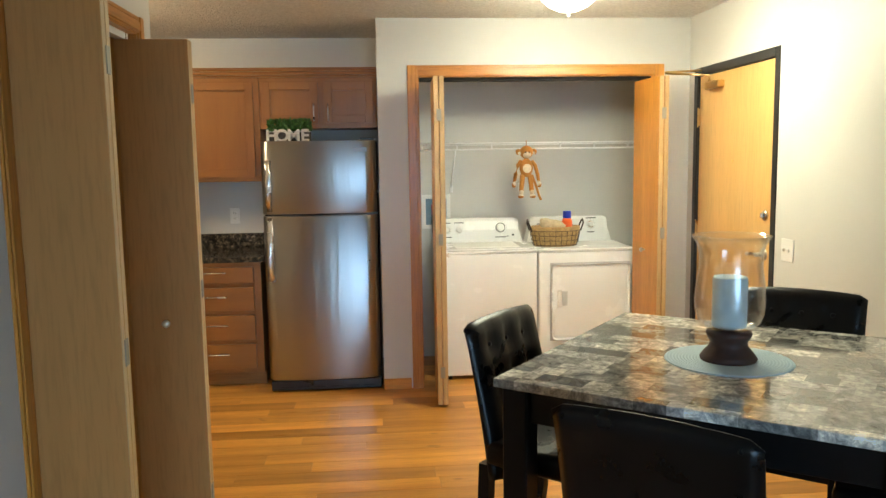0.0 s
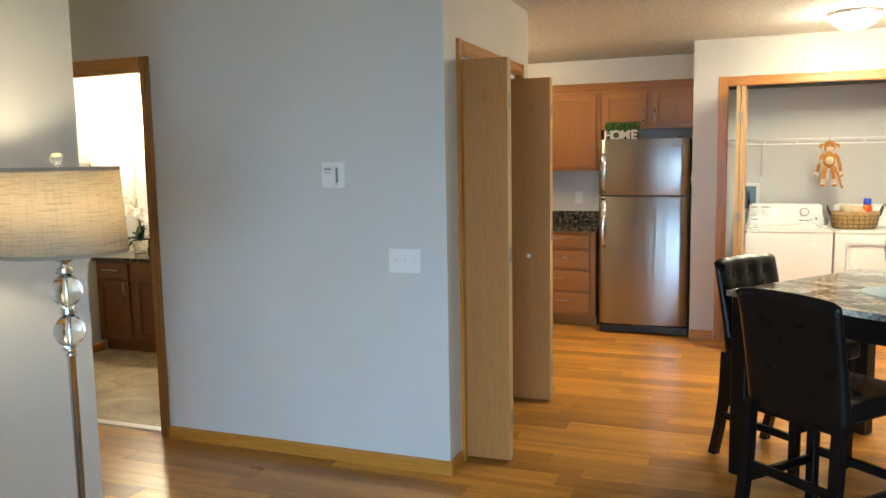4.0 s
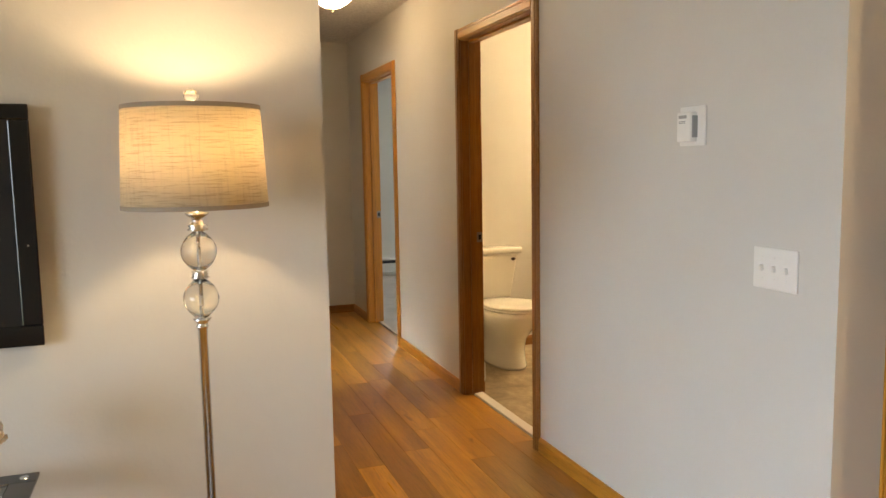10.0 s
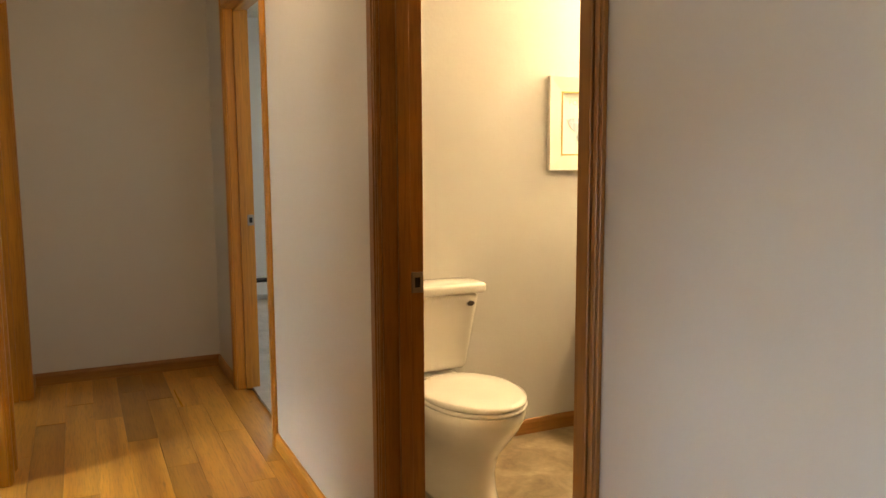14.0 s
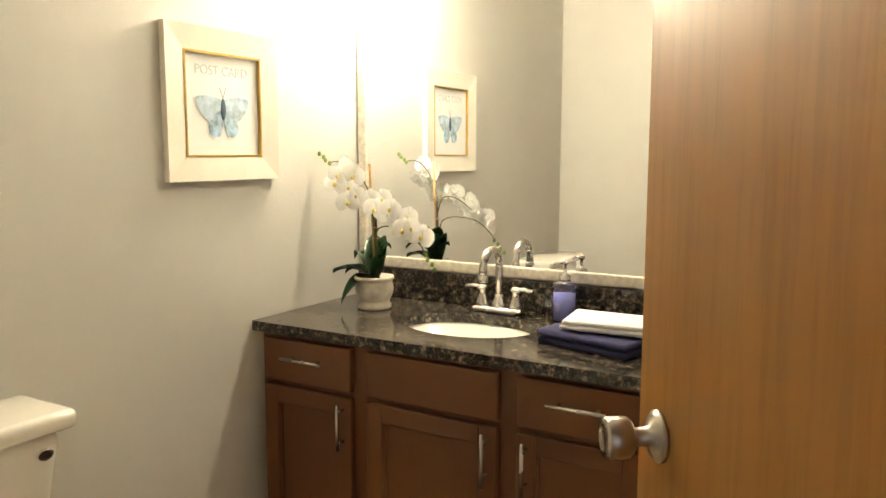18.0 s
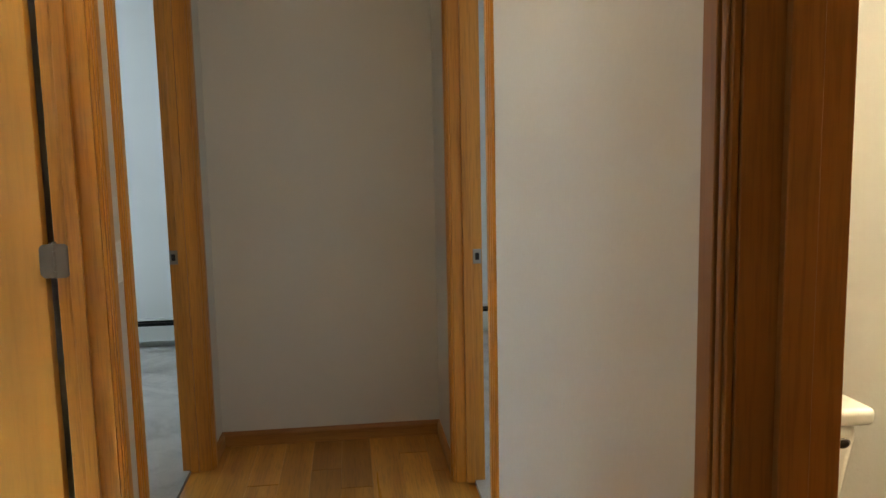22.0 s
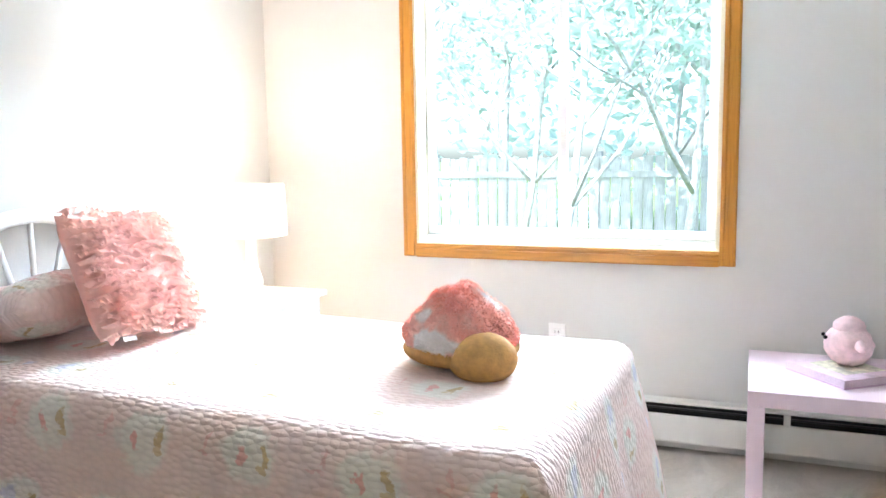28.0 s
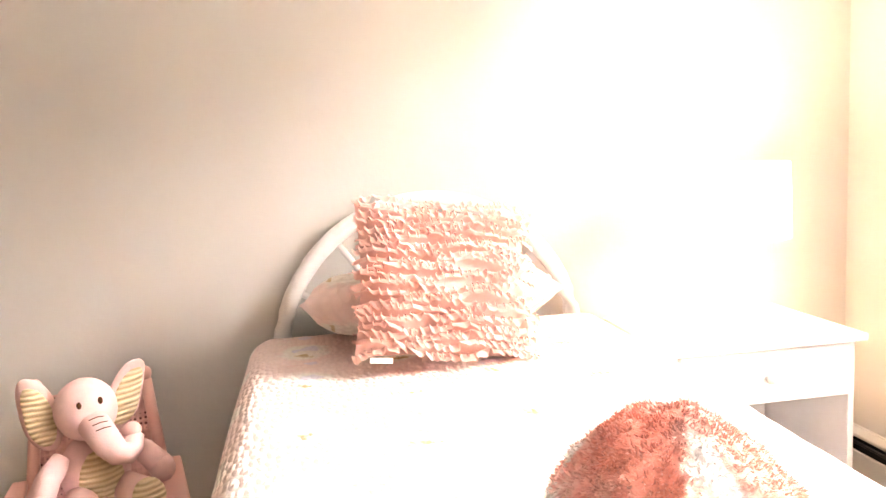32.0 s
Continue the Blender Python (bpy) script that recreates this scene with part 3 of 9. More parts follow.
def casing(name, plane, face, a, b, head, jamb_to, mx, my, mz, width=0.060, depth=0.016, jambs=True, sign=1, sill=None):
    """The moulded casing and jambs of an opening. plane: 'x' or 'y'; face: the wall's face, from which the casing stands
    out by depth times sign; a, b, head: the clear opening; jamb_to: the wall's other face."""
    root = thing(name, Matrix(), "", "", kind="structure")
    rev = 0.004

    def P(u, v, z):
        return (u, v, z) if plane == "y" else (v, u, z)

    def bar(nm, u0, u1, z0, z1, mat):
        bm = bmesh.new()
        vert = (z1 - z0) > (u1 - u0)
        for d0, d1, i0, i1 in ((0.0, depth * 0.6, 0, 0), (depth * 0.6, depth, 0.006, width * 0.35), (depth * 0.55, depth * 0.85, width * 0.72, 0.006)):
            if vert:
                lo, hi = u0 + i0, u1 - i1
                q = (P(lo, face + sign * d0, z0), P(hi, face + sign * d1, z1))
            else:
                q = (P(u0, face + sign * d0, z0 + i0), P(u1, face + sign * d1, z1 - i1))
            p, r = q
            box(min(p[0], r[0]), min(p[1], r[1]), min(p[2], r[2]), max(p[0], r[0]), max(p[1], r[1]), max(p[2], r[2]), 0.0015, 1, bm=bm)
        part(nm, bm, mat, root)

    hm = mx if plane == "y" else my
    low = 0.0 if sill is None else sill - width
    bar("casing_side", a - rev - width, a - rev, low, head + rev + width, mz)
    bar("casing_side", b + rev, b + rev + width, low, head + rev + width, mz)
    bar("casing_head", a - rev, b + rev, head + rev, head + rev + width, hm)
    if sill is not None:
        bar("casing_sill", a - rev, b + rev, sill - rev - width, sill - rev, hm)
    if jambs:
        lo, hi = min(face, jamb_to), max(face, jamb_to)
        z0 = 0.0 if sill is None else sill
        jt = 0.018
        for u0, u1 in ((a - jt, a), (b, b + jt)):
            p, r = P(u0, lo, z0), P(u1, hi, head)
            part("jamb", box(min(p[0], r[0]), min(p[1], r[1]), p[2], max(p[0], r[0]), max(p[1], r[1]), r[2], 0.001, 1), mz, root)
        p, r = P(a - jt, lo, head), P(b + jt, hi, head + jt)
        part("jamb_head", box(min(p[0], r[0]), min(p[1], r[1]), p[2], max(p[0], r[0]), max(p[1], r[1]), r[2], 0.001, 1), hm, root)
        if sill is not None:
            p, r = P(a - jt, lo, sill - jt), P(b + jt, hi, sill)
            part("stool", box(min(p[0], r[0]), min(p[1], r[1]), p[2], max(p[0], r[0]), max(p[1], r[1]), r[2], 0.001, 1), hm, root)
    return root


def stop(root, plane, v0, v1, a, b, head, mz, hm):
    """Door stops on the jambs."""
    for u0, u1 in ((a, a + 0.012), (b - 0.012, b)):
        p, r = ((u0, v0, 0), (u1, v1, head)) if plane == "y" else ((v0, u0, 0), (v1, u1, head))
        part("door_stop", box(*p, *r, 0.001, 1), mz, root)
    p, r = ((a + 0.012, v0, head - 0.012), (b - 0.012, v1, head)) if plane == "y" else ((v0, a + 0.012, head - 0.012), (v1, b - 0.012, head))
    part("door_stop", box(*p, *r, 0.001, 1), hm, root)


STRIKE = plain("dull_strike_nickel", (0.30, 0.28, 0.25), 0.4, 0.9, 0.15)


def strike(root, x, y, z, nx):
    bm = box(x, y - 0.017, z - 0.029, x + 0.004 * nx if nx > 0 else x + 0.001, y + 0.017, z + 0.029, 0.0008, 1) if nx > 0 else box(x - 0.004, y - 0.017, z - 0.029, x, y + 0.017, z + 0.029, 0.0008, 1)
    p = part("strike_plate", bm, STRIKE, root, "dull nickel strike plate")
    part("latch_hole", box(x + nx * 0.003 - 0.002, y - 0.008, z - 0.014, x + nx * 0.003 + 0.002, y + 0.008, z + 0.014), DARKFILM, p)


# the sides stand against the bright bathroom: their shade is in the oak's colour
_bd = casing("door_1", "y", 1.612, -3.065, -2.155, 2.03, 1.732, OAK_X, OAK_Y, OAK_SHADED_Z, sign=-1)
stop(_bd, "y", 1.655, 1.690, -3.065, -2.155, 2.03, OAK_SHADED_Z, OAK_X)
strike(_bd, -3.065, 1.712, 0.925, 1)
_rd = casing("door_2", "y", 1.612, -5.33, -4.45, 2.03, 1.732, OAK_X, OAK_Y, OAK_Z, sign=-1)
stop(_rd, "y", 1.655, 1.690, -5.33, -4.45, 2.03, OAK_Z, OAK_X)
strike(_rd, -5.33, 1.712, 0.93, 1)
_pd = casing("door_3", "y", 0.575, -4.45, -3.46, 2.03, 0.455, OAK_X, OAK_Y, OAK_Z, sign=1)
stop(_pd, "y", 0.492, 0.525, -4.45, -3.46, 2.03, OAK_Z, OAK_X)
_wd = casing("door_4", "y", 0.575, -5.63, -4.67, 2.03, 0.455, OAK_X, OAK_Y, OAK_Z, sign=1)
stop(_wd, "y", 0.492, 0.525, -5.63, -4.67, 2.03, OAK_Z, OAK_X)
strike(_wd, -5.63, 0.472, 0.93, 1)
turned(_pd)
turned(_wd)
_cd = casing("door_5", "x", -0.42, 1.842, 2.937, 2.03, -0.52, OAK_X, OAK_Y, OAK_Z, sign=1)
_ld = casing("door_6", "y", 4.944, 0.76, 2.316, 2.065, 5.044, OAK_X, OAK_Y, OAK_Z, sign=-1, width=0.072)
part("track", box(0.76, 4.975, 2.040, 2.316, 5.01, 2.065), DARKFILM, _ld, "dark steel bifold track")
part("track", box(-0.488, 1.842, 2.005, -0.452, 2.937, 2.03), WHITEPAINT, _cd, "white painted bifold track")


# baseboards
def base(name, ax, ay, bx, by, mat, h=0.070, d=0.013):
    loop = [(0, 0), (d, 0), (d, h - 0.018), (d * 0.55, h - 0.004), (0.003, h), (0, h)]
    bm = profile_sweep(loop, (ax, ay, 0), (bx, by, 0))
    return single(name, bm, mat, kind="structure")


base("baseboard_1", -0.42, 1.612, -2.09, 1.612, OAK_X)
base("baseboard_2", -3.131, 1.612, -4.385, 1.612, OAK_X)
# the same oak run, its colour darkened for the dim hall end
base("baseboard_3", -5.395, 1.612, -5.907, 1.612, OAK_SHADED_X)
base("baseboard_4", -5.907, 1.612, -5.907, 0.575, OAK_SHADED_Y)
turned(base("baseboard_5", -5.907, 0.575, -5.695, 0.575, OAK_SHADED_X))
turned(base("baseboard_6", -3.395, 0.575, WT, 0.575, OAK_X))
base("baseboard_7", WT, 0.536, WT, -4.23, OAK_Y)
base("baseboard_8", -0.42, 1.775, -0.42, 1.599, OAK_Y)
base("baseboard_9", -0.42, 3.13, -0.42, 3.005, OAK_Y)
base("baseboard_10", 0.675, 4.944, 0.49, 4.944, OAK_X)
base("baseboard_11", 2.57, 4.944, 2.395, 4.944, OAK_X)
base("baseboard_12", 2.57, -4.23, 2.57, 3.755, OAK_Y)
# bathroom runs, with shade in the oak's colour
base("baseboard_13", -4.07, 3.15, -4.07, 1.732, OAK_SHADED_Y)
base("baseboard_14", -4.07, 1.732, -3.09, 1.732, OAK_SHADED_X)
base("baseboard_15", -4.645, 0.455, -4.645, -3.05, OAK_Y)
base("baseboard_16", -1.88, -3.05, -1.88, 0.455, OAK_Y)
turned(base("baseboard_17", -4.5, 0.455, -4.645, 0.455, OAK_X))
turned(base("baseboard_18", -1.88, 0.455, -3.42, 0.455, OAK_X))
# closet runs, darkened in colour for the shade inside
base("baseboard_19", -1.15, 3.03, -1.15, 1.732, OAK_SHADED_Y)
base("baseboard_20", -0.52, 3.03, -1.15, 3.03, OAK_SHADED_X)


# ---- doors ----
KNOB = plain("worn_nickel_knob", (0.46, 0.43, 0.38), 0.30, 1.0, 0.08)


def knob(root, name, m, mat=KNOB):
    """A round door knob with its rose, along local -y."""
    prof = [(0.0, 0.0), (0.033, 0.0), (0.033, 0.004), (0.026, 0.009), (0.013, 0.014), (0.0115, 0.030), (0.0125, 0.034), (0.0215, 0.0365), (0.0255, 0.041), (0.0272, 0.055), (0.0262, 0.068), (0.0235, 0.0715), (0.015, 0.072), (0.014, 0.0705), (0.0, 0.0705)]
    bm = lathe(prof, 28, m=m @ pose(0, 0, 0, 90, 0, 0))
    return part(name, bm, mat, root, "satin nickel door knob", True)


def slab_door(name, hinge, angle, width, label, mat, flip=1, knob_z=0.93, t=0.036, gap=0.0):
    """A flush door on its hinge line; at angle 0 it runs along +x from the hinge. flip: the side on which the hinge line lies."""
    root = thing(name, pose(*hinge, 0, 0, angle), label, "door")
    part("slab", box(gap, 0 if flip > 0 else -t, 0.012, width, t if flip > 0 else 0, 2.025, 0.0015, 1), mat, root)
    e0, e1 = (0.002, t - 0.002) if flip > 0 else (-t + 0.002, -0.002)
    part("edge_band", box(width, e0, 0.014, width + 0.0015, e1, 2.023), EDGE, root)
    for side in (0, 1):
        yy = (0 if side == 0 else t) if flip > 0 else (-t if side == 0 else 0)
        m = pose(width - 0.070, yy, knob_z, 0, 0, 0 if side == 0 else 180)
        knob(root, "door_knob", m)
    part("latch", box(width + 0.001, (e0 + e1) / 2 - 0.012, knob_z - 0.028, width + 0.004, (e0 + e1) / 2 + 0.012, knob_z + 0.028, 0.0005, 1), NICKEL, root)
    return root


def hinge_plate(side, m):
    """One leaf of a butt hinge, its two outer corners rounded to 16 mm."""
    bm = bmesh.new()
    r, rim = 0.016, [(0.004, -0.045)]
    for cz, a0 in ((-0.029, -90), (0.029, 0)):
        rim += [(0.022 + r * math.cos(radians(a0 + 15 * k)), cz + r * math.sin(radians(a0 + 15 * k))) for k in range(7)]
    rim.append((0.004, 0.045))
    front = [bm.verts.new((side * x, -0.0015, z)) for x, z in rim]
    back = [bm.verts.new((side * x, 0.0005, z)) for x, z in rim]
    bm.faces.new(front)
    bm.faces.new(back[::-1])
    for i in range(len(rim)):
        j = (i + 1) % len(rim)
        bm.faces.new((front[i], back[i], back[j], front[j]))
    bmesh.ops.recalc_face_normals(bm, faces=bm.faces)
    bm.transform(m)
    return bm


def hinge(root, m, mat=NICKEL):
    """A butt hinge, 90 mm high: two leaves, a knuckle of five and its screws, at a door's own hinge line."""
    h = part("hinge", hinge_plate(1, m), mat, root, "tarnished nickel butt hinge with rounded corners")
    part("hinge_leaf", hinge_plate(-1, m), mat, h)
    bm = bmesh.new()
    for i in range(5):
        lathe([(0.0055, 0), (0.0055, 0.0172)], 14, bm=bm, m=m @ pose(0, -0.004, -0.045 + i * 0.018))
    lathe([(0.0065, 0), (0.0065, 0.003), (0.003, 0.006)], 14, bm=bm, m=m @ pose(0, -0.004, 0.045))
    part("knuckle", bm, mat, h)
    for sx in (-1, 1):
        for x, z in ((0.014, 0.031), (0.03, 0.012), (0.014, -0.012), (0.03, -0.033)):
            part("screw", lathe([(0.004, 0), (0.0035, 0.0012), (0.0, 0.0013)], 8, m=m @ pose(sx * x, -0.0015, z, 90, 0, 0)), CHROME, h)
    return h


# the bathroom door, half open into the bathroom
slab_door("bathroom_door", (-2.167, 1.728, 0), 180 - 53.7, 0.865, "honey oak veneer flush bathroom door standing half open", SLAB2, flip=1)
# the bedroom door, wide open along the bedroom's wall
_bl = slab_door("bedroom_door", (-4.455, 0.448, 0), -91.5, 0.965, "honey oak veneer flush bedroom door standing wide open", SLAB, flip=-1, gap=0.027, knob_z=0.915)
HINGE = plain("tarnished_nickel_hinge", (0.22, 0.20, 0.165), 0.42, 0.9, 0.12)
for z in (0.25, 1.078, 1.83):
    hinge(_bl, pose(-0.004, 0.012, z), HINGE)


def bifold_pair(name, m, w, label, mat, knob_side, h=1.985):
    """Two bifold panels folded against each other; local x runs from the jamb out to the fold, panels lie side by side in y."""
    root = thing(name, m, label, "door", "bifold doors")
    for i, y in enumerate((0.0, 0.034)):
        p = part("panel", box(0.004, y, 0.015, w, y + 0.030, 0.015 + h, 0.0012, 1), mat, root)
        part("edge_band", box(w, y + 0.001, 0.016, w + 0.0016, y + 0.029, 0.014 + h), EDGE, p)
    for z in (0.22, 1.05, 1.80):
        part("hinge", box(w + 0.0015, 0.018, z - 0.035, w + 0.005, 0.046, z + 0.035, 0.0005, 1), plain("dull_hinge_steel", (0.35, 0.32, 0.27), 0.6, 0.6), root)
    kx = w * 0.52
    yk, rot = (0.0, 0) if knob_side < 0 else (0.064, 180)
    part("pull_knob", lathe([(0.006, 0), (0.006, 0.012), (0.014, 0.02), (0.0155, 0.027), (0.010, 0.033), (0.0, 0.034)], 18, m=pose(kx, yk, 0.925, 90, 0, rot)), NICKEL, root, "round satin nickel pull knob", True)
    part("pivot_pin", lathe([(0.006, 0), (0.006, 0.03)], 10, m=pose(0.03, 0.015 if knob_side > 0 else 0.049, 2.0)), NICKEL, root)
    return root


bifold_pair("bifold_door", pose(-0.462, 1.835, 0, 0, 0, 2.0), 0.275, "brown maple veneer closet bifold door folded open", BIFOLD, 1)
bifold_pair("bifold_door", pose(-0.485, 2.862, 0, 0, 0, 1.0), 0.268, "brown maple veneer closet bifold door folded open", BIFOLD, -1)
bifold_pair("bifold_door", pose(0.838, 4.985, 0, 0, 0, -92.0), 0.475, "oak veneer laundry bifold door folded open", OAK_Z, 1, 2.015)
bifold_pair("bifold_door", pose(2.205, 4.985, 0, 0, 0, -86.0), 0.40, "oak veneer laundry bifold door folded open", OAK_Z, -1, 2.015)

# ---- kitchen ----


def bar_pull(name, root, p, length, axis, mat=NICKEL, out=(0, -1, 0), label="satin nickel bar pull"):
    """A round bar pull on two posts, at p on the front."""
    o = Vector(out) * 0.028
    d = Vector((1, 0, 0)) if axis == "x" else Vector((0, 0, 1))
    p = Vector(p)
    bm = tube([p + o - d * length / 2, p + o + d * length / 2], 0.005, 10)
    for s in (-1, 1):
        tube([p + d * s * length * 0.34, p + o + d * s * length * 0.34], 0.004, 8, bm=bm)
    return part(name, bm, mat, root, label, True)


def shaker(root, x0, x1, z0, z1, y, mat, rail=0.056, name="door"):
    """A framed door front facing -y, standing 20 mm before the plane y, with a recessed panel."""
    mx = CAB_X if mat is CAB else VAN_X
    f = part(name, box(x0, y - 0.020, z0, x0 + rail, y, z1, 0.002, 1), mat, root)
    part("stile", box(x1 - rail, y - 0.020, z0, x1, y, z1, 0.002, 1), mat, f)
    for a, b in ((z0, z0 + rail), (z1 - rail, z1)):
        part("rail", box(x0 + rail, y - 0.0195, a, x1 - rail, y, b, 0.002, 1), mx, f)
    bm = box(x0 + rail, y - 0.005, z0 + rail, x1 - rail, y, z1 - rail)
    part("panel", bm, mat, f)
    bm = bmesh.new()
    for a, b, c, d in ((x0 + rail, z0 + rail, x1 - rail, z0 + rail + 0.007), (x0 + rail, z1 - rail - 0.007, x1 - rail, z1 - rail), (x0 + rail, z0 + rail, x0 + rail + 0.007, z1 - rail), (x1 - rail - 0.007, z0 + rail, x1 - rail, z1 - rail)):
        box(a, y - 0.013, b, c, y - 0.004, d, bm=bm)
    part("bead", bm, mat, f)
    return f


def drawer_front(root, x0, x1, z0, z1, y, mat, name="drawer"):
    return part(name, box(x0, y - 0.020, z0, x1, y, z1, 0.003, 2), mat, root)


KY = 5.12   # plane of the base cabinets' face frames
_k = thing("drawer_cabinet", pose(0, 0, 0), "cognac maple base cabinet with four drawers beside the refrigerator", "cabinet")
part("body", box(-0.905, KY, 0.10, -0.325, 5.775, 0.865, 0.002, 1), CAB, _k)
part("toe_kick", box(-0.905, KY + 0.075, 0.0, -0.325, 5.775, 0.099), OAK_SHADED_X, _k)
for z0, z1 in ((0.725, 0.835), (0.535, 0.695), (0.335, 0.505), (0.135, 0.305)):
    d = drawer_front(_k, -0.885, -0.375, z0, z1, KY, CAB_X)
    bar_pull("handle", d, (-0.63, KY - 0.020, (z0 + z1) / 2 + 0.02), 0.16, "x")

_ct = thing("worktop", pose(0, 0, 0), "dark speckled granite worktop with a low backsplash", "worktop")
part("slab", box(-0.905, 5.085, 0.867, -0.30, 5.775, 0.902, 0.004, 2), GRANITE, _ct)
part("backsplash", box(-0.905, 5.755, 0.9025, -0.30, 5.778, 1.005, 0.002, 1), GRANITE, _ct)

_u = thing("wall_cabinet", pose(0, 0, 0), "cognac maple wall cabinet with one framed door", "cabinet", "kitchen wall cabinets")
part("body", box(-0.90, 5.43, 1.40, -0.335, 5.778, 2.12, 0.002, 1), CAB, _u)
d = shaker(_u, -0.86, -0.375, 1.43, 2.09, 5.43, CAB)
bar_pull("handle", d, (-0.835, 5.41, 1.53), 0.12, "z")
_u = thing("wall_cabinet", pose(0, 0, 0), "short cognac maple wall cabinet above the refrigerator", "cabinet", "kitchen wall cabinets")
part("body", box(-0.333, 5.43, 1.765, 0.487, 5.778, 2.12, 0.002, 1), CAB, _u)
d = shaker(_u, -0.315, 0.075, 1.80, 2.09, 5.43, CAB)
bar_pull("handle", d, (0.045, 5.41, 1.875), 0.12, "z")
d = shaker(_u, 0.115, 0.46, 1.80, 2.09, 5.43, CAB)
bar_pull("handle", d, (0.145, 5.41, 1.875), 0.12, "z")
_u = thing("wall_cabinet", pose(0, 0, 0), "short cognac maple wall cabinet above the microwave", "cabinet", "kitchen wall cabinets")
part("body", box(-1.67, 5.43, 1.83, -0.902, 5.778, 2.12, 0.002, 1), CAB, _u)
for a, b, hx in ((-1.65, -1.30, -1.33), (-1.27, -0.92, -1.24)):
    d = shaker(_u, a, b, 1.86, 2.09, 5.43, CAB)
    bar_pull("handle", d, (hx, 5.41, 1.92), 0.10, "z")
_cr = bmesh.new()
for d0, z0, z1 in ((0.012, 2.121, 2.135), (0.026, 2.136, 2.158), (0.045, 2.159, 2.172), (0.052, 2.173, 2.183)):
    box(-1.67, 5.43 - d0, z0, 0.487, 5.778, z1, 0.002, 1, bm=_cr)
single("crown_trim", _cr, CAB_X, kind="structure")

_mw = thing("microwave", pose(0, 0, 0), "stainless steel over-the-range microwave oven", "microwave")
part("body", box(-1.665, 5.40, 1.42, -0.905, 5.778, 1.828, 0.004, 1), BLACKPLASTIC, _mw)
part("door", box(-1.66, 5.378, 1.43, -1.10, 5.399, 1.82, 0.006, 2), STEEL, _mw)
part("window", box(-1.60, 5.3755, 1.50, -1.17, 5.378, 1.76), BLACKPLASTIC, _mw)
part("control_panel", box(-1.095, 5.378, 1.43, -0.91, 5.399, 1.82, 0.006, 2), STEEL, _mw)
part("handle", tube([(-1.12, 5.35, 1.48), (-1.12, 5.345, 1.62), (-1.12, 5.35, 1.77)], 0.009), NICKEL, _mw, "", True)
_rg = thing("range", pose(0, 0, 0), "stainless steel electric range with a black glass top", "stove")
part("body", box(-1.67, 5.13, 0.10, -0.908, 5.76, 0.895, 0.004, 1), BLACKPLASTIC, _rg)
part("plinth", box(-1.66, 5.20, 0.0, -0.918, 5.75, 0.099), BLACKPLASTIC, _rg)
part("oven_door", box(-1.66, 5.105, 0.27, -0.918, 5.129, 0.87, 0.006, 2), STEEL, _rg)
part("oven_window", box(-1.54, 5.103, 0.42, -1.04, 5.105, 0.70), BLACKPLASTIC, _rg)
part("oven_handle", tube([(-1.62, 5.06, 0.81), (-0.96, 5.06, 0.81)], 0.011), NICKEL, _rg, "", True)
part("storage_drawer", box(-1.66, 5.105, 0.11, -0.918, 5.129, 0.262, 0.006, 2), STEEL, _rg)
part("cooktop", box(-1.672, 5.10, 0.897, -0.906, 5.765, 0.915, 0.004, 2), BLACKPLASTIC, _rg)
_bg = part("backguard", box(-1.665, 5.69, 0.9155, -0.913, 5.76, 1.165, 0.012, 3), BLACKPLASTIC, _rg)
part("fascia", box(-1.64, 5.686, 0.985, -0.935, 5.692, 1.14, 0.002, 1), plain("satin_aluminium", (0.7, 0.7, 0.68), 0.35, 0.9), _bg)
for x in (-1.58, -1.48, -1.08, -0.99):
    part("burner_knob", lathe([(0.022, 0), (0.022, 0.012), (0.017, 0.022), (0, 0.023)], 18, m=pose(x, 5.686, 1.06, 90, 0, 0)), BLACKPLASTIC, _bg)

# the refrigerator
_f = thing("refrigerator", pose(0.10, 4.955, 0), "stainless steel top-freezer refrigerator with black sides", "refrigerator")
part("cabinet", box(-0.365, 0.045, 0.02, 0.378, 0.74, 1.66, 0.006, 2), BLACKPLASTIC, _f, "matte black refrigerator cabinet")


def fridge_door(name, z0, z1):
    """A gently bowed door with rounded sides."""
    bm = bmesh.new()
    cols = []
    n = 20
    for i in range(n + 1):
        u = -1 + 2 * i / n
        x = 0.372 * u
        edge = max(0.0, (abs(u) - 0.93) / 0.07)
        y = -0.016 * (1 - u * u) - 0.012 + 0.035 * edge ** 2.2
        cols.append((x, y))
    rows = []
    for z in (z0, z0 + 0.006, z1 - 0.006, z1):
        ins = 0.004 if z in (z0, z1) else 0.0
        rows.append([bm.verts.new((x * (1 - ins), y + ins, z)) for x, y in cols])
    for a, c in zip(rows, rows[1:]):
        for i in range(n):
            bm.faces.new((a[i], a[i + 1], c[i + 1], c[i]))
    back = [[bm.verts.new((x, 0.042, z)) for x in (-0.372, 0.372)] for z in (z0, z1)]
    bm.faces.new([*rows[-1], back[1][1], back[1][0]])
    bm.faces.new([*rows[0][::-1], back[0][0], back[0][1]])
    bm.faces.new((back[0][0], rows[0][0], rows[1][0], rows[2][0], rows[3][0], back[1][0]))
    bm.faces.new((back[0][1], back[1][1], rows[3][-1], rows[2][-1], rows[1][-1], rows[0][-1]))
    bm.faces.new((back[0][1], back[0][0], back[1][0], back[1][1]))
    bmesh.ops.recalc_face_normals(bm, faces=bm.faces)
    return part(name, bm, STEEL, _f, "", True)


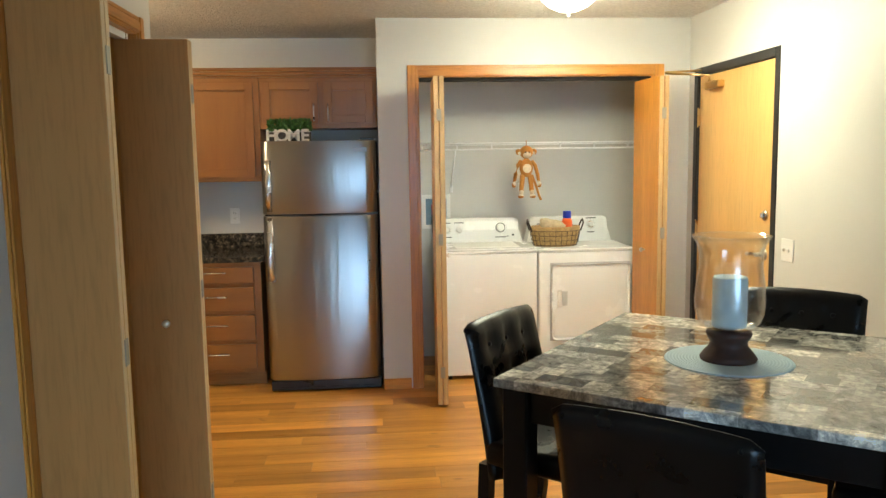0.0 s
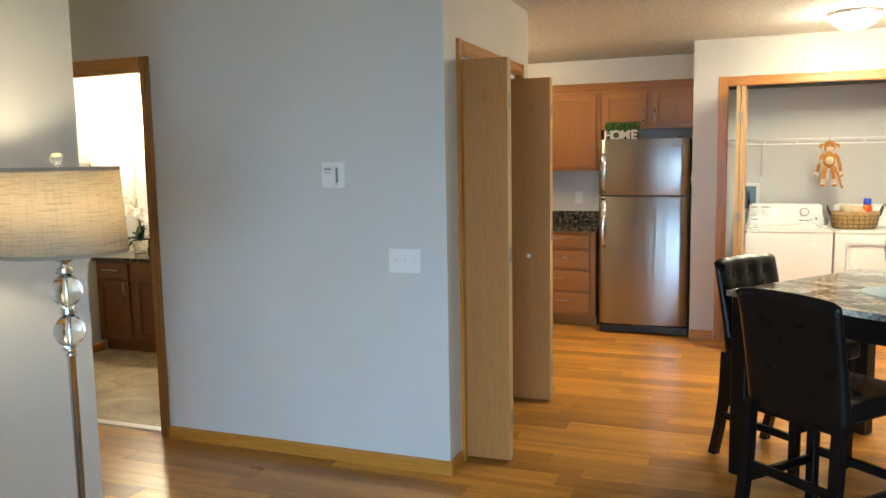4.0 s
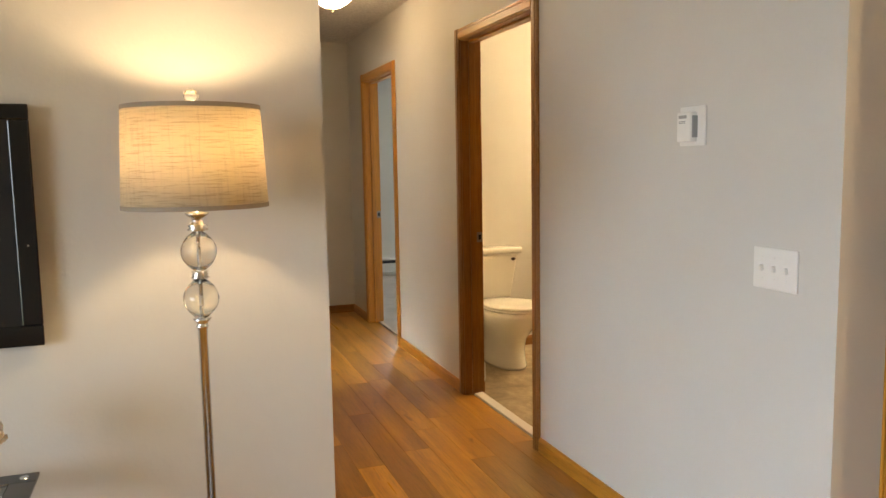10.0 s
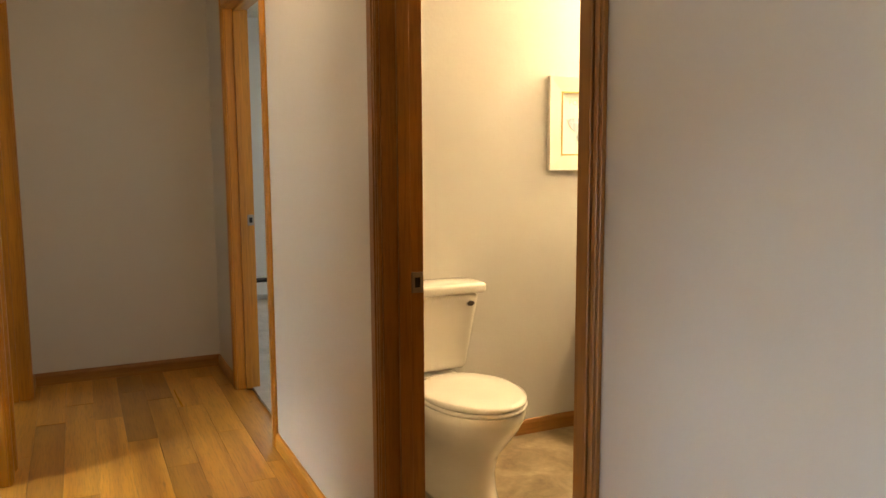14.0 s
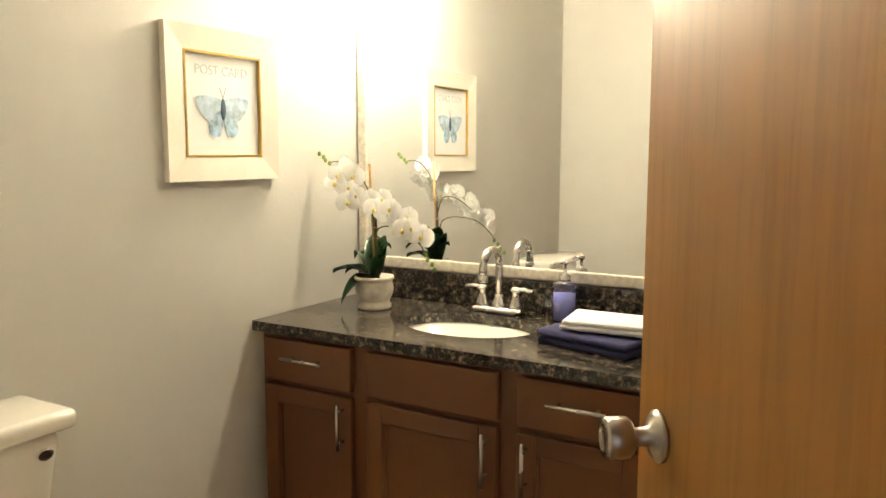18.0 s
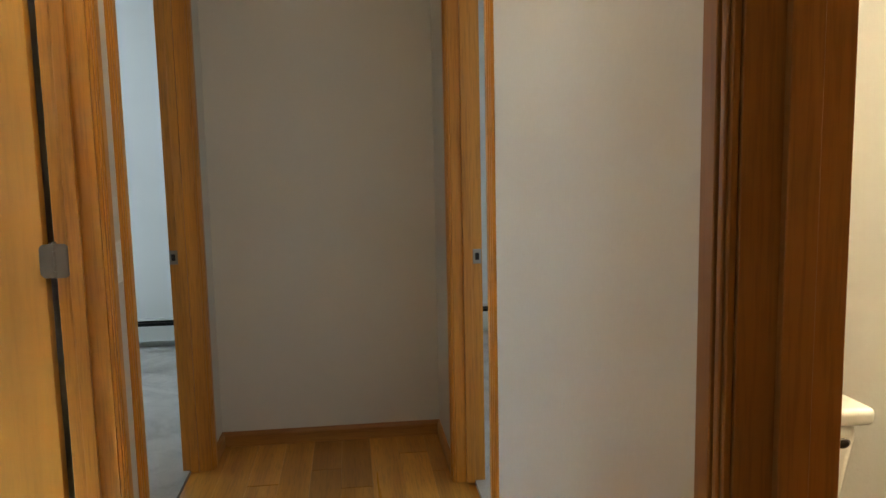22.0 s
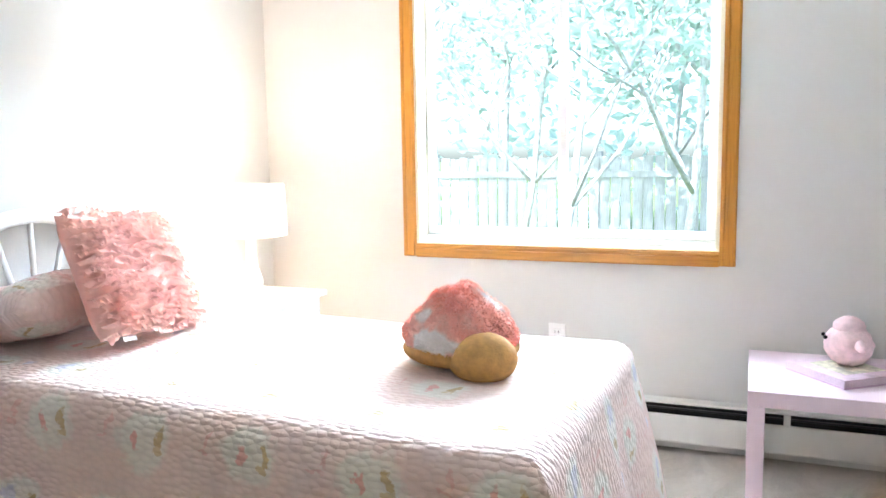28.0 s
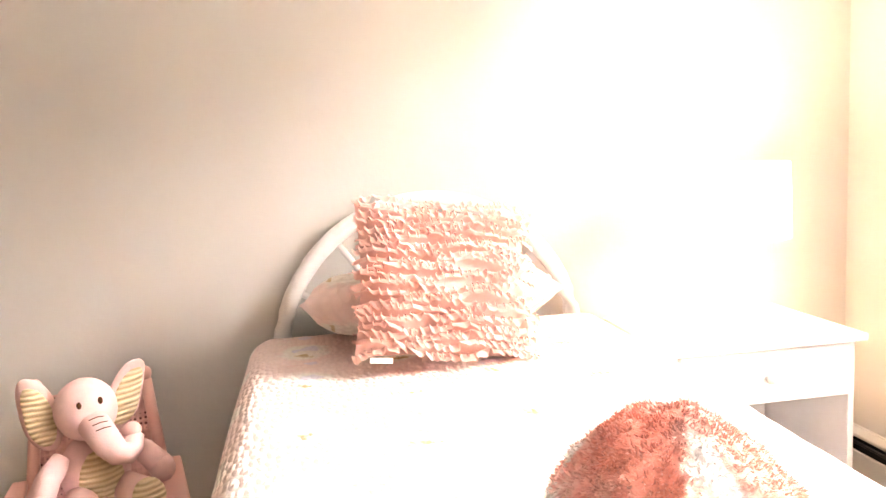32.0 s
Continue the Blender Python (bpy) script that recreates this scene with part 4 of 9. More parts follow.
_fz = fridge_door("freezer_door", 1.195, 1.668)
_fd = fridge_door("fridge_door", 0.085, 1.183)
for d, pts in ((_fz, [(1.22, -0.012), (1.26, -0.05), (1.45, -0.055), (1.52, -0.035), (1.54, -0.02)]), (_fd, [(1.165, -0.012), (1.12, -0.05), (0.86, -0.055), (0.78, -0.035), (0.76, -0.02)])):
    bm = tube([(-0.325, y, z) for z, y in pts], 0.014, 14)
    bm.transform(Matrix.Translation((-0.325, 0, 0)) @ Matrix.Diagonal((1.5, 1, 1, 1)) @ Matrix.Translation((0.325, 0, 0)))
    part("handle", bm, NICKEL, d, "long curved silver handle", True)
part("badge", box(0.225, -0.030, 1.595, 0.315, -0.022, 1.622, 0.001, 1), plain("badge_grey", (0.30, 0.30, 0.31), 0.45, 0.5), _fz)
part("lock", lathe([(0.005, 0), (0.005, 0.004)], 10, m=pose(0.312, -0.016, 0.88, 90, 0, 0)), BLACKPLASTIC, _fd)
_gr = part("grille", box(-0.36, 0.0, 0.012, 0.372, 0.05, 0.078, 0.004, 1), BLACKPLASTIC, _f)
for i in range(6):
    part("grille_slat", box(-0.30 + i * 0.11, -0.004, 0.03, -0.22 + i * 0.11, 0.001, 0.036), DARKFILM, _gr)
part("top_hinge", box(0.27, -0.005, 1.669, 0.36, 0.10, 1.682, 0.003, 1), BLACKPLASTIC, _f)
for x in (-0.33, 0.34):
    part("foot", lathe([(0.02, 0), (0.02, 0.02)], 12, m=pose(x, 0.08, 0)), BLACKPLASTIC, _f)
    part("foot", lathe([(0.02, 0), (0.02, 0.02)], 12, m=pose(x, 0.68, 0)), BLACKPLASTIC, _f)

# the planter on the refrigerator that spells a word in pale wooden letters
PALEWOOD = wood("whitewashed_wood", (0.76, 0.71, 0.63), (0.58, 0.52, 0.44), "x", 0.7)
LEAF = plain("small_green_leaf", (0.055, 0.14, 0.02), 0.5, 0.0, 0.45, 40.0)
_pl = thing("planter", pose(-0.09, 4.99, 1.668), "whitewashed wooden word planter with small green leaves", "planter")
part("trough", box(-0.135, 0.045, 0.0, 0.135, 0.125, 0.06, 0.003, 1), plain("dark_weathered_trough", (0.10, 0.08, 0.06), 0.8, 0.0, 0.3, 40.0), _pl)
for ch, x in zip("HOME", (-0.112, -0.046, 0.03, 0.102)):
    cu = bpy.data.curves.new("letter", "FONT")
    cu.body, cu.size, cu.extrude, cu.align_x, cu.bevel_depth = ch, 0.108, 0.007, "CENTER", 0.001
    cu.offset = 0.002
    tmp = bpy.data.objects.new("letter_tmp", cu)
    scene.collection.objects.link(tmp)
    dep = bpy.context.evaluated_depsgraph_get()
    me = bpy.data.meshes.new_from_object(tmp.evaluated_get(dep))
    bpy.data.objects.remove(tmp)
    me.materials.clear()
    me.materials.append(PALEWOOD)
    lt = new("letter", me)
    lt.parent = _pl
    lt.matrix_local = pose(x, 0.024, 0.001, 90, 0, 0)
    lt["label"] = "block letter " + ch


def leaf_cluster(n, sx, sy, sz, size, seed, bm=None):
    """Many small pointed leaves scattered through a low mound."""
    rnd = random.Random(seed)
    b = bm or bmesh.new()
    for _ in range(n):
        c = Vector((rnd.uniform(-sx, sx), rnd.uniform(-sy, sy), rnd.uniform(0, sz)))
        m = Euler((rnd.uniform(0, 6.3), rnd.uniform(0, 6.3), rnd.uniform(0, 6.3))).to_matrix()
        s = size * rnd.uniform(0.6, 1.3)
        ps = [(0, -1, 0), (0.5, -0.2, 0.12), (0.35, 0.55, 0.05), (0, 1, -0.1), (-0.35, 0.55, 0.05), (-0.5, -0.2, 0.12)]
        vs = [b.verts.new(c + m @ Vector(p) * s) for p in ps]
        b.faces.new(vs)
    return b


part("foliage", leaf_cluster(900, 0.140, 0.050, 0.075, 0.013, 3), LEAF, _pl, "dense small green leaves").matrix_local = pose(0, 0.075, 0.07)


def cover_plate(name, m, w, h, label, kind, group=""):
    """A white wall plate on a wall, facing local -y, with toggles or sockets."""
    root = thing(name, m, label, "outlet" if kind == "outlet" else "light switch", group)
    part("plate", box(-w / 2, -0.006, -h / 2, w / 2, 0.0, h / 2, 0.003, 2), WHITEPLASTIC, root)
    if kind == "outlet":
        for z in (-0.02, 0.02):
            s = part("socket", box(-0.017, -0.0085, z - 0.0145, 0.017, -0.0055, z + 0.0145, 0.004, 2), WHITEPLASTIC, root)
            for x in (-0.007, 0.007):
                part("slot", box(x - 0.0012, -0.0092, z - 0.004, x + 0.0012, -0.0084, z + 0.006), DARKFILM, s)
        part("screw", lathe([(0.003, 0), (0.002, 0.001), (0, 0.001)], 8, m=pose(0, -0.006, 0, 90, 0, 0)), CHROME, root)
    elif kind.startswith("toggle"):
        n = int(kind[-1])
        for i in range(n):
            x = (i - (n - 1) / 2) * 0.046
            part("toggle", box(x - 0.005, -0.017, -0.011, x + 0.005, -0.006, 0.006, 0.002, 2, m=pose(0, 0, 0.004, 8, 0, 0)), WHITEPLASTIC, root)
            for z in (-0.030, 0.030):
                part("screw", lathe([(0.003, 0), (0.002, 0.001), (0, 0.001)], 8, m=pose(x, -0.006, z, 90, 0, 0)), WHITEPLASTIC, root)
    elif kind == "rocker":
        part("rocker", box(-0.016, -0.010, -0.033, 0.016, -0.005, 0.033, 0.003, 2), WHITEPLASTIC, root)
    return root


cover_plate("wall_outlet", pose(-0.60, 5.78, 1.135), 0.072, 0.115, "white duplex outlet on the kitchen wall", "outlet")
cover_plate("switch_plate", pose(0.49, 5.0, 1.33, 0, 0, 270), 0.072, 0.115, "white switch plate on the wall beside the refrigerator", "toggle1")

# ---- laundry closet ----
WY = 5.08


def washer_console(root, x0, x1, y0, name, seed):
    bm = bmesh.new()
    prof = [(0.0, 0.0), (0.012, 0.10), (0.035, 0.165), (0.055, 0.185), (0.12, 0.185), (0.12, 0.0)]
    sects = []
    for k, x in enumerate((x0, x0 + 0.03, x0 + 0.06, x1 - 0.06, x1 - 0.03, x1)):
        f = (0.70, 0.93, 1.0, 1.0, 0.93, 0.70)[k]
        xo = x
        sects.append([bm.verts.new((xo + (0.035 * (z / 0.185) * (1 if k < 3 else -1) if k in (0, 5) else 0), y0 + y + (1 - f) * 0.03, z * f + 0.905)) for y, z in prof])
    n = len(prof)
    for a, c in zip(sects, sects[1:]):
        for i in range(n):
            bm.faces.new((a[i], a[(i + 1) % n], c[(i + 1) % n], c[i]))
    bm.faces.new(sects[0][::-1])
    bm.faces.new(sects[-1])
    bmesh.ops.recalc_face_normals(bm, faces=bm.faces)
    return part(name, bm, WHITE, root)


def dial(root, x, y, z, r, big=False):
    tilt = pose(x, y, z, 83, 0, 0)
    d = part("dial", lathe([(r, 0), (r, 0.002), (r * 0.72, 0.004), (r * 0.70, 0.020), (r * 0.6, 0.024), (0, 0.024)], 24, m=tilt), WHITEPLASTIC, root)
    ringm = plain("grey_print", (0.25, 0.25, 0.26), 0.5)
    if "dial_ring" not in bpy.data.materials:
        ringm.name = "dial_ring"
    ringm = bpy.data.materials["dial_ring"]
    bm = bmesh.new()
    for i in range(16):
        a = 2 * math.pi * i / 16
        box(-0.001, -0.003, 0, 0.001, 0.003, 0.0016, bm=bm, m=tilt @ pose(math.sin(a) * r * 1.16, math.cos(a) * r * 1.16, 0.0, 0, 0, -math.degrees(a)))
    part("dial_marks", bm, ringm, d)
    part("dial_rim", lathe([(r * 0.86, 0.0025), (r * 0.86, 0.0048), (r * 0.74, 0.0048), (r * 0.74, 0.0025)], 24, m=tilt, cap=False), BLACKPLASTIC if big else CHROME, d)
    return d


_w = thing("washing_machine", pose(0, 0, 0), "white top-loading washing machine with a dial console", "washing machine")
part("body", box(0.905, WY, 0.03, 1.565, 5.72, 0.885, 0.012, 3), WHITE, _w)
part("top", box(0.902, WY - 0.006, 0.886, 1.568, 5.72, 0.906, 0.008, 3), WHITE, _w)
_l = part("lid", box(0.955, WY + 0.02, 0.9065, 1.515, WY + 0.46, 0.918, 0.008, 3), WHITE, _w)
part("lid_panel", box(1.01, WY + 0.06, 0.9182, 1.46, WY + 0.42, 0.9215, 0.003, 1), WHITEPLASTIC, _l)
for x, y in ((0.95, WY + 0.05), (1.52, WY + 0.05), (0.95, 5.66), (1.52, 5.66)):
    part("foot", lathe([(0.02, 0), (0.02, 0.03)], 12, m=pose(x, y, 0)), BLACKPLASTIC, _w)
_cn = washer_console(_w, 0.915, 1.555, 5.56, "console", 1)
dial(_cn, 0.985, 5.570, 1.01, 0.026)
dial(_cn, 1.075, 5.570, 1.01, 0.026)
dial(_cn, 1.385, 5.572, 1.02, 0.042, True)
DARKPRINT = plain("dark_print", (0.03, 0.03, 0.035), 0.5)
for x, z, w in ((0.985, 1.062, 0.05), (1.075, 1.062, 0.07), (0.99, 0.955, 0.055), (1.44, 0.955, 0.012), (1.385, 0.95, 0.08)):
    part("printed_bar", box(x - w / 2, 5.5635, z - 0.003, x + w / 2, 5.5665, z + 0.003, m=None), DARKPRINT, _cn)
part("badge", lathe([(0.008, 0), (0.008, 0.004)], 14, m=pose(1.48, 5.566, 0.965, 90, 0, 0)), BLACKPLASTIC, _cn)

_d = thing("dryer", pose(0, 0, 0), "white front-loading dryer with a square door", "dryer")
part("body", box(1.575, WY, 0.03, 2.245, 5.72, 0.885, 0.012, 3), WHITE, _d)
part("top", box(1.572, WY - 0.006, 0.886, 2.248, 5.72, 0.906, 0.008, 3), WHITE, _d)
_dd = part("door", box(1.665, WY - 0.016, 0.27, 2.215, WY - 0.001, 0.80, 0.03, 4), WHITE, _d)
# a grey plate draws the shaded gap round the door
part("door_gap_shade", box(1.655, WY - 0.004, 0.26, 2.225, WY - 0.0005, 0.81, 0.001, 1), plain("grey_gap_shade", (0.45, 0.45, 0.45), 0.7), _d)
part("door_handle", box(1.70, WY - 0.030, 0.50, 1.735, WY - 0.014, 0.62, 0.006, 2), WHITEPLASTIC, _dd)
# a flat plate in darker white gives the recess its shade
part("handle_recess_shade", box(1.738, WY - 0.0175, 0.51, 1.775, WY - 0.0155, 0.61, 0.0008, 1), plain("shaded_white_plastic", (0.55, 0.55, 0.54), 0.5), _dd)
for x, y in ((1.62, WY + 0.05), (2.2, WY + 0.05), (1.62, 5.66), (2.2, 5.66)):
    part("foot", lathe([(0.02, 0), (0.02, 0.03)], 12, m=pose(x, y, 0)), BLACKPLASTIC, _d)
_cn = washer_console(_d, 1.585, 2.235, 5.56, "console", 2)
dial(_cn, 2.075, 5.571, 1.03, 0.028)
for x, z, w in ((2.075, 0.972, 0.055), (2.075, 1.078, 0.08), (1.72, 1.04, 0.12)):
    part("printed_bar", box(x - w / 2, 5.5635, z - 0.003, x + w / 2, 5.5665, z + 0.003), DARKPRINT, _cn)

# the wire basket with its cloth liner
WICKER = plain("woven_raffia", (0.42, 0.27, 0.11), 0.8, 0.0, 0.3, 60.0, 0.6, 160.0)
_bk = thing("basket", pose(1.735, 5.28, 0.906), "oval wire basket lined with tan burlap", "basket")


def oval(rx, ry, z, n=40):
    return [(rx * math.cos(2 * math.pi * i / n), ry * math.sin(2 * math.pi * i / n), z) for i in range(n)]


bm = bmesh.new()
prof = [(0.150, 0.004), (0.160, 0.03), (0.172, 0.09), (0.182, 0.14)]
b2 = bmesh.new()
rings = [[b2.verts.new((x, y, z)) for x, y, z in oval(rx, rx * 0.68, zz)] for rx, zz in prof for z in (zz,)]
inner = [[b2.verts.new((x, y, zz)) for x, y, zz in oval(rx - 0.006, (rx - 0.006) * 0.68, zz + 0.004)] for rx, zz in prof[::-1]]
allr = rings + inner
for a, c in zip(allr, allr[1:]):
    for i in range(40):
        b2.faces.new((a[i], a[(i + 1) % 40], c[(i + 1) % 40], c[i]))
b2.faces.new(rings[0][::-1])
b2.faces.new(inner[-1])
part("liner", b2, WICKER, _bk, "tan burlap liner", True)
bm = bmesh.new()
for k in range(4):
    rx = 0.155 + 0.031 * k * 0.9 / 3
    tube(oval(rx + 0.004, (rx + 0.004) * 0.69, 0.012 + k * 0.034), 0.002, 6, bm=bm, closed=True)
for i in range(26):
    a = 2 * math.pi * i / 26
    tube([(r * math.cos(a), r * 0.69 * math.sin(a), z) for r, z in ((0.155, 0.006), (0.166, 0.03), (0.177, 0.09), (0.180, 0.115))], 0.0018, 6, bm=bm)
part("wire_cage", bm, plain("dark_bronze_wire", (0.06, 0.04, 0.025), 0.45, 0.8), _bk, "dark bronze wire cage", True)
for s in (-1, 1):
    part("handle", tube([(s * 0.176, -0.04, 0.11), (s * 0.196, -0.038, 0.165), (s * 0.20, 0, 0.19), (s * 0.196, 0.038, 0.165), (s * 0.176, 0.04, 0.11)], 0.006, 10), plain("dark_bronze_handle", (0.05, 0.035, 0.025), 0.5, 0.5), _bk, "dark bronze wire handle", True)
TAN = plain("cream_towel", (0.60, 0.49, 0.32), 0.95, 0.0, 0.15, 40.0, 0.8, 300.0)
single("folded_towel", blob(0, 0, 0, 0.09, 0.06, 0.035, 20, 0.25, 3.0, power=0.6), TAN, "cream folded towel in the wire basket", "towel", smooth=True, m=pose(1.715, 5.28, 1.058, 10, 12, 8))
_bt = thing("detergent_bottle", pose(1.825, 5.29, 0.95), "orange detergent bottle with a blue cap in the basket", "bottle")
part("bottle", lathe([(0.034, 0.0), (0.037, 0.01), (0.037, 0.13), (0.030, 0.15), (0.022, 0.156)], 24), plain("orange_plastic", (0.75, 0.12, 0.02), 0.35), _bt, "", True)
part("cap", lathe([(0.027, 0.153), (0.030, 0.156), (0.029, 0.20), (0.026, 0.204), (0, 0.204)], 24), plain("blue_plastic", (0.02, 0.05, 0.55), 0.35), _bt, "blue plastic cap", True)

# the wire shelf
_sh = thing("wire_shelf", pose(0, 0, 0), "white wire closet shelf with angled braces", "shelf")
SY = 5.40
for y, z, r in ((SY, 1.600, 0.0062), (SY, 1.642, 0.0062), (SY + 0.19, 1.634, 0.003), (5.77, 1.636, 0.003)):
    part("long_wire", tube([(0.60, y, z), (2.56, y, z)], r, 8), WHITEPAINT, _sh, "", True)
bm = bmesh.new()
for i in range(76):
    x = 0.61 + i * 0.0257
    tube([(x, SY, 1.643), (x, 5.775, 1.643)], 0.0015, 5, bm=bm)
tagged(part("cross_wires", bm, WHITEPAINT, _sh), kind="stuff")
for i in range(8):
    x = 0.80 + i * 0.25
    part("front_clip", box(x - 0.006, SY - 0.004, 1.598, x + 0.006, SY + 0.004, 1.646, 0.001, 1), WHITEPAINT, _sh)
for x in (1.04, 1.57):
    b = part("brace", tube([(x, SY + 0.005, 1.60), (x, 5.765, 1.33)], 0.005, 8), WHITEPAINT, _sh, "", True)
    part("brace_foot", box(x - 0.012, 5.768, 1.28, x + 0.012, 5.779, 1.34, 0.003, 1), WHITEPAINT, b)

# the toy monkey that hangs from the shelf
bm = bmesh.new()
blob(0, 0, 0.0, 0.052, 0.045, 0.075, 18, bm=bm)
blob(0, -0.005, 0.125, 0.052, 0.047, 0.052, 18, bm=bm)
blob(0, 0.0, 0.068, 0.018, 0.018, 0.03, 10, bm=bm)
for s in (-1, 1):
    blob(s * 0.060, 0.0, 0.128, 0.023, 0.012, 0.024, 12, bm=bm)
    tube([(s * 0.04, 0, 0.055), (s * 0.066, -0.008, 0.02), (s * 0.085, -0.014, -0.05), (s * 0.095, -0.014, -0.115)], 0.017, 10, bm=bm, r_end=0.013)
    tube([(s * 0.028, 0, -0.055), (s * 0.034, -0.006, -0.11), (s * 0.040, -0.006, -0.17), (s * 0.042, -0.012, -0.215)], 0.021, 10, bm=bm, r_end=0.016)
    blob(s * 0.099, -0.016, -0.135, 0.017, 0.014, 0.024, 10, bm=bm)
    blob(s * 0.046, -0.024, -0.228, 0.024, 0.03, 0.016, 10, bm=bm)
blob(0, -0.036, 0.108, 0.034, 0.020, 0.026, 14, bm=bm)
blob(0, -0.034, -0.005, 0.034, 0.016, 0.040, 14, bm=bm)
tube([(0.05, 0.02, -0.06), (0.085, 0.02, -0.16), (0.10, 0.0, -0.225), (0.115, -0.005, -0.26)], 0.010, 8, bm=bm)
tube([(0, 0, 0.17), (0, 0.0, 0.22)], 0.003, 6, bm=bm)


def plush_two_tone():
    """Brown plush with cream on the face, belly, feet and paws."""
    m, nt, bsdf = mat_base("monkey_plush", (0.5, 0.2, 0.035), 0.95)
    v = coords(nt)
    total = None
    for c, s in (((0, -0.05, 0.108), 0.036), ((0, -0.048, -0.005), 0.040), ((0.099, -0.016, -0.138), 0.026), ((-0.099, -0.016, -0.138), 0.026), ((0.046, -0.03, -0.230), 0.033), ((-0.046, -0.03, -0.230), 0.033), ((0.060, -0.014, 0.128), 0.016), ((-0.060, -0.014, 0.128), 0.016)):
        d = nt.nodes.new("ShaderNodeVectorMath")
        d.operation = "DISTANCE"
        d.inputs[1].default_value = c
        nt.links.new(v, d.inputs[0])
        lt = nt.nodes.new("ShaderNodeMath")
        lt.operation = "LESS_THAN"
        lt.inputs[1].default_value = s
        nt.links.new(d.outputs["Value"], lt.inputs[0])
        if total is None:
            total = lt.outputs[0]
        else:
            mx = nt.nodes.new("ShaderNodeMath")
            mx.operation = "MAXIMUM"
            nt.links.new(total, mx.inputs[0])
            nt.links.new(lt.outputs[0], mx.inputs[1])
            total = mx.outputs[0]
    eyes = None
    for c in ((0.014, -0.052, 0.137), (-0.014, -0.052, 0.137)):
        d = nt.nodes.new("ShaderNodeVectorMath")
        d.operation = "DISTANCE"
        d.inputs[1].default_value = c
        nt.links.new(v, d.inputs[0])
        lt = nt.nodes.new("ShaderNodeMath")
        lt.operation = "LESS_THAN"
        lt.inputs[1].default_value = 0.009
        nt.links.new(d.outputs["Value"], lt.inputs[0])
        if eyes is None:
            eyes = lt.outputs[0]
        else:
            mx = nt.nodes.new("ShaderNodeMath")
            mx.operation = "MAXIMUM"
            nt.links.new(eyes, mx.inputs[0])
            nt.links.new(lt.outputs[0], mx.inputs[1])
            eyes = mx.outputs[0]
    fuzz = noise_tex(nt, v, 300.0, 3.0)
    c = mix(nt, total, (0.46, 0.20, 0.04), (0.70, 0.60, 0.45))
    c = mix(nt, eyes, c, (0.03, 0.02, 0.015))
    c = mix(nt, 0.7, c, ramp(nt, fuzz, [(0.3, (0.72,) * 3), (0.7, (1.15,) * 3)]), "MULTIPLY")
    nt.links.new(c, bsdf.inputs["Base Color"])
    bump(nt, bsdf, fuzz, 0.8, 0.003)
    return m


bm.transform(Matrix.Diagonal((1.12, 1.12, 1.12, 1)))
single("plush_monkey", bm, plush_two_tone(), "brown and cream plush monkey hanging from the wire shelf", "plush toy", smooth=True, m=pose(1.54, SY - 0.06, 1.465) @ Matrix.Diagonal((0.83, 0.83, 0.795, 1)))

# the recessed supply box with its hoses
_vb = thing("washer_box", pose(0.92, 5.78, 1.135), "white recessed washer supply box with dark hoses", "supply box")
bm = bmesh.new()
for a in ((-0.11, -0.012, -0.13, 0.11, 0, -0.10), (-0.11, -0.012, 0.10, 0.11, 0, 0.13), (-0.11, -0.012, -0.10, -0.08, 0, 0.10), (0.08, -0.012, -0.10, 0.11, 0, 0.10)):
    box(*a, 0.002, 1, bm=bm)
part("frame", bm, WHITEPLASTIC, _vb)
part("back", box(-0.08, -0.006, -0.10, 0.08, -0.001, 0.10), plain("blue_grey_back", (0.12, 0.2, 0.28), 0.6), _vb)
for x, c in ((-0.03, (0.3, 0.02, 0.02)), (0.02, (0.02, 0.03, 0.12))):
    part("valve", tube([(x, -0.008, 0.05), (x, -0.035, 0.04), (x, -0.04, -0.02)], 0.009, 10), plain("valve_paint", c, 0.4), _vb, "", True)
    part("hose", tube([(x, -0.04, -0.02), (x, -0.035, -0.08), (x + 0.01, -0.025, -0.2)], 0.010, 10), BLACKPLASTIC, _vb, "", True)

# ---- entry ----
_e = thing("entry_door", pose(2.62, 4.80, 0, 0, 0, 270), "closed birch veneer entry door in a black steel frame", "door")
part("slab", box(0.0, -0.036, 0.01, 0.985, 0.008, 2.04, 0.002, 1), ENTRY, _e)
fr = part("frame", box(-0.055, -0.055, 0.0, -0.004, 0.07, 2.095, 0.003, 1), BLACKMETAL, _e, "black painted steel frame")
part("frame_side", box(0.989, -0.055, 0.0, 1.040, 0.07, 2.095, 0.003, 1), BLACKMETAL, fr)
part("frame_head", box(-0.0039, -0.0545, 2.044, 0.9889, 0.07, 2.095, 0.003, 1), BLACKMETAL, fr)
for z in (0.28, 1.05, 1.78):
    hp = part("hinge", box(-0.006, -0.046, z - 0.055, 0.010, -0.0365, z + 0.055, 0.003, 1), BRASS, _e, "brass hinge")
    part("pin", lathe([(0.004, 0), (0.004, 0.125)], 10, m=pose(-0.002, -0.048, z - 0.062)), BRASS, hp)
_dl = part("deadbolt", lathe([(0.030, 0), (0.030, 0.006), (0.025, 0.012), (0, 0.012)], 22, m=pose(0.905, -0.036, 1.205, 90, 0, 0)), NICKEL, _e, "", True)
part("thumb_turn", box(0.898, -0.065, 1.192, 0.912, -0.048, 1.218, 0.003, 2), NICKEL, _dl)
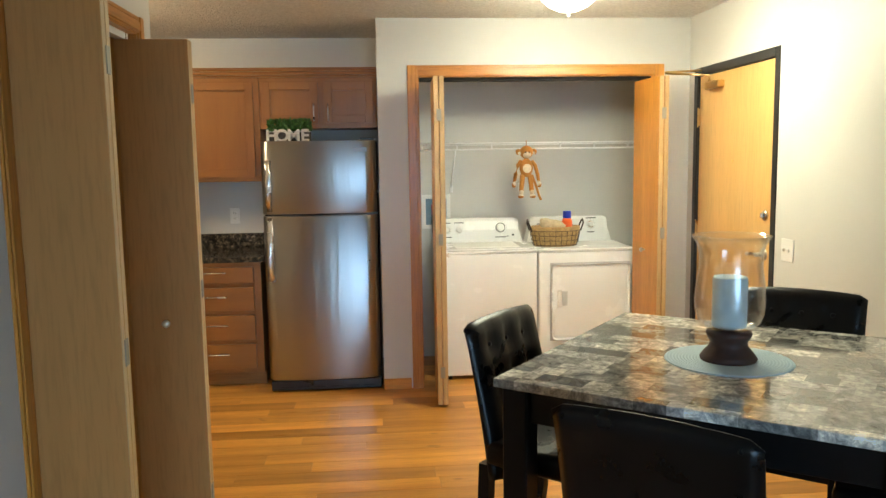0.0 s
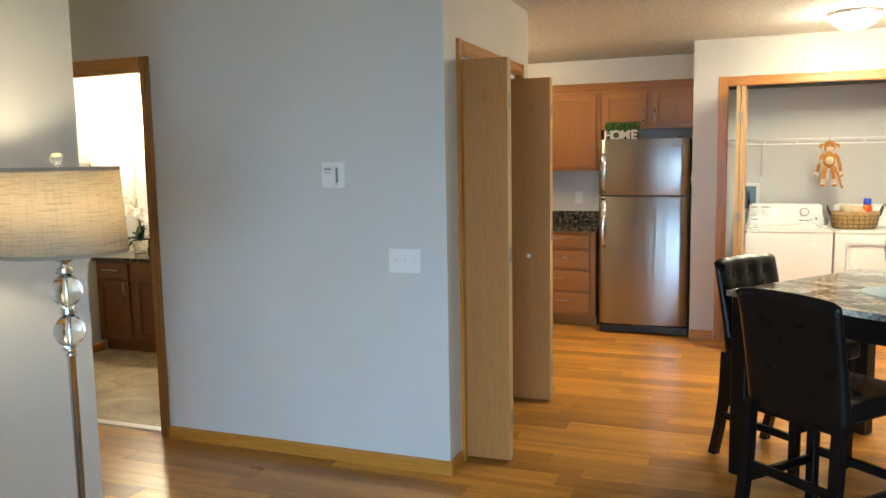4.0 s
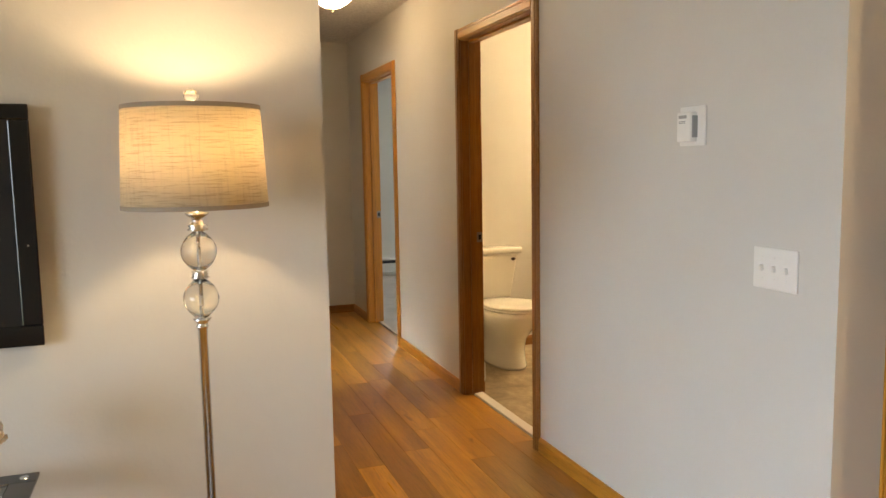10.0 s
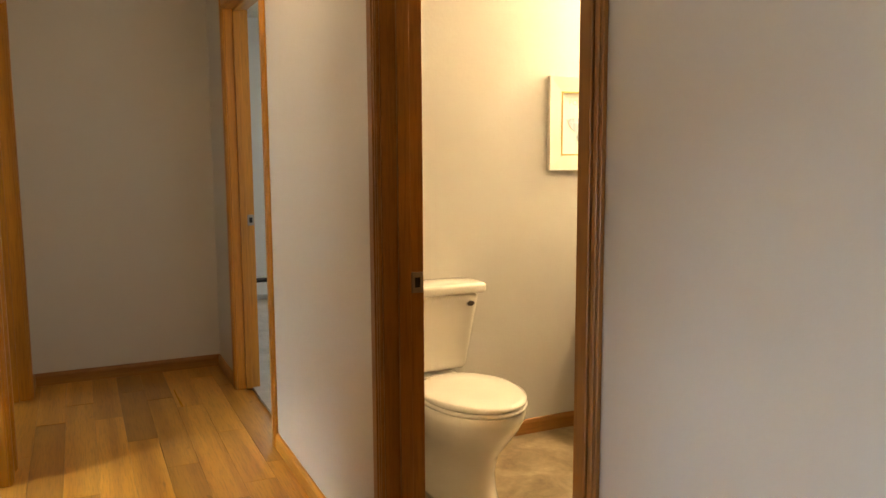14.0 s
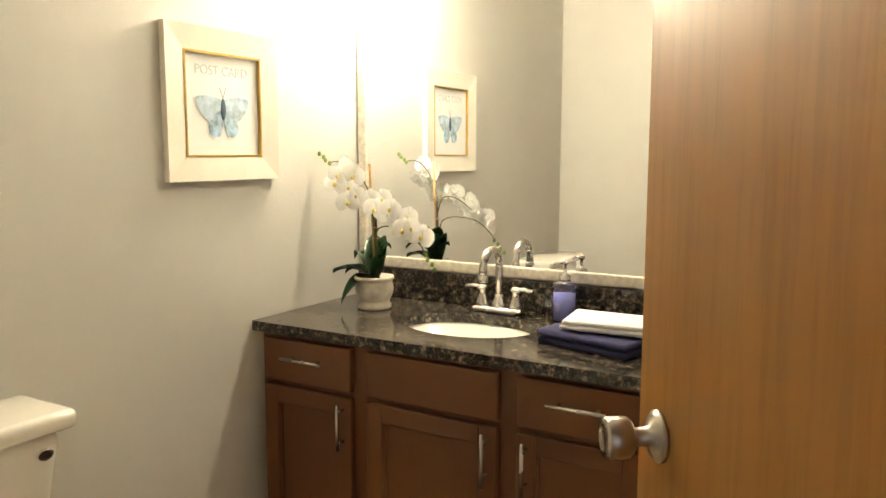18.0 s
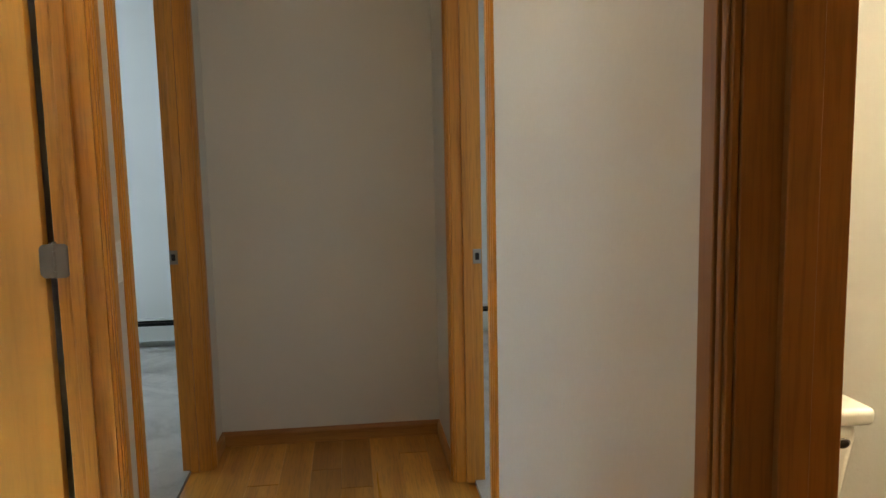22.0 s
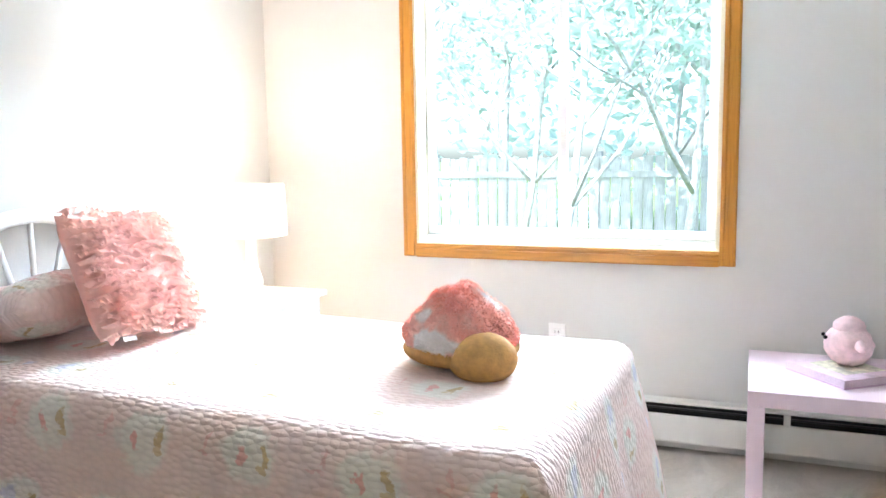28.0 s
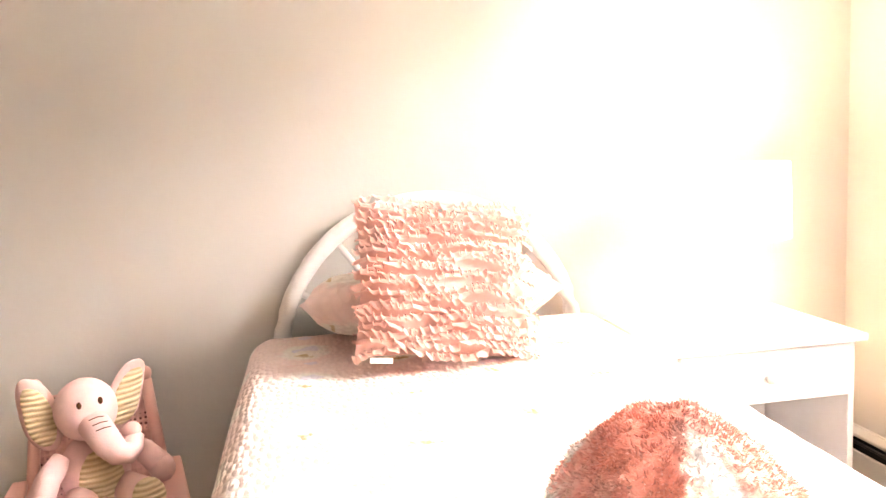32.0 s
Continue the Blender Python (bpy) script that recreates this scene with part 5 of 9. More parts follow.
_lv = part("lever_rose", lathe([(0.032, 0), (0.032, 0.008), (0.022, 0.014), (0.012, 0.018), (0.012, 0.055), (0, 0.055)], 22, m=pose(0.905, -0.036, 0.99, 90, 0, 0)), NICKEL, _e, "", True)
part("lever", tube([(0.908, -0.088, 0.99), (0.87, -0.088, 0.992), (0.815, -0.086, 0.985), (0.785, -0.08, 0.982)], 0.010, 10), NICKEL, _lv, "", True)
part("peephole", lathe([(0.008, 0), (0.008, 0.004), (0.004, 0.005), (0, 0.004)], 14, m=pose(0.49, -0.036, 1.50, 90, 0, 0)), BRASS, _e)
_cl = part("closer_body", box(0.16, -0.085, 1.945, 0.36, -0.036, 1.99, 0.008, 2), BRASS, _e, "brass door closer")
part("closer_arm", tube([(0.20, -0.065, 1.99), (0.20, -0.065, 2.03), (0.10, -0.31, 2.055)], 0.007, 8), BRASS, _cl, "", True)
part("closer_link", tube([(0.10, -0.31, 2.06), (0.06, -0.05, 2.075)], 0.007, 8), BRASS, _cl, "", True)
cover_plate("switch_plate", pose(2.57, 3.625, 1.045, 0, 0, 270), 0.118, 0.118, "white double switch plate beside the entry door", "toggle2")

# the wall clock
_ck = thing("wall_clock", pose(2.566, 2.33, 1.69, 0, 0, 270), "large black open-face metal clock with roman numerals", "clock")


def ring(r, w, t, n=56):
    return lathe([(r - w, 0), (r, 0), (r, t), (r - w, t), (r - w, 0)], n, cap=False, m=pose(0, 0, 0, 90, 0, 0))


part("outer_ring", ring(0.345, 0.018, 0.016), BLACKMETAL, _ck)
part("inner_ring", ring(0.225, 0.014, 0.014), BLACKMETAL, _ck)
part("hub", lathe([(0.045, 0), (0.045, 0.014), (0, 0.016)], 24, m=pose(0, 0, 0, 90, 0, 0)), BLACKMETAL, _ck)
NUMERALS = ("XII", "I", "II", "III", "IV", "V", "VI", "VII", "VIII", "IX", "X", "XI")
for i, t in enumerate(NUMERALS):
    a = 2 * math.pi * i / 12
    bm = bmesh.new()
    units = []
    x = 0.0
    for chh in t:
        wd = {"I": 0.9, "V": 2.0, "X": 2.1}[chh]
        units.append((chh, x, wd))
        x += wd
    k = min(0.016, 0.085 / max(1.0, x))
    for chh, ux, wd in units:
        cx = (ux + wd / 2 - x / 2) * k
        if chh == "I":
            box(cx - 0.005, -0.012, 0.225, cx + 0.005, 0, 0.33, bm=bm)
        elif chh == "V":
            for s in (-1, 1):
                box(-0.0045, -0.012, -0.054, 0.0045, 0, 0.054, bm=bm, m=pose(cx + s * 0.006, 0, 0.278, 0, s * 8, 0))
        else:
            for s in (-1, 1):
                box(-0.0045, -0.012, -0.055, 0.0045, 0, 0.055, bm=bm, m=pose(cx, 0, 0.278, 0, s * 14, 0))
    bm.transform(pose(0, 0, 0, 0, math.degrees(a), 0))
    part("numeral", bm, BLACKMETAL, _ck)
for ang, ln in ((-62, 0.15), (48, 0.21)):
    part("clock_hand", box(-0.006, -0.020, -0.03, 0.006, -0.015, ln, 0.001, 1, m=pose(0, 0, 0, 0, ang, 0)), BLACKMETAL, _ck)
for i in range(4):
    part("spoke", box(-0.004, -0.008, 0.04, 0.004, 0, 0.215, m=pose(0, 0, 0, 0, 45 + 90 * i, 0)), BLACKMETAL, _ck)


def dome_light(name, x, y, r, label):
    root = thing(name, pose(x, y, H), label, "ceiling light", "ceiling lights")
    part("pan", lathe([(r, -0.022), (r + 0.006, -0.016), (r + 0.006, 0.0), (0, 0.0)], 36), NICKEL, root, "brushed nickel rim", True)
    part("glass_bowl", lathe([(0.0, -0.115), (r * 0.35, -0.108), (r * 0.65, -0.085), (r * 0.88, -0.052), (r * 0.98, -0.023)], 36, cap=False), emitter("glowing_frosted_glass", (1.0, 0.86, 0.66), 3.0), root, "lit frosted glass bowl", True)
    part("finial", lathe([(0.0, -0.14), (0.008, -0.135), (0.010, -0.125), (0.006, -0.117), (0.012, -0.113)], 14), NICKEL, root, "", True)
    return root


dome_light("ceiling_light", 1.541, 4.109, 0.165, "lit frosted glass flush ceiling light above the laundry doors")
dome_light("ceiling_light", 1.924, 3.644, 0.19, "lit frosted glass flush ceiling light near the entry")
# this one is out of view, added to go with the kitchen's lamp
dome_light("ceiling_light", -1.5, 4.3, 0.17, "unseen lit frosted glass flush ceiling light added in the kitchen")

# ---- dining ----
TROT = -37.7
TM = pose(1.60, 2.16, 0, 0, 0, TROT)
TH = 0.89
_t = thing("dining_table", TM, "square counter-height table with a faux marble top and black legs", "table")
part("tabletop", box(-0.565, -0.565, TH - 0.028, 0.565, 0.565, TH, 0.003, 2), TABLETOP, _t, "polished grey faux marble tile top")
for a in ((-0.52, -0.52, 0.52, -0.495), (-0.52, 0.495, 0.52, 0.52), (-0.52, -0.494, -0.495, 0.494), (0.495, -0.494, 0.52, 0.494)):
    part("apron", box(a[0], a[1], TH - 0.135, a[2], a[3], TH - 0.0285, 0.002, 1), BLACKWOOD, _t)
for sx in (-1, 1):
    for sy in (-1, 1):
        x, y = sx * 0.505, sy * 0.505
        part("leg", box(x - 0.04, y - 0.04, 0.0, x + 0.04, y + 0.04, TH - 0.0285, 0.004, 1), BLACKWOOD, _t)



def dining_chair(m):
    """A parsons chair at counter height; its back at local -y."""
    root = thing("dining_chair", m, "black leather counter-height chair with a tufted back", "chair", "chairs round the table")
    w = 0.225
    bm = box(-w, -0.20, 0.545, w, 0.23, 0.625, 0.022, 4)
    for v in bm.verts:
        if v.co.z > 0.6:
            v.co.z += 0.012 * (1 - (v.co.x / w) ** 2) * (1 - ((v.co.y - 0.015) / 0.22) ** 2)
    part("seat", bm, LEATHER, root, "", True)
    bm = bmesh.new()
    nx, nz = 16, 18
    sheets = []
    for side in (0, 1):
        rows = []
        for k in range(nz + 1):
            f = k / nz
            z = 0.50 + 0.50 * f
            yb = -0.205 - 0.085 * f ** 1.3
            th = 0.060 - 0.022 * f
            row = []
            for i in range(nx + 1):
                u = -1 + 2 * i / nx
                ww = w * (0.97 + 0.03 * f)
                edge = max(0.0, (abs(u) - 0.86) / 0.14)
                top = max(0.0, (f - 0.93) / 0.07)
                sh = min(th * 0.5 - 0.003, 0.018 * (edge ** 2 + top ** 2))
                zz = z + 0.012 * (1 - u * u) * max(0.0, f - 0.6) / 0.4 - 0.014 * edge ** 2 * top
                if side == 0:
                    y = yb + sh
                else:
                    y = yb + th - sh
                    for bx in (-0.5, 0.0, 0.5):
                        for bz in (0.62, 0.84):
                            d2 = ((u - bx) * w) ** 2 + ((f - bz) * 0.5) ** 2
                            y -= 0.016 * math.exp(-d2 / 0.0007)
                        y -= 0.003 * math.exp(-(((u - bx) * w) ** 2) / 0.00008)
                row.append(bm.verts.new((u * ww, y, zz)))
            rows.append(row)
        sheets.append(rows)
    for s, rows in enumerate(sheets):
        for k in range(nz):
            for i in range(nx):
                q = (rows[k][i], rows[k][i + 1], rows[k + 1][i + 1], rows[k + 1][i])
                bm.faces.new(q if s == 0 else q[::-1])
    A, B = sheets
    for k in range(nz):
        bm.faces.new((A[k][0], A[k + 1][0], B[k + 1][0], B[k][0]))
        bm.faces.new((A[k][-1], B[k][-1], B[k + 1][-1], A[k + 1][-1]))
    for i in range(nx):
        bm.faces.new((A[nz][i], A[nz][i + 1], B[nz][i + 1], B[nz][i]))
        bm.faces.new((A[0][i], B[0][i], B[0][i + 1], A[0][i + 1]))
    bmesh.ops.recalc_face_normals(bm, faces=bm.faces)
    bk = part("backrest", bm, LEATHER, root, "", True)
    for bx in (-0.5, 0.0, 0.5):
        for bz in (0.62, 0.84):
            z = 0.50 + 0.50 * bz
            y = -0.205 - 0.085 * bz ** 1.3 + 0.060 - 0.022 * bz - 0.016
            part("button", blob(bx * w * 0.98, y + 0.003, z, 0.009, 0.006, 0.009, 10), LEATHER, bk, "", True)
    for sx in (-1, 1):
        part("leg", box(sx * 0.195 - 0.02, 0.17, 0.0, sx * 0.195 + 0.02, 0.21, 0.544, 0.003, 1), BLACKWOOD, root)
        bm = bmesh.new()
        ys = [(-0.275, 0.0), (-0.24, 0.15), (-0.215, 0.32), (-0.205, 0.544)]
        rr = []
        for y, z in ys:
            rr.append([bm.verts.new((sx * 0.195 + a * 0.02, y + b * 0.02, z)) for a, b in ((-1, -1), (1, -1), (1, 1), (-1, 1))])
        for a, c in zip(rr, rr[1:]):
            for i in range(4):
                bm.faces.new((a[i], a[(i + 1) % 4], c[(i + 1) % 4], c[i]))
        bm.faces.new(rr[0][::-1])
        bm.faces.new(rr[-1])
        part("leg", bm, BLACKWOOD, root)
        part("stretcher", box(sx * 0.195 - 0.011, -0.205, 0.20, sx * 0.195 + 0.011, 0.169, 0.235, 0.002, 1), BLACKWOOD, root)
    part("footrest", box(-0.174, 0.175, 0.24, 0.174, 0.20, 0.275, 0.002, 1), BLACKWOOD, root)
    part("stretcher", box(-0.174, -0.225, 0.26, 0.174, -0.203, 0.295, 0.002, 1), BLACKWOOD, root)
    return root


def chair_at(bx, by, face):
    """The chair whose backrest's top stands at (bx, by), facing that way in degrees from +x."""
    d = Vector((math.cos(radians(face)), math.sin(radians(face))))
    return pose(bx + d.x * 0.26, by + d.y * 0.26, 0, 0, 0, face - 90)


_ch = dining_chair(chair_at(0.90, 2.45, -40))
for bx, by, face in ((1.03, 1.33, 49), (2.13, 2.70, 231), (2.23, 1.66, 143)):
    copy_thing(_ch, chair_at(bx, by, face))

BLUEWEAVE = bpy.data.materials.new("pale_blue_weave")
BLUEWEAVE.use_nodes = True
_nt = BLUEWEAVE.node_tree
_bs = _nt.nodes["Principled BSDF"]
_v = coords(_nt)
_wv = _nt.nodes.new("ShaderNodeTexWave")
_wv.wave_type, _wv.rings_direction = "RINGS", "Z"
_wv.inputs["Scale"].default_value = 32.0
_nt.links.new(_v, _wv.inputs["Vector"])
_nz = noise_tex(_nt, _v, 160.0, 3.0)
_nt.links.new(mix(_nt, 0.5, ramp(_nt, _wv.outputs["Fac"], [(0.2, (0.38, 0.52, 0.62)), (0.8, (0.60, 0.74, 0.82))]), ramp(_nt, _nz, [(0.3, (0.36, 0.5, 0.6)), (0.7, (0.6, 0.72, 0.78))])), _bs.inputs["Base Color"])
_bs.inputs["Roughness"].default_value = 0.85
bump(_nt, _bs, _wv.outputs["Fac"], 0.7, 0.002)
single("placemat", lathe([(0.0, 0.0), (0.193, 0.0), (0.196, 0.002), (0.193, 0.0045), (0.0, 0.0045)], 56), BLUEWEAVE, "round pale blue woven placemat on the table", "placemat", m=pose(1.575, 2.15, TH))

_hu = thing("hurricane_vase", pose(1.575, 2.15, TH + 0.0045), "clear glass hurricane vase on a dark woven wicker base", "vase")
DARKWICKER = plain("dark_brown_wicker", (0.045, 0.018, 0.013), 0.55, 0.0, 0.3, 80.0, 0.6, 220.0)
bm = lathe([(0.0, 0.0), (0.072, 0.0), (0.074, 0.008), (0.066, 0.022), (0.050, 0.045), (0.048, 0.058), (0.056, 0.074), (0.060, 0.086), (0.056, 0.095), (0.0, 0.095)], 48)
bm.transform(Matrix.Diagonal((1.18, 1.18, 1.0, 1)))
for v in bm.verts:
    a = math.atan2(v.co.y, v.co.x)
    k = 1 + 0.018 * math.sin(a * 24) * (1 if int(v.co.z * 90) % 2 else -1)
    v.co.x *= k
    v.co.y *= k
part("base", bm, DARKWICKER, _hu, "dark brown woven wicker base", True)
outp = [(0.040, 0.095), (0.072, 0.103), (0.094, 0.124), (0.105, 0.155), (0.108, 0.190), (0.103, 0.245), (0.095, 0.300), (0.096, 0.340), (0.104, 0.370), (0.117, 0.390)]
inn = [(r - 0.003, z + 0.002) for r, z in outp[::-1]]
part("bowl", lathe(outp + [(0.1185, 0.396), (0.1155, 0.397)] + inn[1:-1] + [(0.0, 0.103)], 56), CLEAR, _hu, "clear flared glass", True)
single("candle", lathe([(0.0, 0.0), (0.050, 0.0), (0.053, 0.004), (0.053, 0.155), (0.049, 0.160), (0.034, 0.155), (0.0, 0.152)], 36), plain("pale_blue_wax", (0.56, 0.70, 0.78), 0.5, 0.0, 0.12, 14.0), "pale blue pillar candle inside the glass vase", "candle", smooth=True, m=pose(1.575, 2.15, TH + 0.0045 + 0.1055))

# ---- living room ----
_tv = thing("television", pose(WT, -0.345, 0.833, 0, 0, 90), "flat black television mounted on the wall", "television")
# local x runs along the wall towards -y of the room (negative), local -y faces the room
GLOSS = plain("gloss_black_bezel", (0.008, 0.008, 0.009), 0.12, 0.0, 0.1)
SCREEN = plain("dark_lcd_panel", (0.020, 0.021, 0.023), 0.24, 0.0, 0.06)
part("cabinet", box(-1.15, -0.032, 0.02, 0.0, -0.006, 0.69, 0.01, 2), BLACKPLASTIC, _tv)
part("wall_mount", box(-0.75, -0.007, 0.2, -0.4, 0.0, 0.5, 0.002, 1), BLACKMETAL, _tv)
for nm, b in (("bezel_top", (-1.155, -0.041, 0.665, 0.004, -0.028, 0.71)), ("bezel_bottom", (-1.155, -0.041, 0.0, 0.004, -0.028, 0.062)), ("bezel_side", (-0.052, -0.0408, 0.0621, 0.004, -0.028, 0.6649)), ("bezel_side", (-1.155, -0.0408, 0.0621, -1.10, -0.028, 0.6649))):
    part(nm, box(*b, 0.004, 2), GLOSS, _tv)
part("screen", box(-1.10, -0.0345, 0.062, -0.052, -0.0315, 0.665), SCREEN, _tv, "switched-off dark grey screen")
for i, w in enumerate((0.05, 0.04)):
    part("logo_bar", box(-0.70 + 0.001 * i, -0.0418, 0.030 - i * 0.013, -0.70 + w, -0.0409, 0.038 - i * 0.013), NICKEL, _tv)
part("power_light", lathe([(0.003, 0), (0.003, 0.002)], 8, m=pose(-0.02, -0.041, 0.3, 90, 0, 0)), CHROME, _tv)

# the glass television stand
SMOKE = plain("black_back_painted_glass", (0.010, 0.012, 0.016), 0.06, 0.0, 0.1)
_ts = thing("tv_stand", pose(-1.149, -1.036, 0), "black metal and glass television stand", "tv stand")
ZT = 0.48
part("glass_border", box(-0.225, -0.67, ZT - 0.010, -0.155, 0.67, ZT, 0.0015, 1), SMOKE, _ts)
part("glass_border", box(0.155, -0.67, ZT - 0.010, 0.225, 0.67, ZT, 0.0015, 1), SMOKE, _ts)
part("glass_border", box(-0.1548, 0.60, ZT - 0.010, 0.1548, 0.67, ZT, 0.0015, 1), SMOKE, _ts)
part("glass_border", box(-0.1548, -0.67, ZT - 0.010, 0.1548, -0.60, ZT, 0.0015, 1), SMOKE, _ts)
STANDGLASS = glass("tinted_stand_glass", (0.72, 0.80, 0.84), 0.0, 1.4)
_g = part("glass_centre", box(-0.1546, -0.5998, ZT - 0.009, 0.1546, 0.5998, ZT - 0.0005), STANDGLASS, _ts, "clear tempered glass")
_g.visible_shadow = False
for sx in (-1, 1):
    for sy in (-1, 1):
        part("disc", lathe([(0.012, 0), (0.012, 0.002), (0.009, 0.003), (0, 0.003)], 18, m=pose(sx * 0.19, sy * 0.635, ZT)), CHROME, _ts)
for sy in (-1, 1):
    for s in (-1, 1):
        b = box(-0.018, -0.014, 0, 0.018, 0.014, 0.62, 0.003, 1)
        for v in b.verts:
            f = v.co.z / 0.62
            v.co = Vector((s * (-0.20 + 0.40 * f) + v.co.x, sy * 0.615 + v.co.y + s * 0.016, f * (ZT - 0.012)))
        part("leg", b, BLACKMETAL, _ts)
    part("top_rail", box(-0.21, sy * 0.615 - 0.012, ZT - 0.034, 0.21, sy * 0.615 + 0.012, ZT - 0.0105, 0.002, 1), BLACKMETAL, _ts)
for x in (-0.16, 0.16):
    part("long_rail", box(x - 0.012, -0.60, ZT - 0.036, x + 0.012, 0.60, ZT - 0.0125, 0.002, 1), BLACKMETAL, _ts)
part("lower_shelf", box(-0.19, -0.56, 0.185, 0.19, 0.56, 0.194, 0.001, 1), SMOKE, _ts)

# the roses in a glass
_vs = thing("flower_vase", pose(-1.21, -0.527, ZT), "white fabric roses in a short clear glass", "vase")
part("glass", lathe([(0.0, 0.0), (0.036, 0.0), (0.038, 0.003), (0.038, 0.13), (0.0355, 0.131), (0.0355, 0.012), (0.0, 0.010)], 36), thin_glass("vase_glass", (0.96, 1.0, 0.98)), _vs, "clear glass cylinder", True)
STEM = plain("stem_green", (0.06, 0.13, 0.03), 0.5, 0.0, 0.3)
PETAL = cloth_shade("white_silk_petal", (0.95, 0.95, 0.94), (0.92, 0.92, 0.91), False, 0.2)
PETAL2 = cloth_shade("cream_silk_petal", (0.88, 0.81, 0.72), (0.8, 0.7, 0.6), False, 0.4)


def rose(c, r, seed, m):
    """A full rose: overlapping cupped petals in rings."""
    rnd = random.Random(seed)
    bm = bmesh.new()
    for ringi, (n, rad, tilt, size) in enumerate(((3, 0.18, 8, 0.42), (4, 0.34, 22, 0.52), (5, 0.52, 40, 0.62), (6, 0.68, 60, 0.68))):
        for k in range(n):
            a = 2 * math.pi * (k + rnd.uniform(-0.2, 0.2)) / n + ringi
            tl = radians(tilt + rnd.uniform(-8, 8))
            grid = []
            for i in range(5):
                row = []
                for j in range(5):
                    u, v = (i - 2) / 2, j / 4
                    wid = math.sin(math.pi * (0.18 + 0.72 * v)) * size
                    x = u * wid
                    bow = 0.30 * (1 - u * u) * math.sin(math.pi * v * 0.8)
                    curl = 0.16 * max(0, v - 0.7) / 0.3
                    p = Vector((x, bow + curl + 0.0, v * 0.95))
                    y = p.y * math.cos(tl) + p.z * math.sin(tl)
                    z = -p.y * math.sin(tl) + p.z * math.cos(tl)
                    q = Vector((x, rad * 0.45 + y * 0.62, z * 0.9 - 0.45))
                    q += Vector((rnd.uniform(-1, 1), rnd.uniform(-1, 1), rnd.uniform(-1, 1))) * 0.03
                    row.append(bm.verts.new(Vector(c) + r * Vector((q.x * math.cos(a) - q.y * math.sin(a), q.x * math.sin(a) + q.y * math.cos(a), q.z))))
                grid.append(row)
            for i in range(4):
                for j in range(4):
                    bm.faces.new((grid[i][j], grid[i + 1][j], grid[i + 1][j + 1], grid[i][j + 1]))
    return part("rose", bm, m, _vs, "", True)


ROSES = ((0.0, -0.045, 0.185, 0.062, PETAL), (0.045, 0.03, 0.195, 0.060, PETAL), (-0.04, 0.045, 0.20, 0.060, PETAL2), (-0.05, -0.03, 0.19, 0.055, PETAL), (0.0, 0.0, 0.215, 0.058, PETAL), (0.01, 0.075, 0.175, 0.05, PETAL2), (0.05, -0.06, 0.17, 0.05, PETAL), (-0.065, 0.0, 0.165, 0.05, PETAL), (0.07, -0.01, 0.175, 0.05, PETAL), (-0.03, -0.065, 0.17, 0.05, PETAL2), (0.03, 0.07, 0.205, 0.05, PETAL), (-0.02, 0.02, 0.225, 0.052, PETAL))
for i, (x, y, z, r, m) in enumerate(ROSES):
    rose((x, y, z), r, 20 + i, m)
    part("stem", tube([(x * 0.8, y * 0.8, z - 0.03), (x * 0.3, y * 0.3, 0.10), (-x * 0.35, -y * 0.35, 0.012)], 0.0022, 6), STEM, _vs, "", True)

# the wire stand with grass
_ws = thing("wire_planter", pose(-1.26, -1.14, ZT), "black square wire planter with thin green grass", "planter")
for sx in (-1, 1):
    for sy in (-1, 1):
        part("upright", box(sx * 0.05 - 0.002, sy * 0.05 - 0.002, 0, sx * 0.05 + 0.002, sy * 0.05 + 0.002, 0.14), BLACKMETAL, _ws)
for z in (0.0, 0.136):
    for s in (-1, 1):
        part("bar", box(-0.048, s * 0.05 - 0.002, z, 0.048, s * 0.05 + 0.002, z + 0.004), BLACKMETAL, _ws)
        part("bar", box(s * 0.05 - 0.002, -0.048, z, s * 0.05 + 0.002, 0.048, z + 0.004), BLACKMETAL, _ws)
part("bowl", lathe([(0.0, 0.004), (0.03, 0.004), (0.042, 0.03), (0.044, 0.07), (0.041, 0.07), (0.0, 0.062)], 24), BLACKPLASTIC, _ws, "", True)
bm = bmesh.new()
_r = random.Random(5)
for i in range(26):
    a, l = _r.uniform(0, 6.28), _r.uniform(0.10, 0.2)
    d = Vector((math.cos(a), math.sin(a), 0))
    tube([Vector((0, 0, 0.062)) + d * 0.02, Vector((0, 0, 0.062 + l * 0.6)) + d * (0.02 + l * 0.15), Vector((0, 0, 0.062 + l)) + d * (0.02 + l * _r.uniform(0.3, 0.6))], 0.0012, 4, bm=bm, r_end=0.0004)
part("grass", bm, LEAF, _ws, "thin green grass blades")

cover_plate("wall_outlet", pose(WT, -0.777, 0.34, 0, 0, 90), 0.072, 0.115, "white duplex outlet low on the living room wall", "outlet")

# the floor lamp
POLE = plain("polished_nickel_pole", (0.68, 0.69, 0.70), 0.16, 1.0, 0.02)
_fl = thing("floor_lamp", pose(-1.16, 0.100, 0), "lit floor lamp with a linen drum shade and glass balls", "lamp")
part("base", lathe([(0.0, 0.0), (0.145, 0.0), (0.147, 0.008), (0.13, 0.018), (0.05, 0.028), (0.02, 0.045), (0.016, 0.06)], 40), NICKEL, _fl, "brushed nickel round foot", True)
part("pole", lathe([(0.0125, 0.055), (0.0125, 0.905), (0.018, 0.908), (0.018, 0.914), (0.013, 0.918), (0.020, 0.926), (0.026, 0.934)], 32), POLE, _fl, "brushed nickel pole", True)
AMBER = glass("thick_clear_glass_ball", (1.0, 0.96, 0.86), 0.0, 1.45)
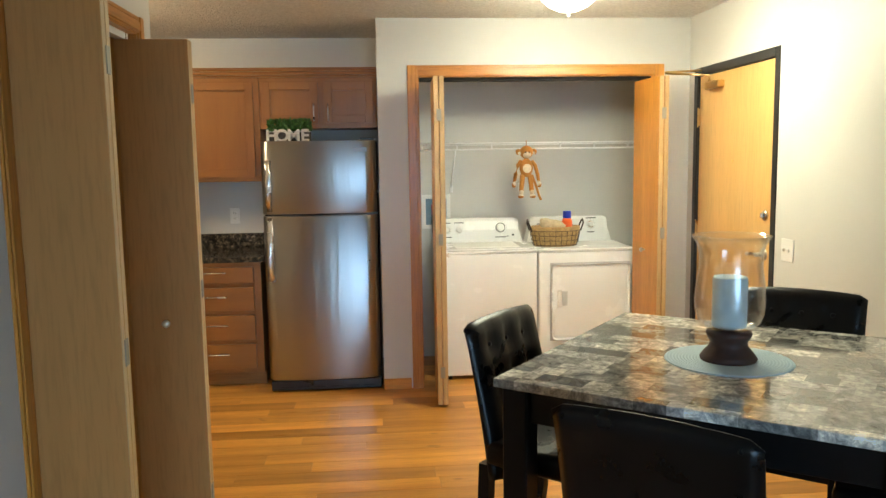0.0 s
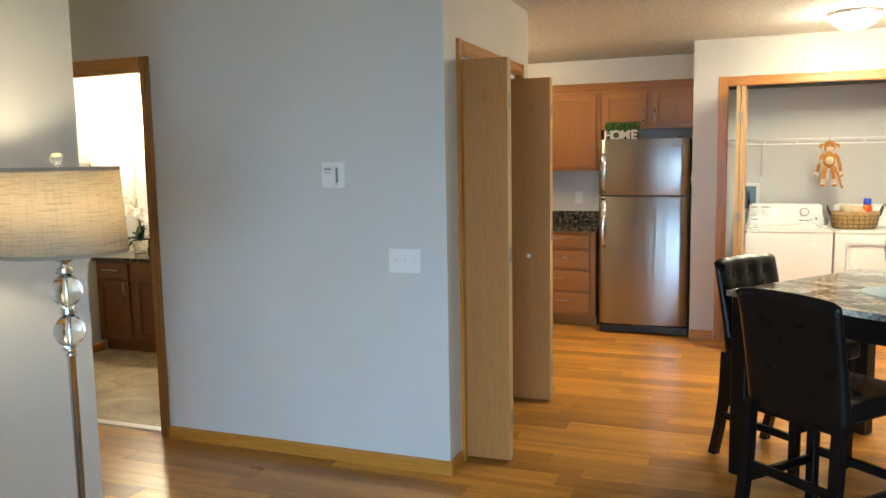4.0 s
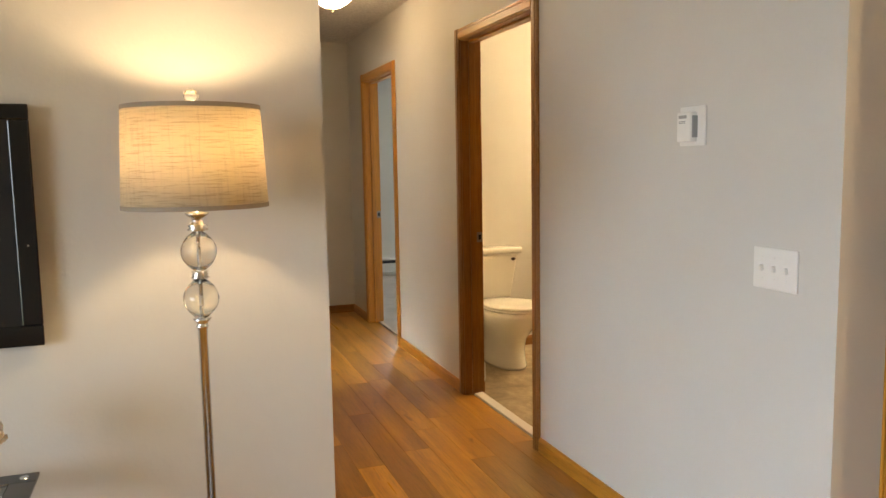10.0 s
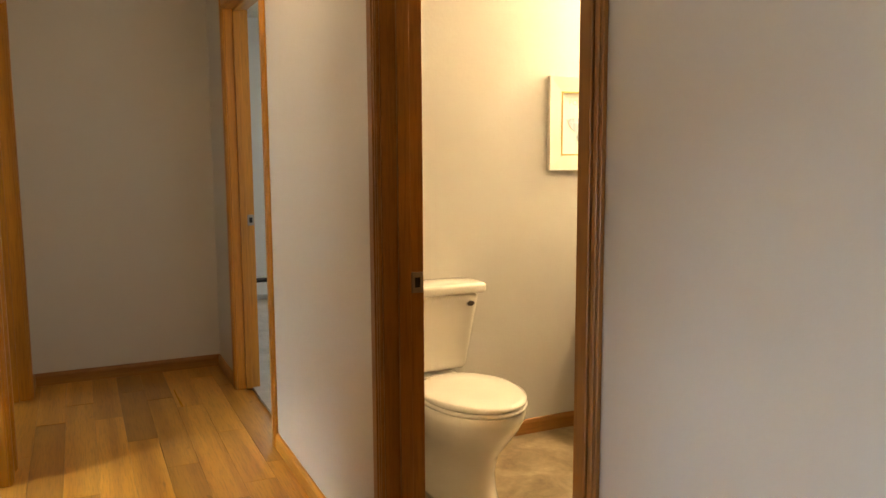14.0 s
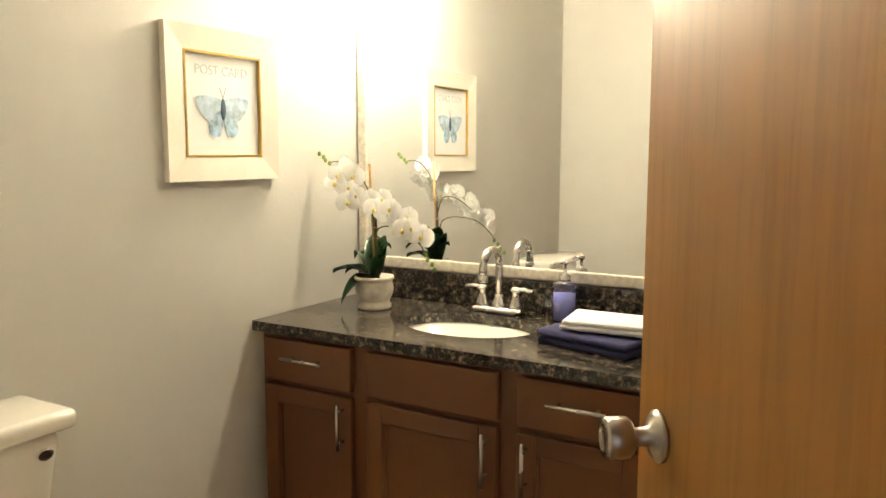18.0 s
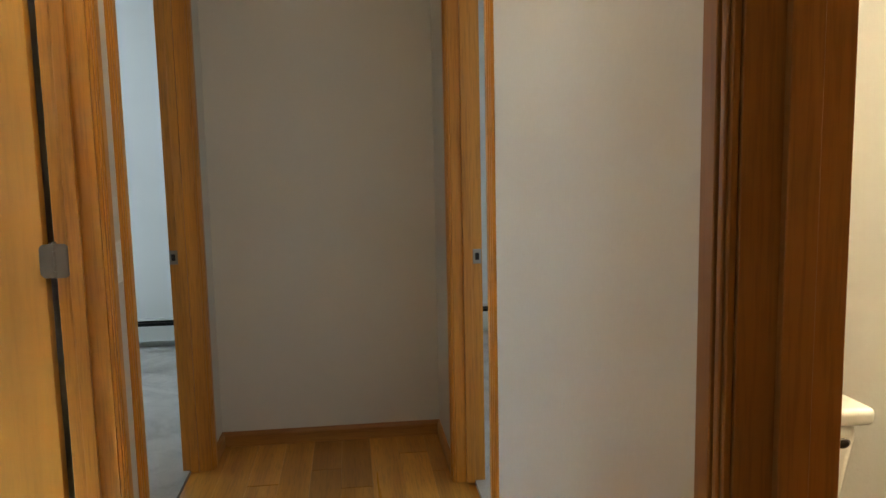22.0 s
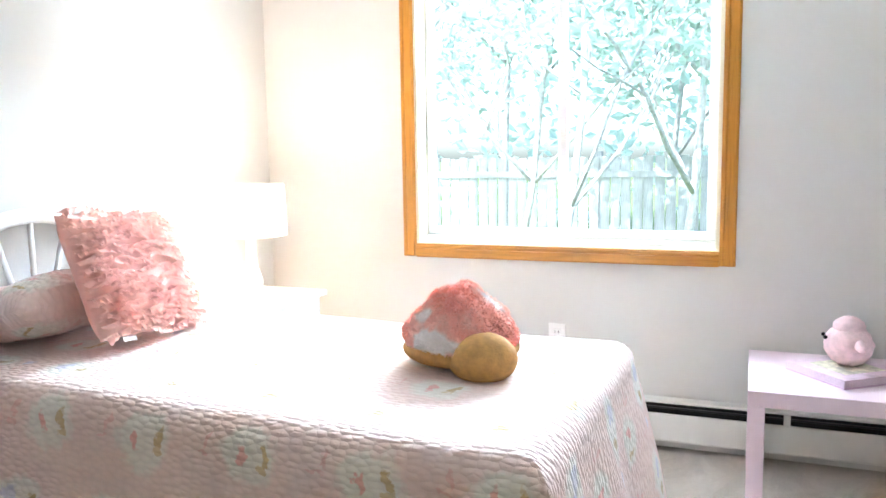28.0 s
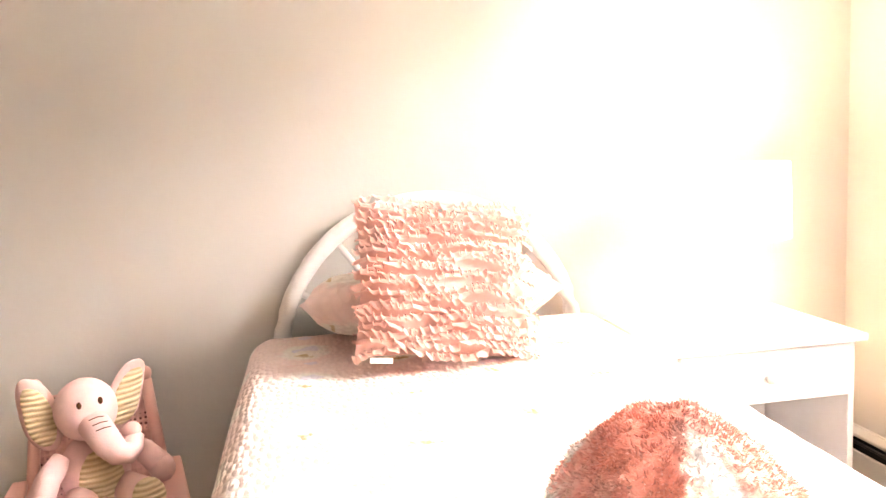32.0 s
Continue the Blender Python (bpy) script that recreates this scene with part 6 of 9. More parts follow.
for z0 in (0.934, 1.066):
    h = 0.112
    prof = [(0.0, z0)] + [(0.012 + 0.037 * math.sin(math.pi * k / 12) ** 0.8, z0 + h * k / 12) for k in range(13)] + [(0.0, z0 + h)]
    bl = part("glass_ball", lathe(prof, 32), AMBER, _fl, "clear glass ball", True)
    bl.visible_shadow = False
    part("rod", lathe([(0.004, z0 + 0.003), (0.004, z0 + h - 0.003)], 10), NICKEL, bl)
part("collar", lathe([(0.022, 1.0465), (0.026, 1.049), (0.019, 1.054), (0.024, 1.058), (0.017, 1.061), (0.024, 1.0655)], 28), NICKEL, _fl, "", True)
part("collar", lathe([(0.024, 1.1785), (0.030, 1.182), (0.022, 1.188), (0.028, 1.193), (0.016, 1.200), (0.014, 1.212), (0.030, 1.222), (0.032, 1.228), (0.012, 1.232), (0.010, 1.26)], 28), NICKEL, _fl, "", True)
part("socket", lathe([(0.016, 1.26), (0.016, 1.33)], 16), BRASS, _fl)
_bu = part("bulb", lathe([(0.0, 1.388), (0.026, 1.388), (0.030, 1.398), (0.030, 1.406), (0.02, 1.425), (0.0, 1.43)], 20), emitter("warm_bulb", (1.0, 0.75, 0.45), 8.0), _fl, "lit bulb", True)
# unseen opaque collar, added and sized to keep bulb light off the lower wall
part("bulb_base_blocker", lathe([(0.014, 1.33), (0.017, 1.345), (0.031, 1.372), (0.033, 1.387), (0.0, 1.3875)], 24), WHITEPLASTIC, _bu, "white plastic bulb base widened to block downward light", True)
_bu.visible_shadow = False
LINEN = cloth_shade("oatmeal_linen", (0.72, 0.65, 0.53), (0.53, 0.46, 0.36), True, 0.52)
zb, zt, rb, rt = 1.243, 1.516, 0.194, 0.181
_shd = part("shade", lathe([(rb, zb), (rt, zt), (rt - 0.002, zt), (rb - 0.002, zb), (rb, zb)], 64, cap=False), LINEN, _fl, "oatmeal linen drum shade", True)
TRIMC = plain("grey_brown_shade_tape", (0.30, 0.25, 0.20), 0.9)
part("shade_tape", lathe([(rb + 0.0012, zb - 0.001), (rb + 0.0006, zb + 0.011), (rb - 0.003, zb + 0.011), (rb - 0.003, zb - 0.001), (rb + 0.0012, zb - 0.001)], 64, cap=False), TRIMC, _shd)
part("shade_tape", lathe([(rt + 0.0014, zt - 0.011), (rt + 0.0012, zt + 0.001), (rt - 0.003, zt + 0.001), (rt - 0.003, zt - 0.011), (rt + 0.0014, zt - 0.011)], 64, cap=False), TRIMC, _shd)
bm = bmesh.new()
for k in range(3):
    a = 2 * math.pi * k / 3
    tube([(0.008 * math.cos(a), 0.008 * math.sin(a), 1.512), ((rt - 0.003) * math.cos(a), (rt - 0.003) * math.sin(a), 1.508)], 0.002, 6, bm=bm)
part("spider", bm, NICKEL, _shd)
bm = bmesh.new()
for s in (-1, 1):
    tube([(s * 0.012, 0, 1.262), (s * 0.055, 0, 1.32), (s * 0.058, 0, 1.42), (s * 0.02, 0, 1.50), (0, 0, 1.508)], 0.0018, 6, bm=bm)
part("harp", bm, NICKEL, _fl)
part("finial", lathe([(0.006, 1.511), (0.009, 1.516), (0.006, 1.522), (0.017, 1.532), (0.021, 1.545), (0.016, 1.558), (0.0, 1.564)], 20), glass("finial_glass", (1, 1, 1), 0.0, 1.4), _fl, "clear faceted glass finial")

# wall fittings
_th = thing("thermostat", pose(-1.006, 1.612, 1.455), "white wall thermostat on its cover plate", "thermostat")
part("plate", box(-0.063, -0.006, -0.062, 0.063, 0, 0.062, 0.002, 2), WHITEPLASTIC, _th)
_tb = part("body", box(-0.046, -0.031, -0.050, 0.024, -0.0055, 0.044, 0.004, 3), WHITEPLASTIC, _th)
part("display", box(-0.036, -0.0316, 0.024, 0.004, -0.0308, 0.034), plain("thermostat_window", (0.30, 0.30, 0.28), 0.3), _tb)
for k in range(2):
    part("vent", box(-0.034, -0.0316, 0.014 - k * 0.005, -0.002, -0.0308, 0.0155 - k * 0.005), DARKPRINT, _tb)
part("slot", box(0.0235, -0.026, -0.036, 0.0265, -0.0055, 0.032, 0.0005, 1), plain("grey_slot", (0.30, 0.30, 0.29), 0.5), _tb, "grey slot down the side")
cover_plate("switch_plate", pose(-0.635, 1.612, 1.042), 0.166, 0.117, "white triple switch plate on the hall corner wall", "toggle3")
cover_plate("wall_outlet", HALL_TURN @ pose(-2.80, 0.575, 0.42, 0, 0, 180), 0.072, 0.115, "white outlet low on the hallway wall", "outlet")
cover_plate("switch_plate", HALL_TURN @ pose(-4.560, 0.575, 1.055, 0, 0, 180), 0.062, 0.117, "white switch plate between two hallway doors", "rocker")
dome_light("ceiling_light", -3.85, 1.06, 0.14, "lit frosted glass flush ceiling light in the hallway")

# the hall closet's shelf rail
_cs = thing("closet_shelf", pose(0, 0, 0), "oak cleat and painted shelf inside the hall closet", "shelf")
part("cleat", box(-1.149, 1.733, 1.60, -1.13, 3.029, 1.68, 0.002, 1), OAK_SHADED_Y, _cs)
part("cleat", box(-1.129, 3.01, 1.60, -0.54, 3.029, 1.68, 0.002, 1), OAK_SHADED_X, _cs)
part("shelf_board", box(-1.149, 1.733, 1.681, -0.82, 3.029, 1.70, 0.002, 1), WHITEPAINT, _cs)

# ---- bathroom ----
_to = thing("toilet", pose(-4.065, 2.13, 0, 0, 0, -90), "warm white two-piece toilet with a round lid", "toilet")


def ellipse_loft(secs, seg=36):
    """Rings (cx, cy, z, rx, ry front, ry back) joined bottom to top."""
    bm = bmesh.new()
    rr = []
    for cy, z, rx, rf, rb_ in secs:
        ringv = []
        for i in range(seg):
            a = 2 * math.pi * i / seg
            s = math.sin(a)
            ringv.append(bm.verts.new((rx * math.cos(a), cy + (rf if s > 0 else rb_) * s, z)))
        rr.append(ringv)
    for a, c in zip(rr, rr[1:]):
        for i in range(seg):
            bm.faces.new((a[i], a[(i + 1) % seg], c[(i + 1) % seg], c[i]))
    bm.faces.new(rr[0][::-1])
    bm.faces.new(rr[-1])
    bmesh.ops.recalc_face_normals(bm, faces=bm.faces)
    return bm


bowl = ellipse_loft([(0.37, 0.0, 0.124, 0.265, 0.25), (0.37, 0.02, 0.128, 0.268, 0.25), (0.37, 0.06, 0.119, 0.255, 0.25), (0.375, 0.13, 0.114, 0.243, 0.24), (0.40, 0.20, 0.122, 0.238, 0.235), (0.455, 0.26, 0.148, 0.232, 0.215), (0.485, 0.31, 0.167, 0.245, 0.22), (0.50, 0.355, 0.180, 0.258, 0.23), (0.50, 0.385, 0.182, 0.260, 0.23), (0.50, 0.392, 0.174, 0.252, 0.225)])
part("bowl", bowl, PORCELAIN, _to, "", True)
part("shelf", box(-0.13, 0.03, 0.30, 0.13, 0.33, 0.388, 0.02, 3), PORCELAIN, _to, "", True)
part("bolt_cap", blob(0.112, 0.30, 0.03, 0.014, 0.014, 0.02, 10), PORCELAIN, _to, "", True)
part("bolt_cap", blob(-0.112, 0.30, 0.03, 0.014, 0.014, 0.02, 10), PORCELAIN, _to, "", True)
part("seat_ring", ellipse_loft([(0.50, 0.394, 0.184, 0.264, 0.220), (0.50, 0.400, 0.188, 0.268, 0.224), (0.50, 0.408, 0.187, 0.266, 0.222)]), PORCELAIN, _to, "", True)
part("lid", ellipse_loft([(0.50, 0.411, 0.182, 0.260, 0.218), (0.50, 0.416, 0.187, 0.266, 0.222), (0.50, 0.426, 0.184, 0.262, 0.220), (0.50, 0.431, 0.167, 0.24, 0.20), (0.50, 0.433, 0.10, 0.15, 0.12)]), PORCELAIN, _to, "closed white lid", True)
tk = box(-0.215, 0.015, 0.395, 0.215, 0.185, 0.715, 0.028, 4)
for v in tk.verts:
    f = (v.co.z - 0.395) / 0.32
    k = 0.76 + 0.24 * f ** 0.8
    v.co.x *= k
    v.co.y = 0.015 + (v.co.y - 0.015) * (0.82 + 0.18 * f)
part("tank", tk, PORCELAIN, _to, "", True)
part("tank_lid", box(-0.235, 0.006, 0.716, 0.235, 0.205, 0.758, 0.016, 4), PORCELAIN, _to, "", True)
_lev = part("flush_lever", blob(-0.165, 0.190, 0.675, 0.016, 0.006, 0.010, 14), plain("dark_bronze_lever", (0.05, 0.035, 0.025), 0.3, 0.8), _to, "dark bronze flush button", True)
part("lever_rim", blob(-0.165, 0.187, 0.675, 0.020, 0.005, 0.013, 14), NICKEL, _lev, "", True)
part("supply_line", tube([(0.17, 0.02, 0.15), (0.17, 0.07, 0.16), (0.15, 0.09, 0.28), (0.13, 0.09, 0.40)], 0.006, 8), CHROME, _to, "", True)
single("toilet_brush", lathe([(0.0, 0.0), (0.045, 0.0), (0.048, 0.01), (0.046, 0.10), (0.04, 0.115), (0.012, 0.12), (0.010, 0.26), (0.016, 0.28), (0.0, 0.29)], 24), WHITEPLASTIC, "white plastic toilet brush in its holder", "brush", smooth=True, m=pose(-3.33, 1.80, 0.001))

# the framed butterfly print
_pi = thing("framed_print", pose(-4.07, 2.983, 1.409, 0, 0, 90), "framed watercolour print of a blue butterfly", "picture")
CREAMFR = plain("cream_painted_frame", (0.76, 0.72, 0.64), 0.4, 0.0, 0.04, 10.0, 0.05)
GOLD = plain("gold_leaf", (0.62, 0.42, 0.13), 0.35, 0.9, 0.1)
PAPER = plain("print_paper", (0.78, 0.79, 0.79), 0.7, 0.0, 0.04, 5.0)
W2, H2 = 0.205, 0.205
IN = 0.064


def frame_side(a, b, c, d):
    """One mitred side: outer pair a, b and inner pair c, d."""
    bm = bmesh.new()
    f = [bm.verts.new((x, y, z)) for (x, z), y in ((a, -0.023), (b, -0.023), (c, -0.016), (d, -0.016))]
    g = [bm.verts.new((x, -0.002, z)) for x, z in (a, b, c, d)]
    bm.faces.new(f)
    bm.faces.new(g[::-1])
    for i in range(4):
        bm.faces.new((f[i], g[i], g[(i + 1) % 4], f[(i + 1) % 4]))
    bmesh.ops.recalc_face_normals(bm, faces=bm.faces)
    return bm


cs = [(-W2, -H2), (W2, -H2), (W2, H2), (-W2, H2)]
ci = [(-W2 + IN, -H2 + IN), (W2 - IN, -H2 + IN), (W2 - IN, H2 - IN), (-W2 + IN, H2 - IN)]
for i in range(4):
    j = (i + 1) % 4
    part("frame_side", frame_side(cs[i], cs[j], ci[j], ci[i]), CREAMFR, _pi)
gi = W2 - IN
for b in ((-gi, -0.0175, -gi, gi, -0.008, -gi + 0.006), (-gi, -0.0175, gi - 0.006, gi, -0.008, gi), (-gi, -0.0174, -gi + 0.0061, -gi + 0.006, -0.008, gi - 0.0061), (gi - 0.006, -0.0174, -gi + 0.0061, gi, -0.008, gi - 0.0061)):
    part("gold_fillet", box(*b), GOLD, _pi)
_pp = part("paper", box(-gi, -0.0075, -gi, gi, -0.003, gi), PAPER, _pi, "white watercolour paper")
WING = plain("blue_watercolour", (0.34, 0.48, 0.61), 0.8, 0.0, 0.5, 45.0)
WING2 = plain("pale_blue_watercolour", (0.44, 0.56, 0.67), 0.8, 0.0, 0.35, 45.0)
BODY = plain("slate_watercolour", (0.06, 0.10, 0.17), 0.8, 0.0, 0.4, 60.0)


def flat_shape(pts, y, mirror=False):
    bm = bmesh.new()
    top = [bm.verts.new(((-x if mirror else x), y, z)) for x, z in pts]
    bot = [bm.verts.new(((-x if mirror else x), y + 0.0006, z)) for x, z in pts]
    bm.faces.new(top)
    bm.faces.new(bot[::-1])
    n = len(pts)
    for i in range(n):
        bm.faces.new((top[i], top[(i + 1) % n], bot[(i + 1) % n], bot[i]))
    bmesh.ops.recalc_face_normals(bm, faces=bm.faces)
    return bm


UP = [(0.003, 0.014), (0.02, 0.021), (0.055, 0.026), (0.088, 0.023), (0.099, 0.018), (0.096, 0.004), (0.085, -0.016), (0.068, -0.034), (0.050, -0.045), (0.03, -0.03), (0.003, -0.008)]
LO = [(0.003, -0.008), (0.028, -0.022), (0.050, -0.042), (0.056, -0.060), (0.052, -0.078), (0.036, -0.088), (0.014, -0.084), (0.003, -0.058)]
for mi in (False, True):
    for pts, w in ((UP, WING2), (LO, WING)):
        part("wing_border", flat_shape([(x * 1.06, z * 1.06) for x, z in pts], -0.0086, mi), PAPER, _pp)
        part("wing", flat_shape(pts, -0.0094, mi), w, _pp)
part("butterfly_body", blob(0, -0.0095, -0.010, 0.0095, 0.0015, 0.030, 14), BODY, _pp)
for s in (-1, 1):
    part("antenna", tube([(0, -0.0092, 0.02), (s * 0.012, -0.0092, 0.05)], 0.0006, 5), BODY, _pp)


def lettering(text, size, root, m, mat, extrude=0.0004):
    cu = bpy.data.curves.new("lettering", "FONT")
    cu.body, cu.size, cu.extrude, cu.align_x = text, size, extrude, "CENTER"
    tmp = bpy.data.objects.new("lettering_tmp", cu)
    scene.collection.objects.link(tmp)
    me = bpy.data.meshes.new_from_object(tmp.evaluated_get(bpy.context.evaluated_depsgraph_get()))
    bpy.data.objects.remove(tmp)
    me.materials.clear()
    me.materials.append(mat)
    ob = new("lettering", me)
    ob.parent = root
    ob.matrix_local = m
    return ob


lettering("POST CARD", 0.036, _pp, pose(0.0, -0.0080, 0.082, 90, 0, 0), plain("pale_grey_ink", (0.50, 0.52, 0.53), 0.8))

# the vanity
VY = 3.11
VZ = 0.785
_va = thing("vanity_cabinet", pose(0, 0, 0), "dark espresso maple bathroom vanity with doors and drawers", "cabinet")
part("body", box(-4.055, VY + 0.019, 0.10, -2.83, 3.628, 0.60, 0.002, 1), VAN, _va)
part("face_frame", box(-4.055, VY, 0.10, -2.83, VY + 0.018, VZ - 0.0305, 0.001, 1), VAN, _va)
part("side_panel", box(-4.055, VY + 0.0185, 0.6005, -4.035, 3.628, VZ - 0.0305), VAN, _va)
part("side_panel", box(-2.85, VY + 0.0185, 0.6005, -2.83, 3.628, VZ - 0.0305), VAN, _va)
part("toe_kick", box(-4.055, VY + 0.07, 0.001, -2.83, 3.628, 0.0995), VAN_X, _va)
for a, b, kind in ((-4.035, -3.715, "d"), (-3.66, -3.26, "f"), (-3.205, -2.885, "d")):
    d = drawer_front(_va, a, b, 0.612, 0.738, VY, VAN_X, "drawer" if kind == "d" else "false_front")
    if kind == "d":
        bar_pull("handle", d, ((a + b) / 2, VY - 0.02, 0.687), 0.145, "x")
for a, b, hx in ((-4.035, -3.715, -3.742), (-3.66, -3.26, -3.288), (-3.205, -2.885, -3.178)):
    d = shaker(_va, a, b, 0.13, 0.595, VY, VAN, 0.05)
    bar_pull("handle", d, (hx, VY - 0.02, 0.515), 0.135, "z")
# the top, with an oval opening for the basin
bm = bmesh.new()
x0, x1, y0, y1 = -4.066, -2.80, 3.075, 3.628
bx, by, brx, bry = -3.485, 3.355, 0.205, 0.150
nseg = 48


def edge_pt(px, py):
    dx, dy = px - bx, py - by
    k = min((((x1 if dx > 0 else x0) - bx) / dx) if abs(dx) > 1e-9 else 1e9, (((y1 if dy > 0 else y0) - by) / dy) if abs(dy) > 1e-9 else 1e9)
    return bx + dx * k, by + dy * k


angs = sorted(set([2 * math.pi * i / nseg for i in range(nseg)] + [math.atan2((yy - by) / bry, (xx - bx) / brx) % (2 * math.pi) for xx in (x0, x1) for yy in (y0, y1)]))
loops = []
for z in (VZ, VZ - 0.03):
    inner_ = [bm.verts.new((bx + brx * math.cos(a), by + bry * math.sin(a), z)) for a in angs]
    outer_ = [bm.verts.new((*edge_pt(bx + brx * math.cos(a), by + bry * math.sin(a)), z)) for a in angs]
    loops.append((inner_, outer_))
n = len(angs)
for k, (i_, o_) in enumerate(loops):
    for i in range(n):
        j = (i + 1) % n
        q = (i_[i], o_[i], o_[j], i_[j])
        bm.faces.new(q if k == 0 else q[::-1])
for i in range(n):
    j = (i + 1) % n
    bm.faces.new((loops[0][1][i], loops[1][1][i], loops[1][1][j], loops[0][1][j]))
    bm.faces.new((loops[0][0][i], loops[0][0][j], loops[1][0][j], loops[1][0][i]))
bmesh.ops.recalc_face_normals(bm, faces=bm.faces)
_vt = thing("worktop", pose(0, 0, 0), "polished dark speckled granite vanity top", "worktop")
part("slab", bm, GRANITE, _vt)
part("backsplash", box(x0, 3.606, VZ + 0.0005, x1, 3.628, VZ + 0.10, 0.002, 1), GRANITE, _vt)
bas = lathe([(0.0, -0.125), (0.4, -0.120), (0.75, -0.09), (0.95, -0.04), (1.02, -0.0305), (1.06, -0.0305), (1.06, -0.036), (1.0, -0.044), (0.8, -0.098), (0.4, -0.13), (0.0, -0.135)], 48, cap=False)
bas.transform(Matrix.Translation((bx, by, VZ)) @ Matrix.Diagonal((brx, bry, 1, 1)))
_bs2 = thing("basin", pose(0, 0, 0), "white oval undermount basin set in the vanity top", "sink")
part("bowl", bas, PORCELAIN, _bs2, "", True)
part("drain", lathe([(0.0, 0.0), (0.022, 0.0), (0.024, 0.003), (0.0, 0.004)], 20, m=pose(bx, by, VZ - 0.125)), CHROME, _bs2)

_fa = thing("faucet", pose(-3.485, 3.555, VZ), "brushed nickel centre-set faucet with two levers", "faucet")
part("base_plate", box(-0.085, -0.026, 0.0, 0.085, 0.026, 0.020, 0.009, 3), NICKEL, _fa, "", True)
pts = [(0, 0, 0.018), (0, 0, 0.12)] + [(0, -0.055 + 0.055 * math.cos(a), 0.15 + 0.055 * math.sin(a)) for a in [math.pi * k / 12 for k in range(0, 13)]] + [(0, -0.110, 0.125)]
part("spout", tube(pts, 0.0125, 16), NICKEL, _fa, "", True)
part("spout_foot", lathe([(0.024, 0.018), (0.023, 0.03), (0.016, 0.045), (0.014, 0.06)], 20), NICKEL, _fa, "", True)
part("aerator", lathe([(0.0145, 0.112), (0.0155, 0.115), (0.0155, 0.13), (0.0135, 0.134)], 18, m=pose(0, -0.110, 0)), NICKEL, _fa, "", True)
for s in (-1, 1):
    h = part("handle_post", lathe([(0.022, 0.018), (0.021, 0.03), (0.014, 0.05), (0.013, 0.065), (0.018, 0.075), (0.012, 0.084), (0.0, 0.086)], 20, m=pose(s * 0.058, 0, 0)), NICKEL, _fa, "", True)
    part("lever", tube([(s * 0.058, 0, 0.077), (s * 0.085, -0.003, 0.080), (s * 0.115, -0.006, 0.074)], 0.006, 10, r_end=0.0085), NICKEL, h, "", True)

_so = thing("soap_bottle", pose(-3.265, 3.545, VZ), "clear pump bottle of violet soap", "bottle")
part("bottle", lathe([(0.0, 0.0), (0.034, 0.0), (0.036, 0.004), (0.036, 0.100), (0.032, 0.113), (0.016, 0.122), (0.0, 0.124)], 30), thin_glass("soap_glass", (0.93, 0.93, 1.0)), _so, "", True)
part("soap", lathe([(0.0, 0.004), (0.0325, 0.005), (0.0325, 0.085), (0.0, 0.086)], 30), plain("violet_soap", (0.22, 0.25, 0.62), 0.15, 0.0, 0.05), _so, "violet liquid soap", True)
part("pump", lathe([(0.017, 0.120), (0.018, 0.124), (0.018, 0.138), (0.006, 0.142), (0.005, 0.168), (0.010, 0.170), (0.010, 0.180), (0.0, 0.182)], 18), NICKEL, _so, "satin nickel pump", True)
part("pump_spout", tube([(0, 0, 0.174), (-0.025, -0.012, 0.173), (-0.035, -0.017, 0.166)], 0.0035, 8), NICKEL, _so, "", True)
NAVY = plain("navy_terry", (0.018, 0.020, 0.075), 0.95, 0.0, 0.25, 60.0, 0.9, 320.0)
TERRY = plain("white_terry", (0.78, 0.78, 0.78), 0.95, 0.0, 0.06, 60.0, 0.9, 320.0)


def folded(w, d, h, layers, seed):
    bm = bmesh.new()
    rnd = random.Random(seed)
    for k in range(layers):
        z = k * h / layers
        b = box(-w / 2, -d / 2, z, w / 2, d / 2, z + h / layers - 0.001, h / layers * 0.46, 4)
        for v in b.verts:
            v.co.x += 0.008 * noise.noise(v.co * 14 + Vector((k, seed, 0))) + rnd.uniform(-1, 1) * 0.0004
            v.co.z += 0.006 * noise.noise(v.co * 11 + Vector((k, seed, 3)))
        join(bm, b)
    return bm


single("hand_towel", folded(0.27, 0.19, 0.040, 2, 1), NAVY, "folded navy hand towel beside the basin", "towel", smooth=True, m=pose(-3.075, 3.315, VZ + 0.001, 0, 0, -14))
single("washcloth", folded(0.22, 0.15, 0.030, 2, 2), TERRY, "folded white washcloth on the navy towel", "towel", smooth=True, m=pose(-3.055, 3.33, VZ + 0.044, 0, 0, 4))

_mi = thing("mirror", pose(0, 0, 0), "large wall mirror in a slim pale carved frame", "mirror")
MIRROR = mat_base("silvered_glass", (0.92, 0.93, 0.92), 0.0, 1.0)[0]
part("glass", box(-4.03, 3.615, 0.925, -2.86, 3.622, 2.0), MIRROR, _mi)
PALEFR = plain("champagne_carved_frame", (0.72, 0.67, 0.58), 0.4, 0.1, 0.2, 60.0, 0.6, 120.0)
for b in ((-4.062, 3.605, 0.89, -2.83, 3.627, 0.9255), (-4.062, 3.605, 1.9995, -2.83, 3.627, 2.035), (-4.062, 3.6052, 0.926, -4.03, 3.627, 1.999), (-2.862, 3.6052, 0.926, -2.83, 3.627, 1.999)):
    part("frame", box(*b, 0.004, 2), PALEFR, _mi)
_vl = thing("vanity_light", pose(-3.53, 3.63, 2.14), "three-globe vanity light above the mirror, switched on", "wall light")
part("bar", box(-0.42, -0.03, -0.04, 0.42, 0.0, 0.04, 0.006, 2), NICKEL, _vl)
